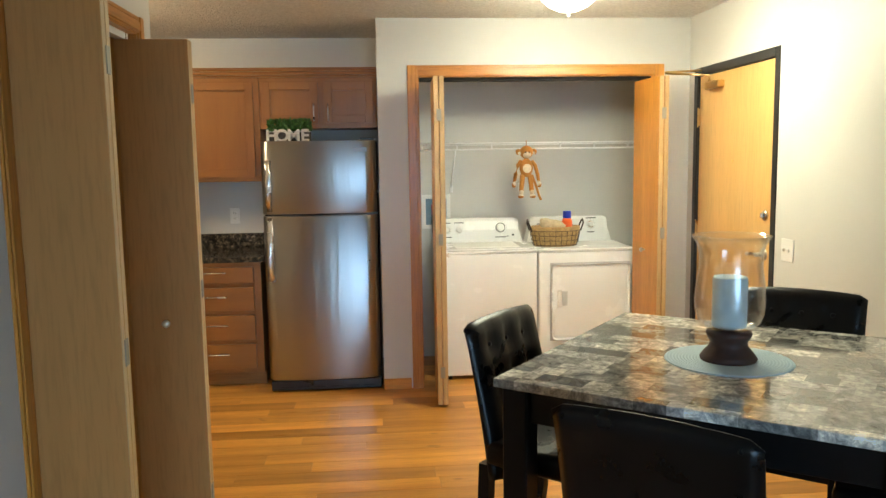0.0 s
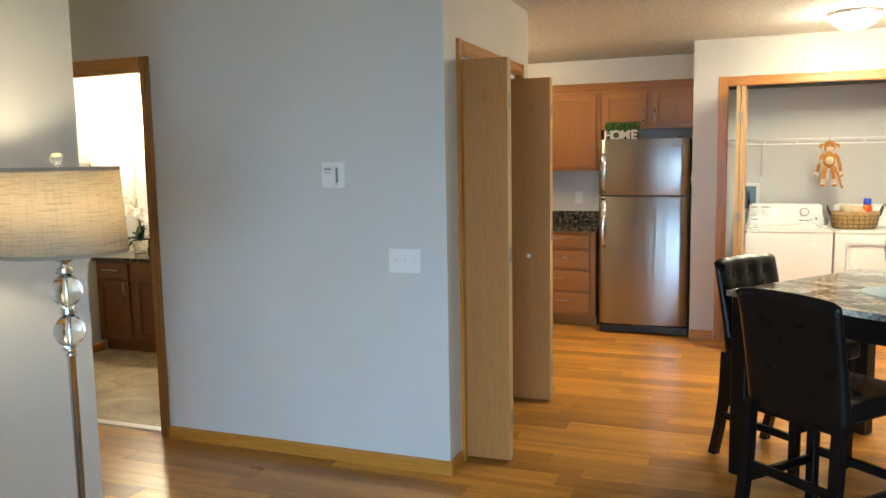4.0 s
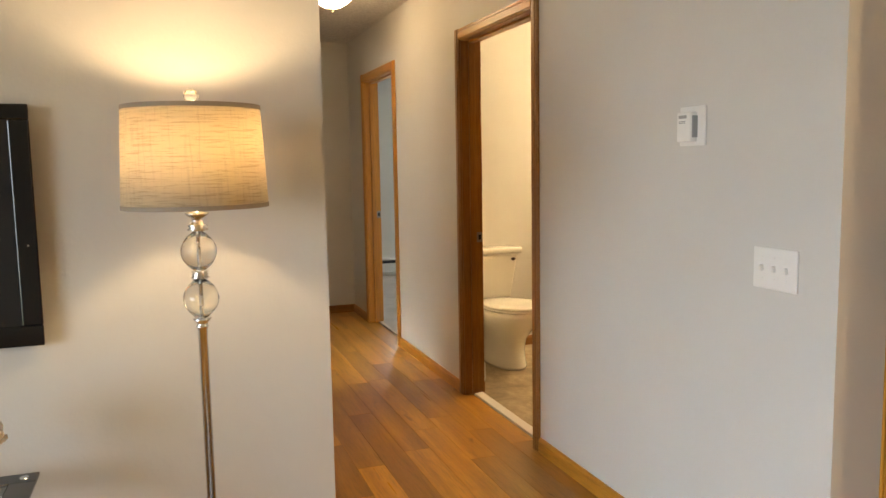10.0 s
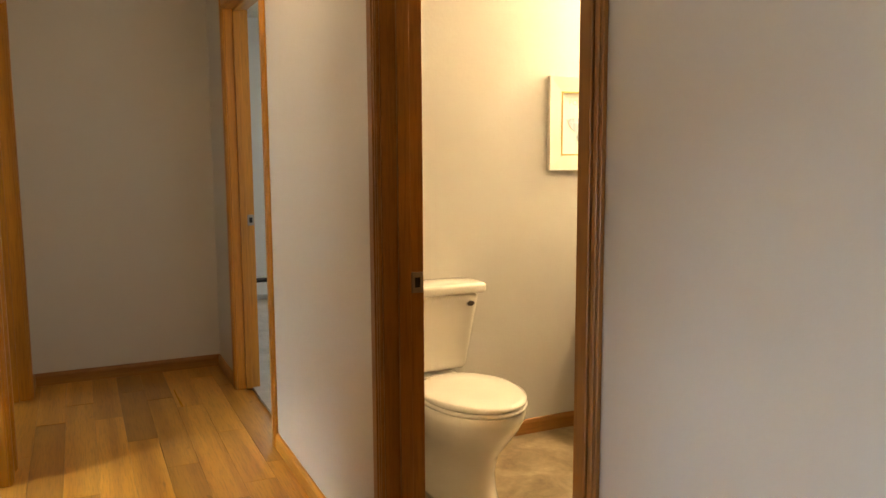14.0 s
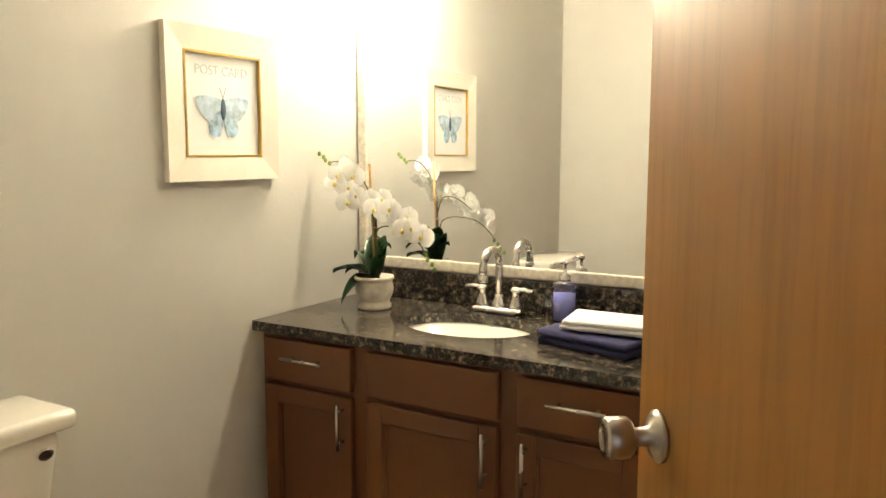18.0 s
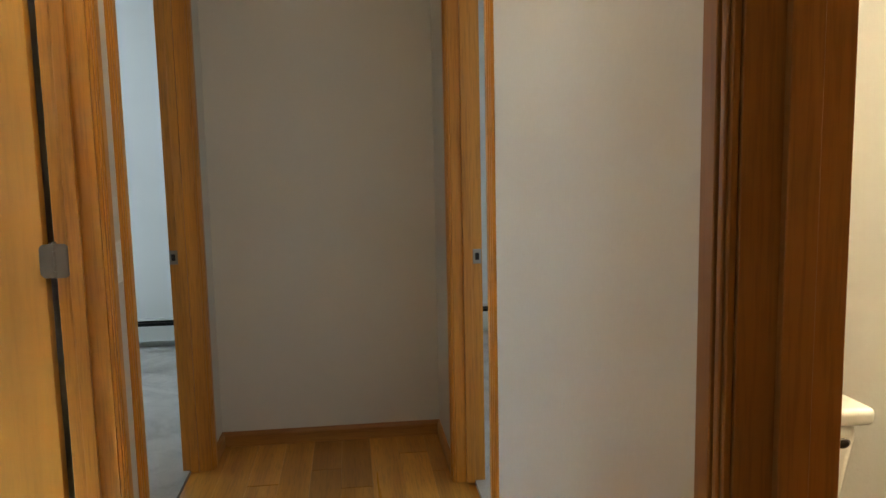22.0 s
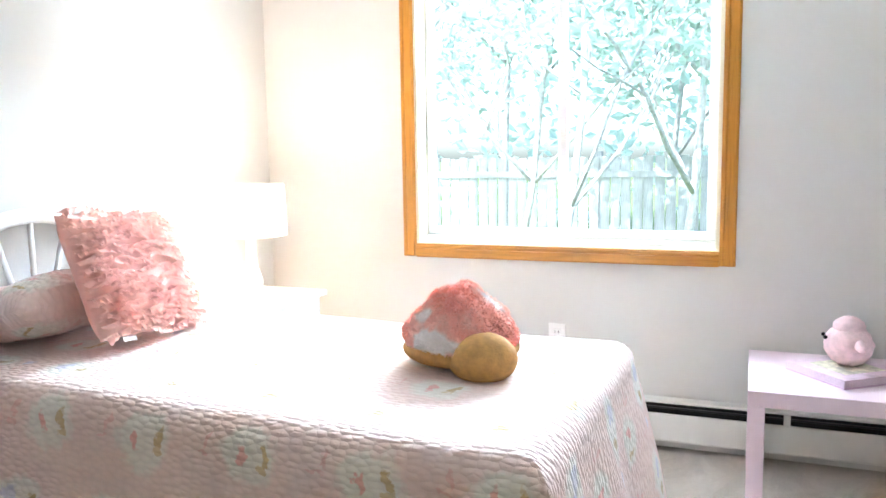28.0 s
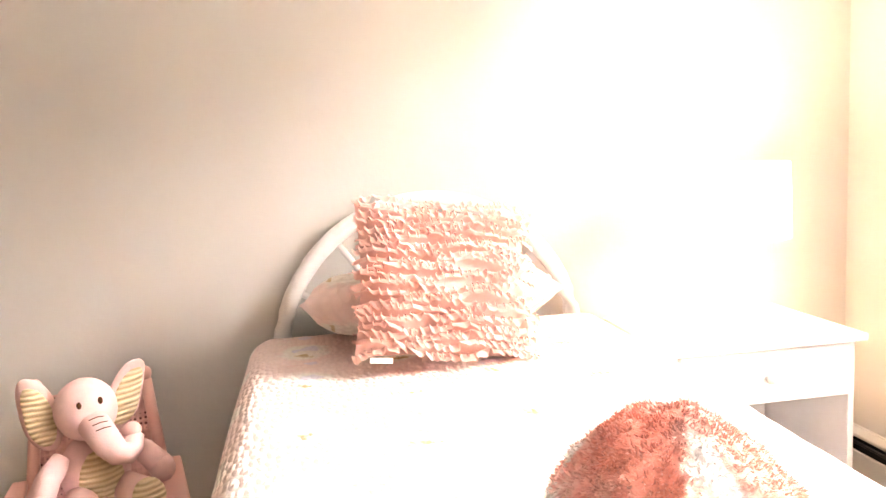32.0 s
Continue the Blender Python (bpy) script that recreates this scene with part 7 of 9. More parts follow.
for x in (-0.34, 0.0, 0.34):
    part("arm", tube([(x, -0.03, 0), (x, -0.09, 0.0), (x, -0.12, -0.01)], 0.008, 8), NICKEL, _vl)

# the orchid
_or = thing("orchid", pose(-3.865, 3.42, VZ), "white silk orchid in a pale carved ceramic pot", "plant")
POT = plain("aged_cream_ceramic", (0.62, 0.57, 0.48), 0.55, 0.0, 0.18, 35.0, 0.4, 90.0)
pot = lathe([(0.0, 0.0), (0.050, 0.0), (0.054, 0.004), (0.055, 0.014), (0.049, 0.022), (0.050, 0.028), (0.058, 0.045), (0.061, 0.065), (0.058, 0.085), (0.060, 0.092), (0.064, 0.096), (0.063, 0.104), (0.056, 0.104), (0.054, 0.092), (0.0, 0.090)], 48)
for v in pot.verts:
    if 0.04 < v.co.z < 0.086:
        a = math.atan2(v.co.y, v.co.x)
        k = 1 + 0.028 * math.sin(a * 12) * math.sin((v.co.z - 0.04) * 68)
        v.co.x *= k
        v.co.y *= k
part("pot", pot, POT, _or, "pale carved ceramic pot", True)
part("soil", lathe([(0.0, 0.088), (0.054, 0.0905), (0.0, 0.097)], 24, cap=False), plain("dark_moss", (0.04, 0.045, 0.02), 0.9, 0.0, 0.4, 80.0, 0.8), _or)
ORLEAF = plain("dark_orchid_leaf", (0.018, 0.065, 0.018), 0.3, 0.0, 0.25, 25.0)
for ang, ln, wd, rise, droop in ((190, 0.150, 0.032, 0.045, 0.03), (160, 0.115, 0.028, 0.10, 0.04), (240, 0.115, 0.044, 0.03, 0.10), (205, 0.095, 0.034, 0.05, 0.03), (88, 0.035, 0.040, 0.130, 0.0), (115, 0.055, 0.036, 0.12, 0.0), (40, 0.055, 0.032, 0.115, 0.01), (350, 0.050, 0.030, 0.075, 0.0)):
    bm = bmesh.new()
    rows = []
    d = Vector((math.cos(radians(ang)), math.sin(radians(ang)), 0))
    sd = Vector((-d.y, d.x, 0))
    for i in range(11):
        f = i / 10
        w = wd * math.sin(math.pi * min(1, 0.08 + 0.92 * f) ** 0.8) ** 0.7 if f < 1 else 0.001
        c = Vector((0, 0, 0.092)) + d * (ln * f) + Vector((0, 0, rise * math.sin(math.pi * f * 0.62) - droop * f * f))
        rows.append([bm.verts.new(c + sd * w * u + Vector((0, 0, 0.012 * abs(u)))) for u in (-1, -0.5, 0, 0.5, 1)])
    for a, c in zip(rows, rows[1:]):
        for i in range(4):
            bm.faces.new((a[i], a[i + 1], c[i + 1], c[i]))
    bmesh.ops.solidify(bm, geom=list(bm.faces), thickness=0.0015)
    part("leaf", bm, ORLEAF, _or, "", True)
STALK = plain("olive_stalk", (0.10, 0.11, 0.04), 0.5, 0.0, 0.3)
BAMBOO = plain("bamboo_stake", (0.45, 0.27, 0.10), 0.5, 0.0, 0.25, 60.0)
part("stake", tube([(0.004, 0, 0.09), (-0.004, 0.0, 0.27), (-0.014, 0.0, 0.462)], 0.0045, 10), BAMBOO, _or, "tan bamboo stake", True)
part("stake", tube([(0.012, 0.006, 0.09), (0.002, 0.004, 0.34)], 0.004, 8), plain("dark_stake", (0.05, 0.03, 0.02), 0.5), _or, "", True)
for z in (0.225, 0.26, 0.33):
    part("raffia_tie", tube([(0.003 + 0.009 * math.cos(a), 0.003 + 0.009 * math.sin(a), z) for a in [2 * math.pi * k / 12 for k in range(12)]], 0.002, 6, closed=True), BAMBOO, _or)
SPRAY = []
for path in ([(0.012, 0, 0.10), (0.012, -0.004, 0.23), (0.035, -0.012, 0.262), (0.085, -0.02, 0.268), (0.15, -0.03, 0.255), (0.20, -0.035, 0.215), (0.215, -0.036, 0.19)], [(0.01, 0, 0.10), (0.0, -0.004, 0.30), (-0.02, -0.01, 0.39), (-0.075, -0.02, 0.455), (-0.125, -0.03, 0.468), (-0.15, -0.03, 0.462)], [(0.004, 0, 0.28), (0.02, -0.01, 0.335), (0.07, -0.018, 0.335), (0.13, -0.026, 0.295)]):
    cv = [Vector(p) for p in path]
    fine = []
    for i in range(len(cv) - 1):
        p0, p1, p2, p3 = cv[max(i - 1, 0)], cv[i], cv[i + 1], cv[min(i + 2, len(cv) - 1)]
        for s in range(6):
            t = s / 6
            fine.append(0.5 * ((2 * p1) + (-p0 + p2) * t + (2 * p0 - 5 * p1 + 4 * p2 - p3) * t * t + (-p0 + 3 * p1 - 3 * p2 + p3) * t ** 3))
    fine.append(cv[-1])
    part("stalk", tube(fine, 0.003, 8, r_end=0.0015), STALK, _or, "", True)
    SPRAY.append(fine)
ORCH = cloth_shade("white_orchid_petal", (0.95, 0.95, 0.94), (0.92, 0.92, 0.91), False, 0.2)
LIP = plain("yellow_orchid_lip", (0.75, 0.6, 0.18), 0.6, 0.0, 0.2)
BUD = plain("green_bud", (0.22, 0.34, 0.06), 0.5, 0.0, 0.25)


def orchid_flower(c, face, s, seed):
    rnd = random.Random(seed)
    q = Vector(face).to_track_quat("Z", "Y").to_matrix() @ Euler((rnd.uniform(-0.3, 0.3), rnd.uniform(-0.3, 0.3), rnd.uniform(-0.4, 0.4))).to_matrix()
    bm = bmesh.new()
    for ang, ln, wd, z in ((90, 1.0, 0.42, 0), (210, 0.95, 0.38, 0), (330, 0.95, 0.38, 0), (15, 1.0, 0.72, 0.08), (165, 1.0, 0.72, 0.08)):
        rows = []
        for i in range(6):
            f = i / 5
            w = wd * math.sin(math.pi * (0.08 + 0.84 * f)) ** 0.7
            rows.append([bm.verts.new(Vector(c) + s * (q @ Vector((math.cos(radians(ang)) * ln * f - math.sin(radians(ang)) * w * u, math.sin(radians(ang)) * ln * f + math.cos(radians(ang)) * w * u, z + 0.16 * math.sin(f * 2.6) - 0.10 * u * u)))) for u in (-1, -0.4, 0.4, 1)])
        for a, d in zip(rows, rows[1:]):
            for i in range(3):
                bm.faces.new((a[i], a[i + 1], d[i + 1], d[i]))
    fl = part("flower", bm, ORCH, _or, "", True)
    part("lip", blob(*(Vector(c) + s * (q @ Vector((0, -0.12, 0.2)))), s * 0.16, s * 0.16, s * 0.2, 8), LIP, fl, "", True)


BLOOMS = ((0.02, 0.350), (0.045, 0.322), (0.062, 0.352), (0.080, 0.305), (0.105, 0.325), (0.120, 0.285), (0.148, 0.302), (0.150, 0.262), (0.178, 0.270), (0.196, 0.242),
          (-0.030, 0.362), (-0.055, 0.340), (-0.072, 0.385), (-0.048, 0.425), (-0.095, 0.425), (-0.118, 0.395), (-0.080, 0.455))
for i, (x, z) in enumerate(BLOOMS):
    orchid_flower((x, -0.045 - 0.016 * math.sin(i * 1.9), z), (0.40 + 0.35 * math.sin(i * 2.3), -1, 0.15 + 0.25 * math.cos(i * 1.7)), 0.036 + 0.004 * math.sin(i * 3), 70 + i)
for fine, k in ((SPRAY[0], 1), (SPRAY[1], -1)):
    for j in range(4):
        p = fine[-1] + Vector((0.012 * j * k, -0.006 * (j % 2), -0.014 * j if k > 0 else 0.010 * j))
        part("bud", blob(p.x, p.y, p.z, 0.0065, 0.0065, 0.008, 10), BUD, _or, "", True)

# ---- pink bedroom ----
BX0, BX1, BY0, BY1, BZ = -3.70, -1.98, -2.26, -1.29, 0.675


def quilt_mat():
    """Pink quilt: puckered stitching and rows of cream medallions with gold, rose and lavender figures."""
    m, nt, bsdf = mat_base("pink_medallion_quilt", (0.75, 0.6, 0.56), 0.9)
    tc = nt.nodes.new("ShaderNodeTexCoord")
    v = tc.outputs["UV"]
    wob = node(nt, "ShaderNodeTexNoise", Scale=14.0, Detail=3.0)
    nt.links.new(v, wob.inputs["Vector"])

    def vec(op, a, b):
        n = nt.nodes.new("ShaderNodeVectorMath")
        n.operation = op
        for sock, x in ((n.inputs[0], a), (n.inputs[1], b)):
            if isinstance(x, tuple):
                sock.default_value = x
            else:
                nt.links.new(x, sock)
        return n.outputs[1 if op in ("LENGTH", "DISTANCE") else 0]

    wob2 = node(nt, "ShaderNodeTexNoise", Scale=55.0, Detail=4.0)
    nt.links.new(v, wob2.inputs["Vector"])
    wv = vec("ADD", v, vec("MULTIPLY", vec("SUBTRACT", wob.outputs["Color"], (0.5, 0.5, 0.5)), (0.060, 0.060, 0.0)))
    wv = vec("ADD", wv, vec("MULTIPLY", vec("SUBTRACT", wob2.outputs["Color"], (0.5, 0.5, 0.5)), (0.035, 0.035, 0.0)))
    cell = vec("SUBTRACT", vec("MULTIPLY", vec("FRACTION", vec("DIVIDE", wv, (0.27, 0.40, 1.0)), (0, 0, 0)), (0.27, 0.40, 0.0)), (0.0, 0.0, 0.0))
    c = ramp(nt, noise_tex(nt, v, 5.0, 3.0), [(0.35, (0.82, 0.63, 0.58)), (0.65, (0.85, 0.68, 0.63))])
    figures = (
        (0.085, 0.10, 0.080, 0.072, (0.80, 0.76, 0.69)), (0.045, 0.105, 0.011, 0.028, (0.60, 0.46, 0.26)), (0.050, 0.080, 0.016, 0.008, (0.66, 0.54, 0.34)),
        (0.106, 0.10, 0.012, 0.024, (0.80, 0.46, 0.42)), (0.188, 0.125, 0.007, 0.026, (0.80, 0.52, 0.48)), (0.20, 0.095, 0.020, 0.005, (0.80, 0.52, 0.48)),
        (0.185, 0.30, 0.088, 0.066, (0.82, 0.79, 0.73)), (0.142, 0.305, 0.019, 0.019, (0.56, 0.43, 0.24)), (0.152, 0.288, 0.010, 0.008, (0.66, 0.56, 0.40)),
        (0.215, 0.31, 0.024, 0.030, (0.70, 0.69, 0.76)), (0.195, 0.285, 0.014, 0.012, (0.66, 0.66, 0.76)), (0.065, 0.305, 0.018, 0.018, (0.74, 0.67, 0.74)), (0.05, 0.26, 0.005, 0.030, (0.82, 0.58, 0.54)),
    )
    for x, y, rx, ry, col in figures:
        d = vec("LENGTH", vec("DIVIDE", vec("SUBTRACT", cell, (x, y, 0.0)), (rx, ry, 1.0)), (0, 0, 0))
        c = mix(nt, ramp(nt, d, [(0.70, (1, 1, 1)), (1.05, (0, 0, 0))]), c, col)
    st = node(nt, "ShaderNodeTexVoronoi", Scale=52.0, Randomness=0.8)
    st.voronoi_dimensions = "2D"
    nt.links.new(vec("MULTIPLY", v, (0.75, 1.35, 1.0)), st.inputs["Vector"])
    pk = ramp(nt, st.outputs["Distance"], [(0.25, (1.01,) * 3), (0.65, (0.96,) * 3)])
    nt.links.new(mix(nt, 1.0, c, pk, "MULTIPLY"), bsdf.inputs["Base Color"])
    inv = ramp(nt, st.outputs["Distance"], [(0.0, (1, 1, 1)), (0.7, (0, 0, 0))])
    bump(nt, bsdf, inv, 0.5, 0.007)
    bsdf.inputs["Sheen Weight"].default_value = 0.2
    return m


QUILT = quilt_mat()
_bd2 = thing("bed", pose(0, 0, 0), "twin bed with a white arched headboard and made up", "bed")
WHITETUBE = plain("white_powder_coat", (0.80, 0.79, 0.78), 0.3, 0.0, 0.03)
part("mattress", box(BX0 + 0.03, BY0 + 0.03, 0.42, BX1, BY1 - 0.03, BZ - 0.05, 0.05, 4), plain("white_ticking", (0.75, 0.74, 0.72), 0.9), _bd2, "", True)
part("box_spring", box(BX0 + 0.04, BY0 + 0.04, 0.22, BX1, BY1 - 0.04, 0.418, 0.02, 2), plain("grey_ticking", (0.5, 0.5, 0.5), 0.9), _bd2)
part("bed_frame", box(BX0 + 0.06, BY0 + 0.06, 0.185, BX1, BY1 - 0.06, 0.219, 0.004, 1), BLACKMETAL, _bd2)
for x in (BX0 + 0.15, BX1 - 0.1):
    for y in (BY0 + 0.1, BY1 - 0.1):
        part("leg", lathe([(0.02, 0.006), (0.02, 0.19)], 12, m=pose(x, y, 0)), BLACKMETAL, _bd2)
# headboard: an arch of white tube with a fan of spokes
HC, HW, HZ = -1.77, 0.435, 0.58
arch = [(-1.925, HC + HW * math.cos(a), HZ + 0.445 * math.sin(a)) for a in [math.pi * k / 28 for k in range(29)]]
hb = part("headboard", tube([(-1.925, HC + HW, 0.006), (-1.925, HC + HW, 0.3)] + arch + [(-1.925, HC - HW, 0.3), (-1.925, HC - HW, 0.006)], 0.025, 14), WHITETUBE, _bd2, "white tubular arched headboard", True)
part("rail", tube([(-1.925, HC + HW, HZ - 0.02), (-1.925, HC - HW, HZ - 0.02)], 0.015, 10), WHITETUBE, hb, "", True)
inner = [(-1.925, HC + 0.17 * math.cos(a), HZ - 0.02 + 0.17 * math.sin(a)) for a in [math.pi * k / 14 for k in range(15)]]
part("inner_arch", tube(inner, 0.012, 10), WHITETUBE, hb, "", True)
for deg in (28, 52, 72, 90, 108, 128, 152):
    a = radians(deg)
    part("spoke", tube([(-1.925, HC + 0.17 * math.cos(a), HZ - 0.02 + 0.17 * math.sin(a)), (-1.925, HC + HW * math.cos(a), HZ + 0.445 * math.sin(a))], 0.009, 8), WHITETUBE, hb, "", True)


def quilt():
    """The quilt over the bed: flat on top, rounded over the edges, hanging with soft folds on three sides."""
    bm = bmesh.new()
    uvl = bm.loops.layers.uv.new("UVMap")
    r, drop = 0.075, 0.50
    side = BY1 + 0.03
    W_ = side - BY0
    n_side, n_arc, n_top = 14, 7, 34

    def side_profile():
        """(offset outwards from the edge line, height, arc length) from the hem up to the top edge."""
        out = []
        for i in range(n_side):
            f = i / n_side
            out.append((0.03 * (1 - f) + 0.012, BZ - r - drop * (1 - f), drop * f))
        for i in range(n_arc + 1):
            a = math.pi / 2 * i / n_arc
            out.append((0.012 - r + r * math.cos(a), BZ - r + r * math.sin(a), drop + r * a))
        return out

    sp = side_profile()
    L = sp[-1][2]
    ys = [(side + o, z, s) for o, z, s in sp]                   # near side
    ytop = [(side - r + 0.012 - (W_ - 2 * r + 0.024) * k / n_top, BZ, L + (W_ - 2 * r) * k / n_top) for k in range(1, n_top)]
    yfar = [(BY0 - o, z, 2 * L + (W_ - 2 * r) - s) for o, z, s in sp[::-1]]
    cross = ys + ytop + yfar
    nx = 70
    length = BX1 - 0.02 - BX0
    xs = []
    for o, z, s in sp:
        xs.append((BX0 - o, z, s))
    for k in range(1, nx):
        xs.append((BX0 + r - 0.012 + (length - r) * k / (nx - 1), BZ, L + (length - r) * k / (nx - 1)))
    grid = []
    for x, zx, sx in xs:
        row = []
        for y, zy, sy in cross:
            z = min(zx, zy)
            px, py = x, y
            hang_x, hang_y = BZ - r - zx, BZ - r - zy
            if hang_x > 0 and hang_y > 0:
                # the corner: round it off and let it fall to a point
                cx, cy = BX0 + r, (side - r if y > (BY0 + side) / 2 else BY0 + r)
                d = Vector((x - cx, y - cy))
                k = 0.10 / max(d.length, 1e-4)
                px, py = cx + d.x * (0.8 + 0.3 * k), cy + d.y * (0.8 + 0.3 * k)
                z = min(zx, zy) - 0.10 * min(hang_x, hang_y)
            p = Vector((px, py, z))
            hang = max(0.0, hang_x, hang_y)
            if hang > 0:
                t = px if hang_y > hang_x else py
                w = math.sin(t * 13.0 + 1.3 * math.sin(t * 4.0)) * 0.018 * min(1, hang / 0.3)
                if hang_y >= hang_x:
                    p.y += w * (1 if y > (BY0 + side) / 2 else -1)
                else:
                    p.x -= w + 0.14 * hang
                p.z = max(p.z, 0.03)
            p.z += 0.004 * noise.noise(Vector((px * 3, py * 3, 0))) + 0.0022 * noise.noise(Vector((px * 40, py * 40, z * 40)))
            p.z -= 0.022 * max(0.0, min(1.0, (-2.55 - px) / 0.8))
            row.append((bm.verts.new(p), (sx, sy)))
        grid.append(row)
    for a, c in zip(grid, grid[1:]):
        for i in range(len(a) - 1):
            q = (a[i], a[i + 1], c[i + 1], c[i])
            f = bm.faces.new([e[0] for e in q])
            f.smooth = True
            for lp, e in zip(f.loops, q):
                lp[uvl].uv = e[1]
    bmesh.ops.recalc_face_normals(bm, faces=bm.faces)
    up = sum((f.normal.z for f in bm.faces))
    if up < 0:
        bmesh.ops.reverse_faces(bm, faces=bm.faces)
    bmesh.ops.solidify(bm, geom=list(bm.faces), thickness=0.008)
    return bm


_qu = thing("quilt", pose(0, 0, 0), "pale pink and cream quilt spread over the bed", "quilt")
_qb = quilt()
# the hem follows the quilt's lowest run of stitches
_hem = sorted((v.co.copy() for v in _qb.verts if abs(v.co.y - BY1 - 0.03) < 0.09 and v.co.z < 0.16 and v.co.x > BX0 + 0.05), key=lambda p: p.x)
part("cover", _qb, QUILT, _qu, "", True)
if len(_hem) > 4:
    part("hem_binding", tube([p for p in _hem[::4]], 0.006, 6), plain("pink_binding", (0.78, 0.50, 0.48), 0.9), _qu, "pink bound hem", True)


def cushion(w, h, d, nx=24, nz=24, crumple=0.006, seed=1):
    """A stuffed square cushion in the local xz plane, with drawn-in corners and an uneven surface."""
    bm = bmesh.new()
    uvl = bm.loops.layers.uv.new("UVMap")
    sides = []
    for s in (-1, 1):
        rows = []
        for k in range(nz + 1):
            row = []
            for i in range(nx + 1):
                u, v = -1 + 2 * i / nx, -1 + 2 * k / nz
                pull = 1 - 0.07 * (1 - v * v) * abs(u) ** 3
                pullv = 1 - 0.07 * (1 - u * u) * abs(v) ** 3
                t = ((1 - u ** 4) * (1 - v ** 4)) ** 0.55
                p = Vector((u * w / 2 * pull, s * (d / 2 * t), v * h / 2 * pullv))
                p.y += s * crumple * t * noise.noise(Vector((u * 3, v * 3, s * 5 + seed)))
                row.append((bm.verts.new(p), (u * w / 2 + seed, v * h / 2)))
            rows.append(row)
        sides.append(rows)
    for s, rows in zip((-1, 1), sides):
        for k in range(nz):
            for i in range(nx):
                q = [rows[k][i], rows[k][i + 1], rows[k + 1][i + 1], rows[k + 1][i]]
                f = bm.faces.new([e[0] for e in (q if s < 0 else q[::-1])])
                for lp, e in zip(f.loops, q if s < 0 else q[::-1]):
                    lp[uvl].uv = e[1]
    bmesh.ops.remove_doubles(bm, verts=bm.verts, dist=1e-4)
    return bm


single("pillow", cushion(0.66, 0.36, 0.17, crumple=0.02, seed=3), QUILT, "pillow in a pale pink quilted sham against the headboard", "pillow", smooth=True, m=pose(-2.115, -1.73, 0.775, 78, 0, 270))

# the ruffled cushion
RUFF = bpy.data.materials.new("coral_pink_ruffle")
RUFF.use_nodes = True
_nt = RUFF.node_tree
_bs = _nt.nodes["Principled BSDF"]
_nz = noise_tex(_nt, coords(_nt), 9.0, 4.0, 0.6)
_nt.links.new(ramp(_nt, _nz, [(0.3, (0.96, 0.57, 0.51)), (0.7, (0.98, 0.76, 0.71))]), _bs.inputs["Base Color"])
_bs.inputs["Roughness"].default_value = 0.85
_tl = _nt.nodes.new("ShaderNodeBsdfTranslucent")
_tl.inputs["Color"].default_value = (0.92, 0.56, 0.46, 1)
_mx = _nt.nodes.new("ShaderNodeMixShader")
_mx.inputs[0].default_value = 0.30
_nt.links.new(_bs.outputs[0], _mx.inputs[1])
_nt.links.new(_tl.outputs[0], _mx.inputs[2])
_nt.links.new(_mx.outputs[0], _nt.nodes["Material Output"].inputs[0])
PM = pose(-2.345, -1.742, 0.855, -26, 7, 274)
_ru = thing("ruffled_cushion", PM, "coral pink cushion covered in rows of ruffles", "cushion")
part("cover", cushion(0.425, 0.37, 0.13, seed=2), RUFF, _ru, "", True)
_r = random.Random(9)
for k in range(20):
    z0 = 0.186 - k * 0.0190
    bm = bmesh.new()
    n = 360
    rows = [[] for _ in range(6)]
    ph = [_r.uniform(0, 6.28) for _ in range(6)]
    hw = 0.5 * 0.428 * (1 + _r.uniform(-0.02, 0.025))
    for i in range(n + 1):
        u = -1 + 2 * i / n
        t = max(0.02, ((1 - min(1, abs(u)) ** 4) * (1 - min(0.98, abs(z0 / 0.215)) ** 4))) ** 0.55
        y = -0.062 * t - 0.002
        w = u * 66 + ph[0] + 3.4 * math.sin(u * 7 + ph[1]) + 1.6 * math.sin(u * 17 + ph[5])
        fold = 0.8 * math.sin(w) + 0.30 * math.sin(2.1 * w + ph[2]) + 0.5 * noise.noise(Vector((u * 24, k * 3.1, 0.5)))
        deep = 0.75 + 0.45 * noise.noise(Vector((u * 6, k * 1.7, 3.5)))
        sag = 0.006 * math.sin(u * 5 + ph[3]) + 0.010 * noise.noise(Vector((u * 4, k * 2.3, 7.5)))
        for j in range(6):
            f = j / 5
            rows[j].append(bm.verts.new((u * hw + 0.0075 * f * math.cos(w + 0.6), y + 0.004 - 0.031 * deep * math.sin(1.45 * f) - 0.004 * f * fold, z0 + sag + 0.0095 * f ** 1.2 * fold - 0.011 * f * f)))
    for a, c in zip(rows, rows[1:]):
        for i in range(n):
            bm.faces.new((a[i], a[i + 1], c[i + 1], c[i]))
    part("ruffle", bm, RUFF, _ru, "", True)
part("care_tag", box(-0.185, -0.050, -0.206, -0.135, -0.048, -0.194), WHITEPLASTIC, _ru, "small white care tag")


def tinted_mesh(name, pieces, label, category, m, mats):
    """One plush body from several rounded pieces, each with its own cloth."""
    bm = bmesh.new()
    for build, idx in pieces:
        before = len(bm.faces)
        build(bm)
        bm.faces.ensure_lookup_table()
        for f in bm.faces[before:]:
            f.material_index = idx
            f.smooth = True
    ob = link_bm(name, bm, None)
    for mm in mats:
        ob.data.materials.append(mm)
    ob.matrix_world = m
    return tagged(ob, label, category)


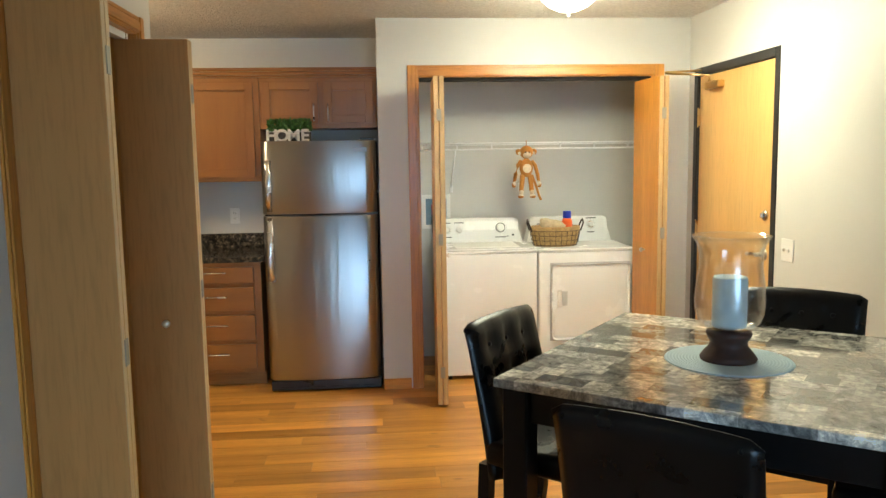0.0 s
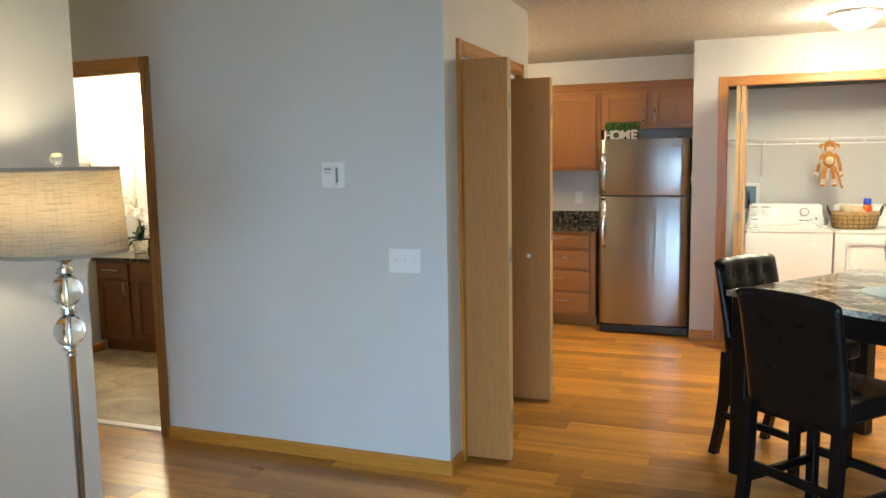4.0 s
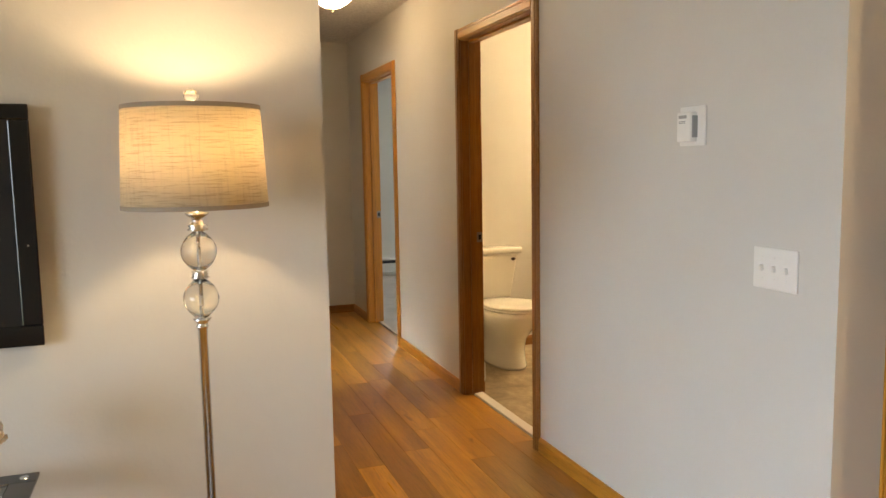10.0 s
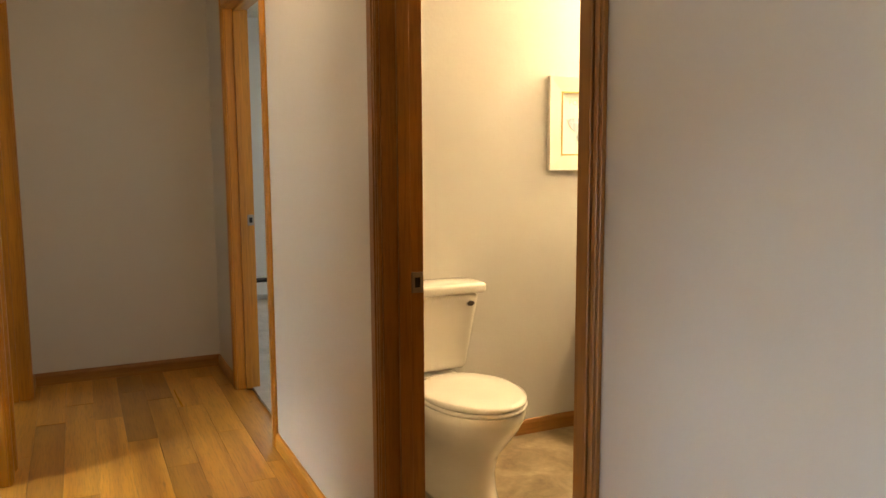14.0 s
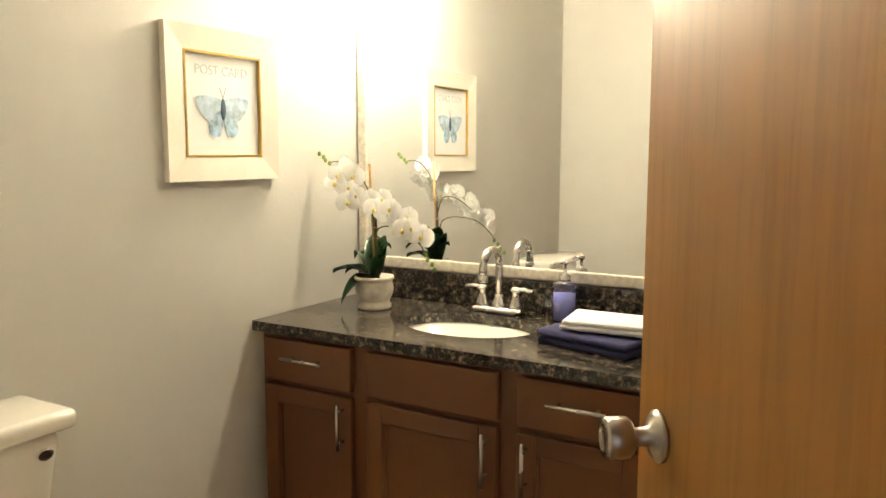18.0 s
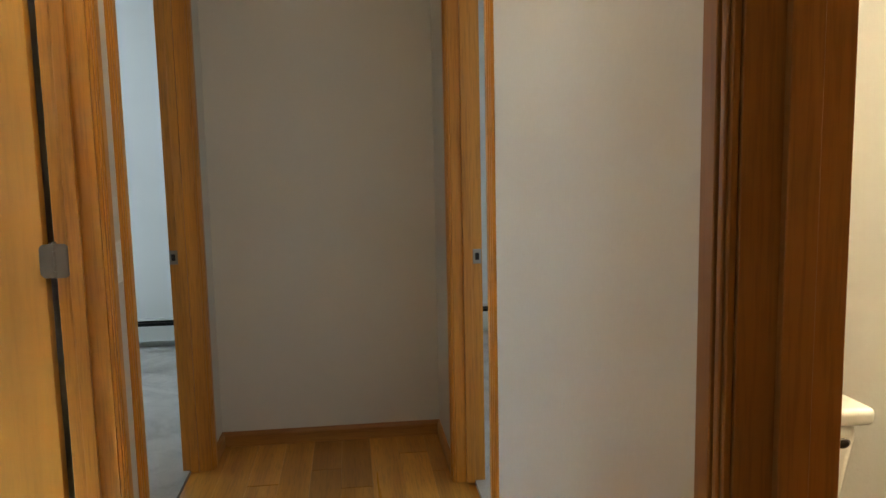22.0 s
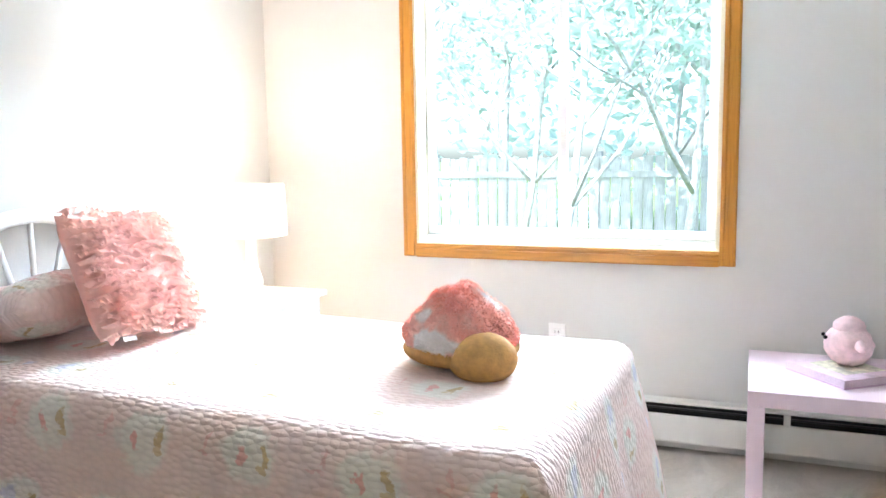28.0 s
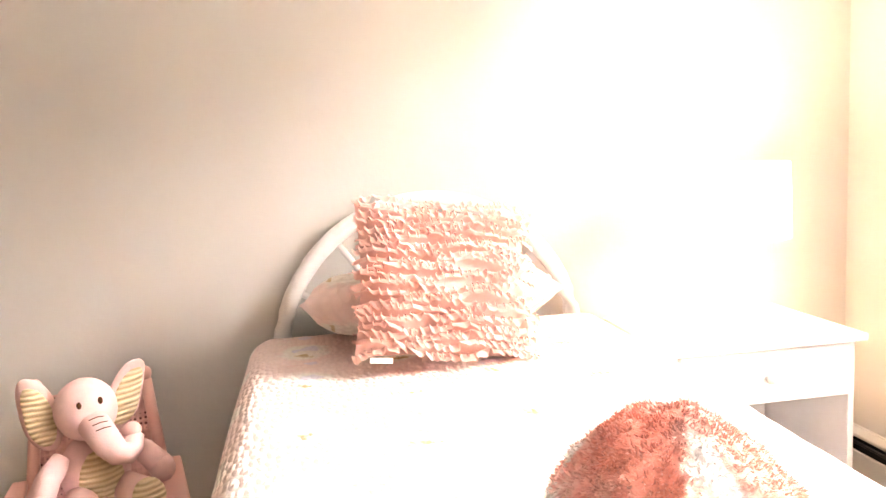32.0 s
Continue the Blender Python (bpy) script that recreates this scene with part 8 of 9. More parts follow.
# the mushroom-shaped plush toy
def fur_mat(name, a, b, c=None):
    m, nt, bsdf = mat_base(name, a, 0.95)
    v = coords(nt)
    patch = noise_tex(nt, v, 9.0, 2.5, 0.5, 0.5)
    fuzz = noise_tex(nt, v, 120.0, 4.0, 0.7)
    col = ramp(nt, patch, [(0.42, a), (0.54, b)] if c is None else [(0.44, c), (0.58, a), (0.63, b)])
    nt.links.new(mix(nt, 0.5, col, ramp(nt, fuzz, [(0.3, (0.8,) * 3), (0.7, (1.12,) * 3)]), "MULTIPLY"), bsdf.inputs["Base Color"])
    bump(nt, bsdf, fuzz, 0.7, 0.005)
    bsdf.inputs["Sheen Weight"].default_value = 0.5
    return m


FURPINK = fur_mat("pink_shag", (0.98, 0.57, 0.49), (0.98, 0.94, 0.92), (0.98, 0.39, 0.31))
FURTAN = plain("tan_minky", (0.50, 0.27, 0.09), 0.9, 0.0, 0.2, 50.0, 0.9, 120.0)


def mushroom_cap(bm):
    """A soft cone of shag: a lumpy body under many small tapering tufts."""
    b = bmesh.new()
    bmesh.ops.create_uvsphere(b, u_segments=96, v_segments=64, radius=1.0)

    def place(p):
        k = 1 + 0.085 * noise.noise(p * 2.3) + 0.045 * noise.noise(p * 5.5)
        rad = 1.0 - 0.36 * max(0, p.z) ** 1.25
        return Vector((p.x * 0.138 * rad * k, p.y * 0.138 * rad * k, 0.075 + (0.122 if p.z > 0 else 0.055) * p.z * k))

    for v in b.verts:
        v.co = place(v.co.copy())
    rnd = random.Random(31)
    for _ in range(30000):
        z = rnd.uniform(-0.75, 1.0)
        a = rnd.uniform(0, 2 * math.pi)
        q = math.sqrt(1 - z * z)
        p = Vector((q * math.cos(a), q * math.sin(a), z))
        c = place(p)
        out = Vector((p.x, p.y, p.z * 0.9)).normalized()
        clump = Vector((noise.noise(p * 13), noise.noise(p * 13 + Vector((5, 0, 0))), noise.noise(p * 13 + Vector((0, 9, 0)))))
        d = (out * 0.75 + clump * 1.5 + Vector((rnd.gauss(0, 0.3), rnd.gauss(0, 0.3), rnd.gauss(0, 0.3) - 0.2))).normalized()
        side = d.cross(Vector((rnd.gauss(0, 1), rnd.gauss(0, 1), rnd.gauss(0, 1)))).normalized() * 0.0016
        base = c - out * 0.002
        tip = base + d * rnd.uniform(0.006, 0.011)
        b.faces.new([b.verts.new(base + side), b.verts.new(base - side), b.verts.new(tip)])
    join(bm, b)


tinted_mesh("plush_toy", [(mushroom_cap, 0), (lambda bm: blob(0.0, 0, 0.045, 0.142, 0.142, 0.045, 32, bm=bm), 1), (lambda bm: blob(-0.082, 0.090, 0.044, 0.084, 0.066, 0.060, 32, bm=bm), 1)], "shaggy pink plush toy with a tan foot, on the quilt", "plush toy", pose(-3.335, -1.830, BZ - 0.020) @ Matrix.Diagonal((1.06, 1.06, 1.06, 1)), [FURPINK, FURTAN])

# the side table with its album and plush chick
PINKPAINT = plain("pale_pink_foil", (0.74, 0.58, 0.64), 0.35, 0.0, 0.03, 8.0, 0.03)


def lack_table(x, y, mat, label):
    root = thing("side_table", pose(x, y, 0.006), label, "table")
    part("tabletop", box(-0.275, -0.275, 0.395, 0.275, 0.275, 0.445, 0.002, 1), mat, root)
    for sx in (-1, 1):
        for sy in (-1, 1):
            part("leg", box(sx * 0.249 - 0.025, sy * 0.249 - 0.025, 0, sx * 0.249 + 0.025, sy * 0.249 + 0.025, 0.3945, 0.0015, 1), mat, root)
    return root


lack_table(-4.30, -2.795, PINKPAINT, "pale pink square side table in the bedroom corner")
_al = thing("album", pose(-4.325, -2.80, 0.451, 0, 0, 38), "pale lilac album lying on the side table", "book")
part("cover", box(-0.13, -0.13, 0.0, 0.13, 0.13, 0.004, 0.001, 1), plain("lilac_cover", (0.62, 0.42, 0.56), 0.5), _al)
part("pages", box(-0.125, -0.125, 0.004, 0.126, 0.125, 0.026), plain("page_edges", (0.75, 0.62, 0.70), 0.7, 0.0, 0.1, 200.0), _al)
_c2 = part("cover", box(-0.13, -0.13, 0.026, 0.13, 0.13, 0.030, 0.001, 1), plain("lilac_print_cover", (0.72, 0.56, 0.64), 0.5, 0.0, 0.25, 18.0), _al)
part("cover_picture", box(-0.08, -0.08, 0.0302, 0.08, 0.08, 0.0312), plain("cover_picture_print", (0.70, 0.66, 0.52), 0.5, 0.0, 0.4, 30.0), _c2)
FURPALE = plain("pale_pink_plush", (0.78, 0.56, 0.58), 0.95, 0.0, 0.15, 40.0, 1.0, 200.0)
PLDARK = plain("dark_bead", (0.02, 0.015, 0.015), 0.2)
tinted_mesh("plush_chick", [(lambda bm: blob(0, 0, 0.062, 0.066, 0.060, 0.062, 36, 0.10, 9.0, bm=bm), 0), (lambda bm: blob(0.0, 0.0, 0.115, 0.040, 0.040, 0.032, 28, 0.12, 9.0, bm=bm), 0), (lambda bm: blob(-0.078, 0.0, 0.075, 0.024, 0.012, 0.018, 12, 0.2, 9.0, bm=bm), 0), (lambda bm: blob(0.066, 0.01, 0.075, 0.020, 0.012, 0.018, 12, 0.2, 9.0, bm=bm), 0), (lambda bm: blob(0.032, 0.055, 0.085, 0.006, 0.006, 0.006, 10, bm=bm), 1), (lambda bm: blob(-0.004, 0.062, 0.085, 0.006, 0.006, 0.006, 10, bm=bm), 1)], "small pale pink plush chick on the album", "plush toy", pose(-4.33, -2.82, 0.481, 0, 0, -75) @ Matrix.Diagonal((1.22, 1.22, 1.12, 1)), [FURPALE, PLDARK])

# the canvas
_cv = thing("canvas_print", pose(-4.645, -2.225, 1.136, 0, 0, 90), "pale pink canvas print on the bedroom wall", "picture")


def canvas_mat():
    m, nt, bsdf = mat_base("pink_canvas", (0.8, 0.65, 0.66), 0.7)
    v = coords(nt)
    a = noise_tex(nt, v, 5.0, 4.0, 0.5, 0.8)
    w = noise_tex(nt, coords(nt), 400.0, 2.0)
    nt.links.new(ramp(nt, a, [(0.35, (0.68, 0.47, 0.51)), (0.5, (0.75, 0.61, 0.62)), (0.65, (0.79, 0.72, 0.71))]), bsdf.inputs["Base Color"])
    bump(nt, bsdf, w, 0.3, 0.001)
    return m


part("canvas", box(-0.31, -0.038, -0.394, 0.31, 0.0, 0.394, 0.003, 2), canvas_mat(), _cv)
part("side_wrap", box(0.3101, -0.036, -0.392, 0.3125, -0.002, 0.392), plain("canvas_side", (0.66, 0.47, 0.46), 0.8), _cv)

cover_plate("wall_outlet", pose(-4.645, -1.195, 0.335, 0, 0, 90), 0.072, 0.115, "white outlet low on the bedroom wall", "outlet")
cover_plate("wall_outlet", pose(-3.274, -3.15, 0.43, 0, 0, 180), 0.072, 0.115, "white outlet beneath the bedroom window", "outlet")


def heater(name, x0, x1, label, m):
    """A fin-tube baseboard heater against a wall, along local x and facing local -y."""
    root = thing(name, m, label, "heater")
    part("back", box(x0, -0.012, 0.03, x1, -0.002, 0.215, 0.001, 1), HEATER, root)
    part("front", box(x0, -0.070, 0.055, x1, -0.062, 0.165, 0.002, 1), HEATER, root)
    part("hood", box(x0, -0.060, 0.203, x1, -0.0125, 0.2145, 0.003, 1), HEATER, root)
    part("damper", box(x0, -0.064, 0.183, x1, -0.052, 0.190, 0.001, 1), BLACKMETAL, root)
    part("slot", box(x0, -0.050, 0.05, x1, -0.0125, 0.196), DARKFILM, root)
    for x in (x0, x1 - 0.03):
        part("end_cap", box(x - 0.002, -0.074, 0.028, x + 0.032, -0.0005, 0.218, 0.004, 2), HEATER, root)
    n = int((x1 - x0) / 0.9)
    for i in range(n):
        xx = x0 + (i + 0.5) * (x1 - x0) / n
        part("seam_clip", box(xx - 0.012, -0.068, 0.165, xx + 0.012, -0.055, 0.203, 0.001, 1), HEATER, root)
    part("foot", box(x0 + 0.05, -0.06, 0.006, x0 + 0.08, -0.012, 0.031), DARKFILM, root)
    return root


heater("baseboard_heater", 1.90, 4.62, "cream enamel baseboard heater under the bedroom window", pose(0, -3.15, 0, 0, 0, 180))
heater("baseboard_heater", -1.6, 2.6, "cream enamel baseboard heater in the far bedroom", pose(WX, -0.9, 0, 0, 0, 90))
heater("baseboard_heater", 1.2, 4.6, "cream enamel baseboard heater in the north bedroom", pose(WX, 0.0, 0, 0, 0, 90))

# the window
_wi = casing("window_1", "y", -3.15, -3.905, -2.643, 2.005, -3.29, OAK_X, OAK_Y, OAK_Z, sign=1, sill=0.812, jambs=False)
VINYLW = plain("white_vinyl_frame", (0.78, 0.77, 0.74), 0.35, 0.0, 0.02)
IVORY = plain("ivory_jamb_paint", (0.74, 0.68, 0.55), 0.4, 0.0, 0.03)
for b in ((-3.915, -3.29, 0.80, -3.895, -3.149, 2.018), (-2.653, -3.29, 0.80, -2.63, -3.149, 2.018), (-3.8948, -3.29, 1.998, -2.6532, -3.149, 2.018), (-3.8948, -3.29, 0.80, -2.6532, -3.149, 0.814)):
    part("jamb", box(*b, 0.001, 1), IVORY, _wi, "ivory painted jamb")
for nm, x0, x1, y in (("sash", -3.29, -2.655, -3.262), ("sash", -3.893, -3.262, -3.238)):
    w = 0.036
    s = part(nm, box(x0, y - 0.012, 0.840, x0 + w, y + 0.012, 1.985, 0.003, 1), VINYLW, _wi, "white vinyl sash")
    part("stile", box(x1 - w, y - 0.012, 0.840, x1, y + 0.012, 1.985, 0.003, 1), VINYLW, s)
    part("rail", box(x0 + w, y - 0.0118, 0.840, x1 - w, y + 0.0118, 0.840 + w, 0.003, 1), VINYLW, s)
    part("rail", box(x0 + w, y - 0.0118, 1.985 - w, x1 - w, y + 0.0118, 1.985, 0.003, 1), VINYLW, s)
    pn = part("pane", box(x0 + w, y - 0.002, 0.840 + w, x1 - w, y + 0.002, 1.985 - w), PANE, s)
    pn.visible_shadow = False
part("track", box(-3.894, -3.285, 0.8142, -2.654, -3.215, 0.839, 0.002, 1), VINYLW, _wi)
part("track_lip", box(-3.894, -3.212, 0.8142, -2.654, -3.206, 0.832, 0.001, 1), VINYLW, _wi)

# the nightstand and its lamp
_ns = thing("nightstand", pose(-2.105, -2.595, 0.006), "white painted nightstand with a drawer above an open shelf", "nightstand")
part("top", box(-0.225, -0.285, 0.602, 0.215, 0.285, 0.622, 0.003, 2), WHITEPAINT, _ns)
for y in (-0.265, 0.247):
    part("side_panel", box(-0.20, y, 0.0, 0.205, y + 0.018, 0.6015, 0.002, 1), WHITEPAINT, _ns)
part("back_panel", box(0.19, -0.2465, 0.05, 0.204, 0.2465, 0.6, 0.001, 1), WHITEPAINT, _ns)
_dr = part("drawer", box(-0.212, -0.243, 0.455, -0.194, 0.243, 0.5985, 0.002, 1), WHITEPAINT, _ns)
part("knob", lathe([(0.006, 0), (0.006, 0.01), (0.013, 0.018), (0.012, 0.026), (0, 0.028)], 16, m=pose(-0.212, 0, 0.525, 0, -90, 0)), WHITEPLASTIC, _dr, "", True)
part("drawer_box", box(-0.1935, -0.23, 0.46, 0.185, 0.23, 0.58), WHITEPAINT, _ns)
part("shelf", box(-0.19, -0.2465, 0.20, 0.1895, 0.2465, 0.218, 0.002, 1), WHITEPAINT, _ns)
part("plinth", box(-0.185, -0.2465, 0.0, -0.17, 0.2465, 0.06), WHITEPAINT, _ns)
_bl2 = thing("table_lamp", pose(-2.15, -2.60, 0.628), "lit white table lamp with a drum shade on the nightstand", "lamp")
part("base", lathe([(0.0, 0.0), (0.062, 0.0), (0.064, 0.006), (0.058, 0.014), (0.035, 0.03), (0.042, 0.055), (0.045, 0.075), (0.036, 0.10), (0.024, 0.13), (0.019, 0.18), (0.018, 0.235), (0.014, 0.245)], 36), plain("white_ceramic_lamp", (0.8, 0.8, 0.79), 0.2, 0.0, 0.02), _bl2, "white turned lamp base", True)
part("socket", lathe([(0.014, 0.245), (0.014, 0.31)], 16), BRASS, _bl2)
part("bulb", lathe([(0.0, 0.31), (0.013, 0.31), (0.018, 0.33), (0.028, 0.36), (0.02, 0.39), (0.0, 0.396)], 20), emitter("bedside_bulb_glass", (1.0, 0.80, 0.55), 8.0), _bl2, "lit bulb", True)
WSHADE = cloth_shade("white_cloth_shade", (0.82, 0.80, 0.76), (0.7, 0.68, 0.62), False, 0.6)
_sd = part("shade", lathe([(0.146, 0.258), (0.140, 0.462), (0.1385, 0.462), (0.1445, 0.258), (0.146, 0.258)], 56, cap=False), WSHADE, _bl2, "glowing white drum shade", True)
bm = bmesh.new()
for k in range(3):
    a = 2 * math.pi * k / 3
    tube([(0.0, 0.0, 0.440), (0.139 * math.cos(a), 0.139 * math.sin(a), 0.452)], 0.002, 6, bm=bm)
tube([(0, 0, 0.39), (0, 0, 0.44)], 0.003, 6, bm=bm)
part("spider", bm, NICKEL, _sd)

# the child's rocking chair and its plush elephant
PINKWOOD = plain("coral_pink_paint", (0.79, 0.44, 0.38), 0.4, 0.0, 0.06, 12.0)


def woven_pink():
    m, nt, bsdf = mat_base("pink_woven_cane", (0.75, 0.42, 0.38), 0.7)
    v = coords(nt)
    vo = node(nt, "ShaderNodeTexVoronoi", Scale=75.0, Randomness=0.2)
    nt.links.new(v, vo.inputs["Vector"])
    nt.links.new(ramp(nt, vo.outputs["Distance"], [(0.18, (0.16, 0.06, 0.05)), (0.34, (0.76, 0.44, 0.40))]), bsdf.inputs["Base Color"])
    bump(nt, bsdf, vo.outputs["Distance"], 0.8, 0.006)
    return m


_rc = thing("rocking_chair", pose(-2.235, -0.890, 0.006, 0, 0, 280), "small coral pink rocking chair with a woven back", "chair")
# local -y is the front; the back stands at local +y
part("seat", box(-0.17, -0.20, 0.255, 0.17, 0.14, 0.275, 0.006, 2), PINKWOOD, _rc)
for s in (-1, 1):
    part("back_post", tube([(s * 0.165, 0.13, 0.03), (s * 0.165, 0.135, 0.28), (s * 0.140, 0.170, 0.50), (s * 0.130, 0.185, 0.595)], 0.015, 12), PINKWOOD, _rc, "", True)
    part("post_finial", blob(s * 0.130, 0.187, 0.611, 0.017, 0.017, 0.020, 14), PINKWOOD, _rc, "", True)
    part("front_post", tube([(s * 0.175, -0.18, 0.03), (s * 0.178, -0.185, 0.362)], 0.014, 12), PINKWOOD, _rc, "", True)
    b = box(s * 0.182 - 0.030, -0.235, 0.362, s * 0.182 + 0.030, 0.15, 0.382, 0.009, 3)
    for v in b.verts:
        f = (v.co.y + 0.235) / 0.385
        v.co.x = s * 0.182 + (v.co.x - s * 0.182) * (1.7 - 1.1 * f) * (1 - 0.35 * max(0.0, 1 - f / 0.12) ** 2)
        v.co.z += 0.02 * (f - 0.4) ** 2
    part("arm", b, PINKWOOD, _rc, "", True)
    rk = [(s * 0.17, -0.33 + 0.66 * k / 12, 0.012 + 0.05 * ((k - 5.5) / 6) ** 2) for k in range(13)]
    part("rocker", tube(rk, 0.013, 10), PINKWOOD, _rc, "", True)
part("stretcher", tube([(-0.17, -0.18, 0.14), (0.17, -0.18, 0.14)], 0.010, 10), PINKWOOD, _rc, "", True)
bm = box(-0.135, -0.008, 0.0, 0.135, 0.008, 0.30, 0.003, 1, m=pose(0, 0.150, 0.285, -9, 0, 0))
part("woven_back", bm, woven_pink(), _rc, "pink woven back")
ELPINK = plain("pale_pink_velour", (0.76, 0.50, 0.47), 0.95, 0.0, 0.08, 25.0, 0.5, 260.0)
ELTAN = bpy.data.materials.new("tan_corduroy")
ELTAN.use_nodes = True
_nt = ELTAN.node_tree
_bs = _nt.nodes["Principled BSDF"]
_wv = _nt.nodes.new("ShaderNodeTexWave")
_wv.bands_direction = "Z"
_wv.inputs["Scale"].default_value = 24.0
_wv.inputs["Distortion"].default_value = 1.2
_nt.links.new(coords(_nt), _wv.inputs["Vector"])
_nt.links.new(ramp(_nt, _wv.outputs["Fac"], [(0.1, (0.58, 0.44, 0.26)), (0.7, (0.76, 0.62, 0.42))]), _bs.inputs["Base Color"])
bump(_nt, _bs, _wv.outputs["Fac"], 0.8, 0.004)
_bs.inputs["Roughness"].default_value = 0.95
ELDK = plain("brown_bead_eye", (0.10, 0.035, 0.015), 0.15)


EAR_TILT = {1: 12, -1: 12}


def ear_shape(bm, s, cx, cy, cz, rx, ry, rz, m):
    """A broad flap, drawn out and up at its outer corner and creased at the rim."""
    b = blob(0, 0, 0, rx, ry, rz, 26)
    for v in b.verts:
        u, w = v.co.x / rx * s, v.co.z / rz
        v.co.x += s * (0.30 * v.co.z + 0.010 * max(0, w) * max(0, u))
        v.co.z += 0.014 * max(0, u) * max(0, w) - 0.010 * max(0, u) * max(0, -w)
        v.co.y += 0.010 * math.sin(w * 3.0) * max(0, u)
        v.co += Vector((s * cx, cy, cz))
    b.transform(m)
    join(bm, b)


def ear(s):
    def build(bm):
        ear_shape(bm, s, 0.108, 0.035, 0.245, 0.046, 0.014, 0.088, m=Matrix.Translation((s * 0.1, 0, 0.22)) @ pose(0, 0, 0, 0, EAR_TILT[s], s * 14) @ Matrix.Translation((-s * 0.1, 0, -0.22)))
    return build


def ear_in(s):
    def build(bm):
        ear_shape(bm, s, 0.108, 0.022, 0.242, 0.034, 0.011, 0.070, m=Matrix.Translation((s * 0.1, 0, 0.22)) @ pose(0, 0, 0, 0, EAR_TILT[s], s * 14) @ Matrix.Translation((-s * 0.1, 0, -0.22)))
    return build


pieces = [
    (lambda bm: blob(0, 0.0, 0.085, 0.082, 0.075, 0.095, 28, bm=bm), 0),
    (lambda bm: blob(0.0, -0.035, 0.075, 0.058, 0.052, 0.080, 24, bm=bm), 1),
    (lambda bm: blob(0, -0.01, 0.242, 0.073, 0.070, 0.077, 30, bm=bm), 0),
    (lambda bm: tube([(0.0, -0.045, 0.222), (0.008, -0.082, 0.196), (0.020, -0.104, 0.164), (0.036, -0.112, 0.142), (0.056, -0.112, 0.136), (0.072, -0.106, 0.148), (0.078, -0.100, 0.168), (0.077, -0.096, 0.182)], 0.038, 20, bm=bm, r_end=0.023), 0),
    (lambda bm: blob(0.077, -0.096, 0.182, 0.0235, 0.0235, 0.020, 18, bm=bm), 0),
]
for s in (-1, 1):
    pieces += [(ear(s), 0), (ear_in(s), 1)]
    pieces += [(lambda bm, s=s: tube([(s * 0.07, -0.01, 0.135), (s * 0.112, -0.035, 0.105), (s * 0.140, -0.06, 0.062)], 0.026, 14, bm=bm, r_end=0.032), 0)]
    pieces += [(lambda bm, s=s: blob(s * 0.140, -0.062, 0.058, 0.033, 0.033, 0.036, 16, bm=bm), 0)]
    pieces += [(lambda bm, s=s: tube([(s * 0.045, -0.03, 0.035), (s * 0.065, -0.10, 0.030), (s * 0.075, -0.15, 0.028)], 0.040, 16, bm=bm, r_end=0.042), 0)]
    pieces += [(lambda bm, s=s: blob(s * 0.077, -0.155, 0.030, 0.040, 0.026, 0.046, 18, bm=bm), 1)]
    pieces += [(lambda bm, s=s: blob(s * 0.024, -0.074, 0.268, 0.006, 0.004, 0.009, 12, bm=bm), 2)]
for k in range(3):
    pieces.append((lambda bm, k=k: tube([(-0.012 + 0.004 * k, -0.093 - 0.010 * k, 0.232 - 0.012 * k), (0.005 + 0.004 * k, -0.101 - 0.011 * k, 0.237 - 0.012 * k), (0.022 + 0.004 * k, -0.092 - 0.010 * k, 0.233 - 0.012 * k)], 0.0012, 6, bm=bm), 2))
tinted_mesh("plush_elephant", pieces, "pale pink plush elephant seated in the rocking chair", "plush toy", pose(-2.262, -0.912, 0.375, -4, -3, 297) @ Matrix.Diagonal((0.95, 0.95, 0.95, 1)), [ELPINK, ELTAN, ELDK])

# ---- the two far bedrooms, through their doors ----
GREEN = plain("emerald_foil", (0.012, 0.16, 0.075), 0.35, 0.0, 0.05)
lack_table(-7.51, -0.56, GREEN, "emerald green square side table in the far bedroom")
_mg = thing("magazines", pose(-7.50, -0.50, 0.451, 0, 0, 12), "stack of two magazines on the green table", "magazine")
part("magazine", box(-0.15, -0.11, 0.0, 0.15, 0.11, 0.010, 0.001, 1), plain("magazine_print", (0.25, 0.24, 0.28), 0.35, 0.0, 0.7, 25.0), _mg)
part("magazine", box(-0.14, -0.10, 0.0105, 0.14, 0.10, 0.019, 0.001, 1, m=pose(0, 0, 0, 0, 0, 9)), plain("magazine_print_pale", (0.5, 0.5, 0.55), 0.35, 0.0, 0.5, 25.0), _mg)
_ps = thing("wall_sign", pose(WX, -0.61, 1.245, 0, 0, 90), "white wall sign with rows of coloured words", "sign")
part("board", box(-0.19, -0.024, -0.305, 0.19, 0.0, 0.305, 0.002, 1), plain("white_sign_board", (0.76, 0.76, 0.74), 0.5), _ps)
INK = [plain("ink_navy", (0.02, 0.05, 0.10), 0.6), plain("ink_red", (0.45, 0.06, 0.05), 0.6), plain("ink_teal", (0.05, 0.25, 0.32), 0.6), plain("ink_grey", (0.4, 0.42, 0.43), 0.6)]
_r = random.Random(12)
z = 0.285
while z > -0.27:
    h = _r.choice((0.012, 0.016, 0.022, 0.036))
    x = -0.17
    col = _r.choice(INK)
    while x < 0.165:
        w = min(_r.uniform(0.012, 0.035), 0.17 - x)
        part("word_bar", box(x, -0.0255, z - h, x + w, -0.0241, z), col, _ps)
        x += w + 0.012
    z -= h + 0.014
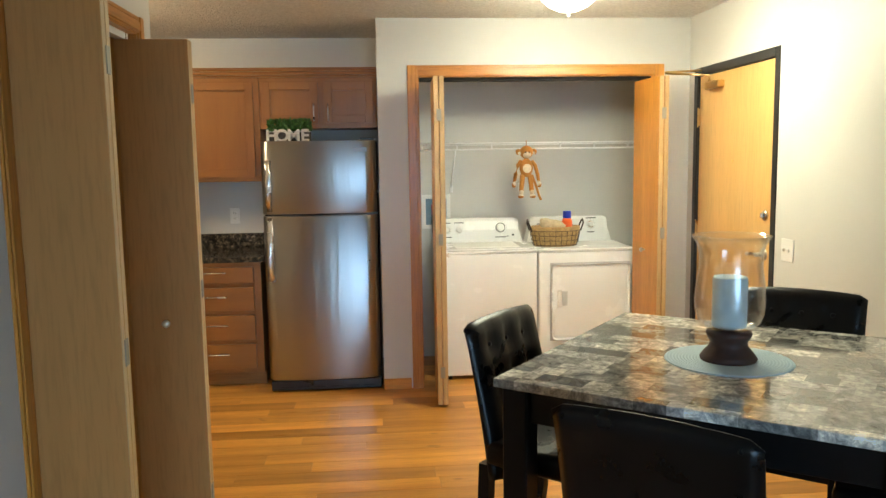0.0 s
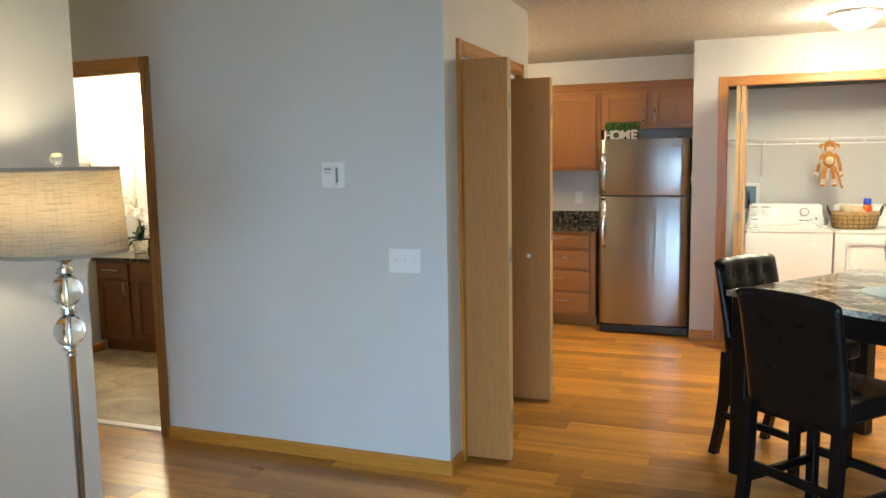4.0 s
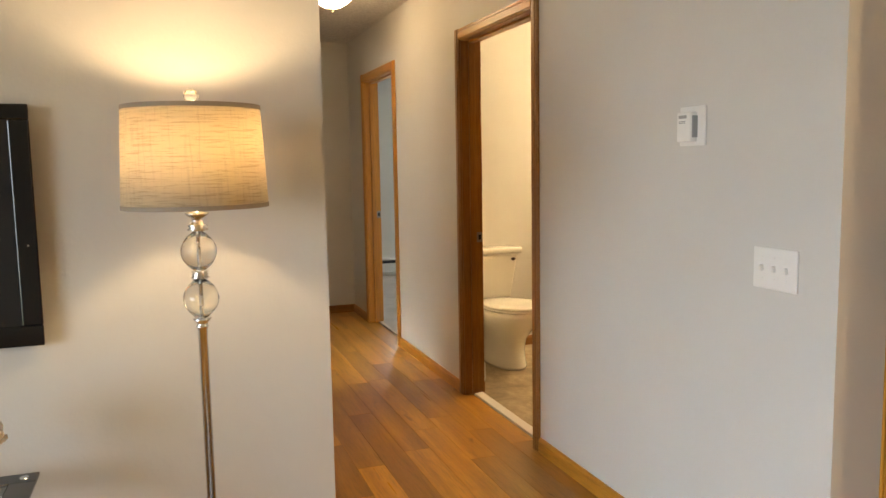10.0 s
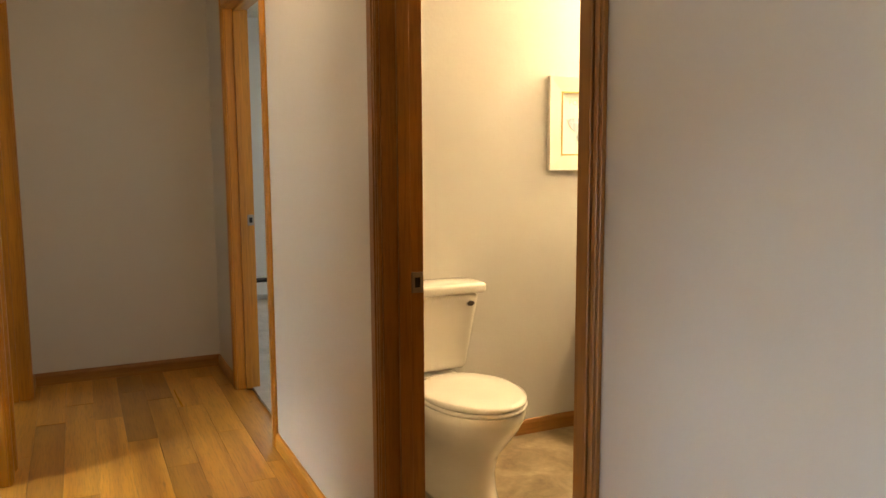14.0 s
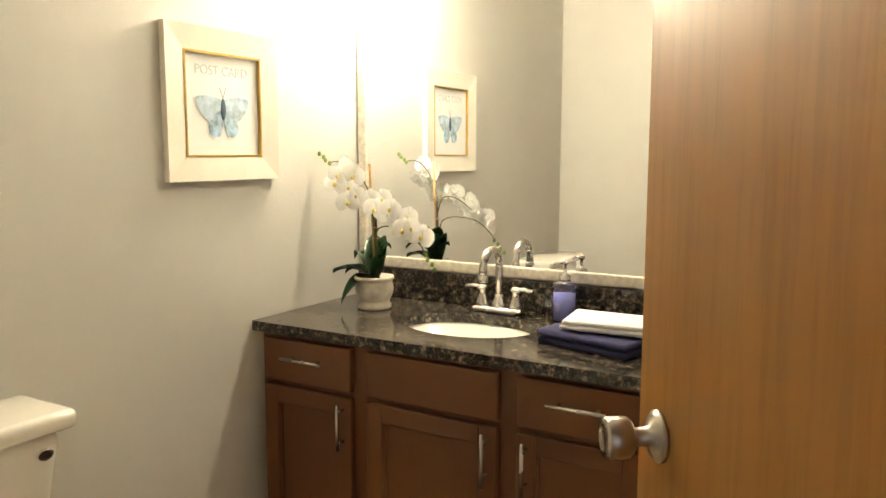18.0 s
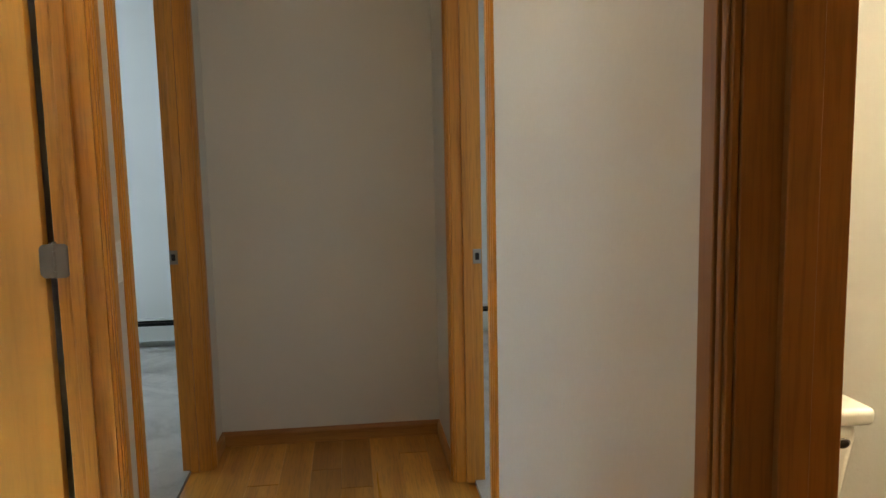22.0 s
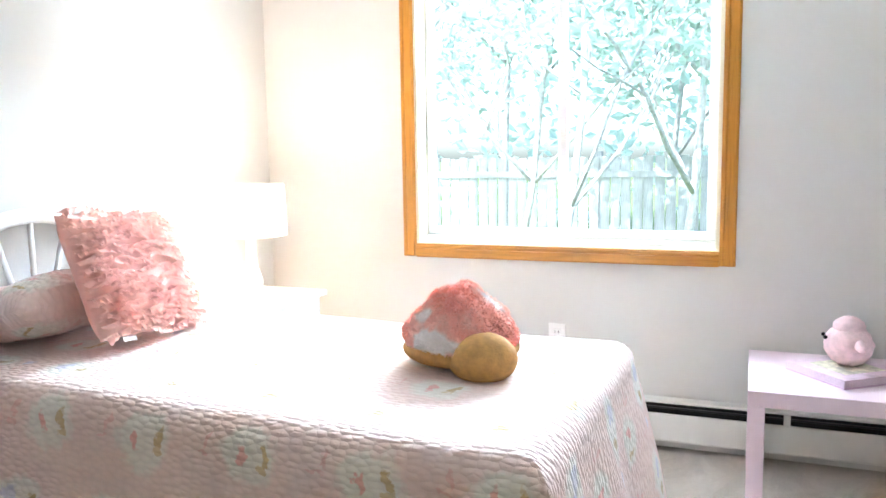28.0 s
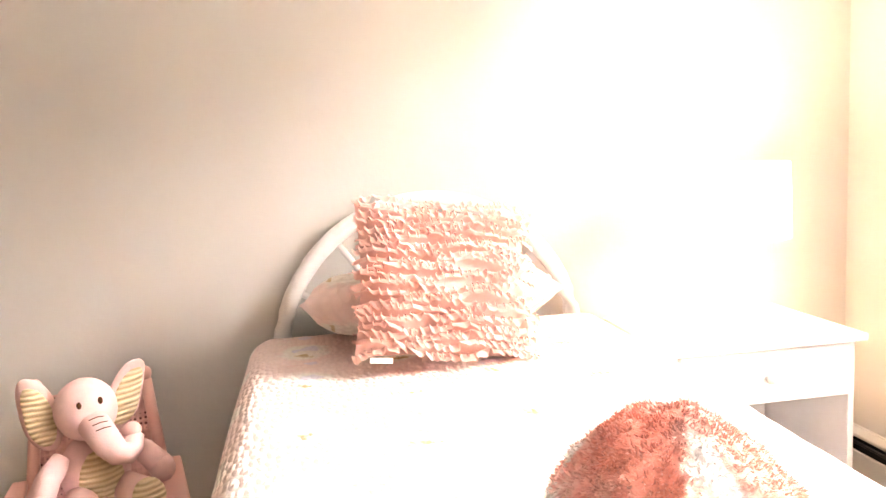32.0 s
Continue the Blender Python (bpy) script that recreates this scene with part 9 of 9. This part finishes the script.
casing("window_2", "y", -3.17, -7.85, -6.55, 2.1, -3.29, OAK_X, OAK_Y, OAK_Z, sign=1, sill=0.9)
casing("window_3", "x", WX, 2.75, 4.05, 2.1, WX - 0.12, OAK_X, OAK_Y, OAK_Z, sign=1, sill=0.9)

# ---- outside the bedroom window ----
GRASS = plain("lawn", (0.07, 0.11, 0.03), 0.9, 0.0, 0.4, 2.0, 0.8, 30.0)
g = bmesh.new()
bmesh.ops.create_grid(g, x_segments=60, y_segments=60, size=300)
for v in g.verts:
    v.co.z = -0.45 + 0.03 * noise.noise(v.co * 0.3)
single("ground", g, GRASS, kind="structure")
_fo = box(WX - 0.12, -3.29, -0.6, -1.7101, 5.9, -0.101)
single("foundation", box(-1.71, -4.33, -0.6, 2.69, 5.9, -0.101, bm=_fo), plain("grey_concrete", (0.4, 0.4, 0.39), 0.9, 0.0, 0.15, 4.0, 0.5), kind="structure")
FENCEW = wood("weathered_fence_wood", (0.46, 0.48, 0.50), (0.35, 0.37, 0.38), "z", 0.85)
_fe = thing("fence", pose(-3.0, -11.0, -0.45), "weathered grey board fence behind the garden", "fence")
_r = random.Random(3)
for i in range(120):
    x = -9.0 + i * 0.15
    bm = box(-0.066, -0.012, 0.05, 0.066, 0.008, 1.62 + _r.uniform(-0.015, 0.015), 0.003, 1)
    o = part("board", bm, FENCEW, _fe)
    o.matrix_local = pose(x, 0, 0, 0, _r.uniform(-0.5, 0.5), 0)
for z in (0.4, 1.33):
    part("rail", box(-9.1, 0.009, z, 9.0, 0.045, z + 0.09, 0.003, 1), FENCEW, _fe)
for i in range(8):
    part("post", box(-9.05 + i * 2.5, -0.15, 0.0, -8.95 + i * 2.5, -0.056, 1.7, 0.004, 1), FENCEW, _fe)
BARK = plain("grey_bark", (0.46, 0.46, 0.46), 0.95, 0.0, 0.25, 18.0, 0.9, 60.0)
FOLIAGE = bpy.data.materials.new("spring_leaf")
FOLIAGE.use_nodes = True
_nt = FOLIAGE.node_tree
_bs = _nt.nodes["Principled BSDF"]
_gi = _nt.nodes.new("ShaderNodeNewGeometry")
_nt.links.new(ramp(_nt, _gi.outputs["Random Per Island"], [(0.0, (0.34, 0.46, 0.43)), (1.0, (0.50, 0.61, 0.57))]), _bs.inputs["Base Color"])
_bs.inputs["Roughness"].default_value = 0.6
_tl = _nt.nodes.new("ShaderNodeBsdfTranslucent")
_tl.inputs["Color"].default_value = (0.48, 0.62, 0.56, 1)
_mx = _nt.nodes.new("ShaderNodeMixShader")
_mx.inputs[0].default_value = 0.45
_nt.links.new(_bs.outputs[0], _mx.inputs[1])
_nt.links.new(_tl.outputs[0], _mx.inputs[2])
_nt.links.new(_mx.outputs[0], _nt.nodes["Material Output"].inputs[0])


def tree(x, y, h, seed, r=0.07):
    rnd = random.Random(seed)
    root = thing("tree", pose(x, y, -0.45), "slender garden tree with light green spring leaves", "tree", "garden trees")
    bm = bmesh.new()
    tips = []

    def limb(p, d, length, rad, depth):
        pts = [p]
        q = p.copy()
        for k in range(4):
            d = (d + Vector((rnd.uniform(-1, 1), rnd.uniform(-1, 1), rnd.uniform(-0.3, 0.6))) * 0.16).normalized()
            q = q + d * length / 4
            pts.append(q.copy())
        tube(pts, rad, 7 if depth < 2 else 5, bm=bm, r_end=rad * 0.5)
        if depth >= 3:
            tips.extend(pts[1:])
            return
        for k in range(7 if depth == 0 else 3):
            a = rnd.uniform(0, 6.28)
            nd = (d * 0.6 + Vector((math.cos(a), math.sin(a), rnd.uniform(0.0, 0.8))) * 0.75).normalized()
            limb(pts[1 + k % 4 if depth == 0 else rnd.randint(1, 4)], nd, length * rnd.uniform(0.5, 0.7), rad * 0.5, depth + 1)

    limb(Vector((0, 0, 0)), Vector((rnd.uniform(-0.1, 0.1), rnd.uniform(-0.1, 0.1), 1)), h * 0.75, r, 0)
    part("trunk", bm, BARK, root, "grey trunk and bare limbs", True)
    b = bmesh.new()
    for t in tips:
        for _ in range(26):
            c = t + Vector((rnd.gauss(0, 0.22), rnd.gauss(0, 0.22), rnd.gauss(0, 0.2)))
            m = Euler((rnd.uniform(0, 6.3), rnd.uniform(0, 6.3), rnd.uniform(0, 6.3))).to_matrix()
            s = rnd.uniform(0.04, 0.09)
            b.faces.new([b.verts.new(c + m @ Vector(q) * s) for q in ((0, -1, 0), (0.5, 0, 0.15), (0, 1, 0), (-0.5, 0, 0.15))])
    tagged(part("crown", b, FOLIAGE, root, "light green leaves"), kind="stuff")
    return root


for i, (x, y, h) in enumerate(((-2.2, -7.6, 6.0), (-3.3, -8.8, 6.5), (-4.0, -7.8, 5.5), (-1.2, -9.6, 7.0), (-4.9, -9.4, 6.5), (-5.6, -8.0, 5.5), (0.4, -9.0, 6.5), (-2.8, -12.5, 8.0), (-0.2, -12.6, 8.5), (-5.2, -12.8, 8.5), (-7.2, -11.8, 7.5), (1.8, -12.0, 8.0))):
    tree(x, y, h, 40 + i, 0.045 + 0.010 * (i % 3))

# woods beyond the fence, too far to count
_r = random.Random(77)
fw = bmesh.new()
for _ in range(9000):
    c = Vector((_r.uniform(-16, 10), _r.uniform(-19, -14), -0.4 + 6.5 * _r.random() ** 0.8))
    if noise.noise(c * 0.7) < -0.12:
        continue
    mm = Euler((_r.uniform(0, 6.3), _r.uniform(0, 6.3), _r.uniform(0, 6.3))).to_matrix()
    sz = _r.uniform(0.09, 0.20)
    fw.faces.new([fw.verts.new(c + mm @ Vector(q) * sz) for q in ((0, -1, 0), (0.5, 0, 0.15), (0, 1, 0), (-0.5, 0, 0.15))])
single("far_woods", fw, FOLIAGE, "light green spring leaves of the woods behind the fence", "woods", kind="stuff")

# ---- floor planks ----
PW = 0.128
_meshes = {}


def plank_mesh(length, width):
    key = (round(length, 2), round(width, 3))
    if key not in _meshes:
        l, w, b, top, bot = key[0], key[1], 0.0009, 0.0, -0.011
        me = bpy.data.meshes.new("plank")
        vs = [(0.0003, 0.0003, bot), (l - 0.0003, 0.0003, bot), (l - 0.0003, w - 0.0003, bot), (0.0003, w - 0.0003, bot)]
        vs += [(0.0003, 0.0003, top - b), (l - 0.0003, 0.0003, top - b), (l - 0.0003, w - 0.0003, top - b), (0.0003, w - 0.0003, top - b)]
        vs += [(b, b, top), (l - b, b, top), (l - b, w - b, top), (b, w - b, top)]
        fs = [(3, 2, 1, 0), (8, 9, 10, 11)]
        for i in range(4):
            j = (i + 1) % 4
            fs += [(i, j, 4 + j, 4 + i), (4 + i, 4 + j, 8 + j, 8 + i)]
        me.from_pydata(vs, [], fs)
        me.materials.append(PLANK)
        _meshes[key] = me
    return _meshes[key]


def spans(y):
    """The stretches of wooden floor along x at this y."""
    if y < 0.45:
        return [(WT, 2.57)]
    if y < 1.66:
        return [(-5.907, 2.57)]
    if y < 3.06:
        return [(-1.15, 2.57)]
    if y < 3.75:
        return [(-1.53, 2.57)]
    return [(-3.0, 2.57)]


_floor = bpy.data.objects["floor"]
_r = random.Random(21)
_near, _rest = [], []
y = -4.23
while y < 5.78:
    for a, b in spans(y + PW / 2):
        x = a - _r.uniform(0.0, 0.9)
        while x < b:
            l = _r.choice((0.62, 0.8, 0.98, 1.21, 1.21))
            x0, x1 = max(a, x), min(b, x + l)
            if x1 - x0 > 0.03:
                c = ((x0 + x1) / 2, y)
                close = (c[0] < -1.0 and 0.5 < y < 1.7) or (-1.6 < c[0] < 2.6 and 0.0 < y < 5.3)
                (_near if close else _rest).append((x0, y, x1 - x0))
            x += l
    y += PW
_near.sort(key=lambda p: abs(p[1] - 1.6) * 0.6 + abs(p[0] + 1.0) * 0.25)
_rest += _near[300:]
for x0, yy, l in _near[:300]:
    o = new("plank", plank_mesh(l, PW))
    o.parent = _floor
    o.location = (x0, yy, 0)
_b = bmesh.new()
for x0, yy, l in _rest:
    me = plank_mesh(l, PW)
    k = len(_b.verts)
    _b.from_mesh(me)
    _b.verts.ensure_lookup_table()
    for v in _b.verts[k:]:
        v.co.x += x0
        v.co.y += yy
_jm = PLANK.copy()
_jm.name = "laminate_plank_joined"
for nd in list(_jm.node_tree.nodes):
    if nd.type == "OBJECT_INFO":
        geo = _jm.node_tree.nodes.new("ShaderNodeNewGeometry")
        for lk in list(nd.outputs["Random"].links):
            _jm.node_tree.links.new(geo.outputs["Random Per Island"], lk.to_socket)
        _jm.node_tree.nodes.remove(nd)
tagged(part("planks_joined", _b, _jm, _floor), kind="stuff")
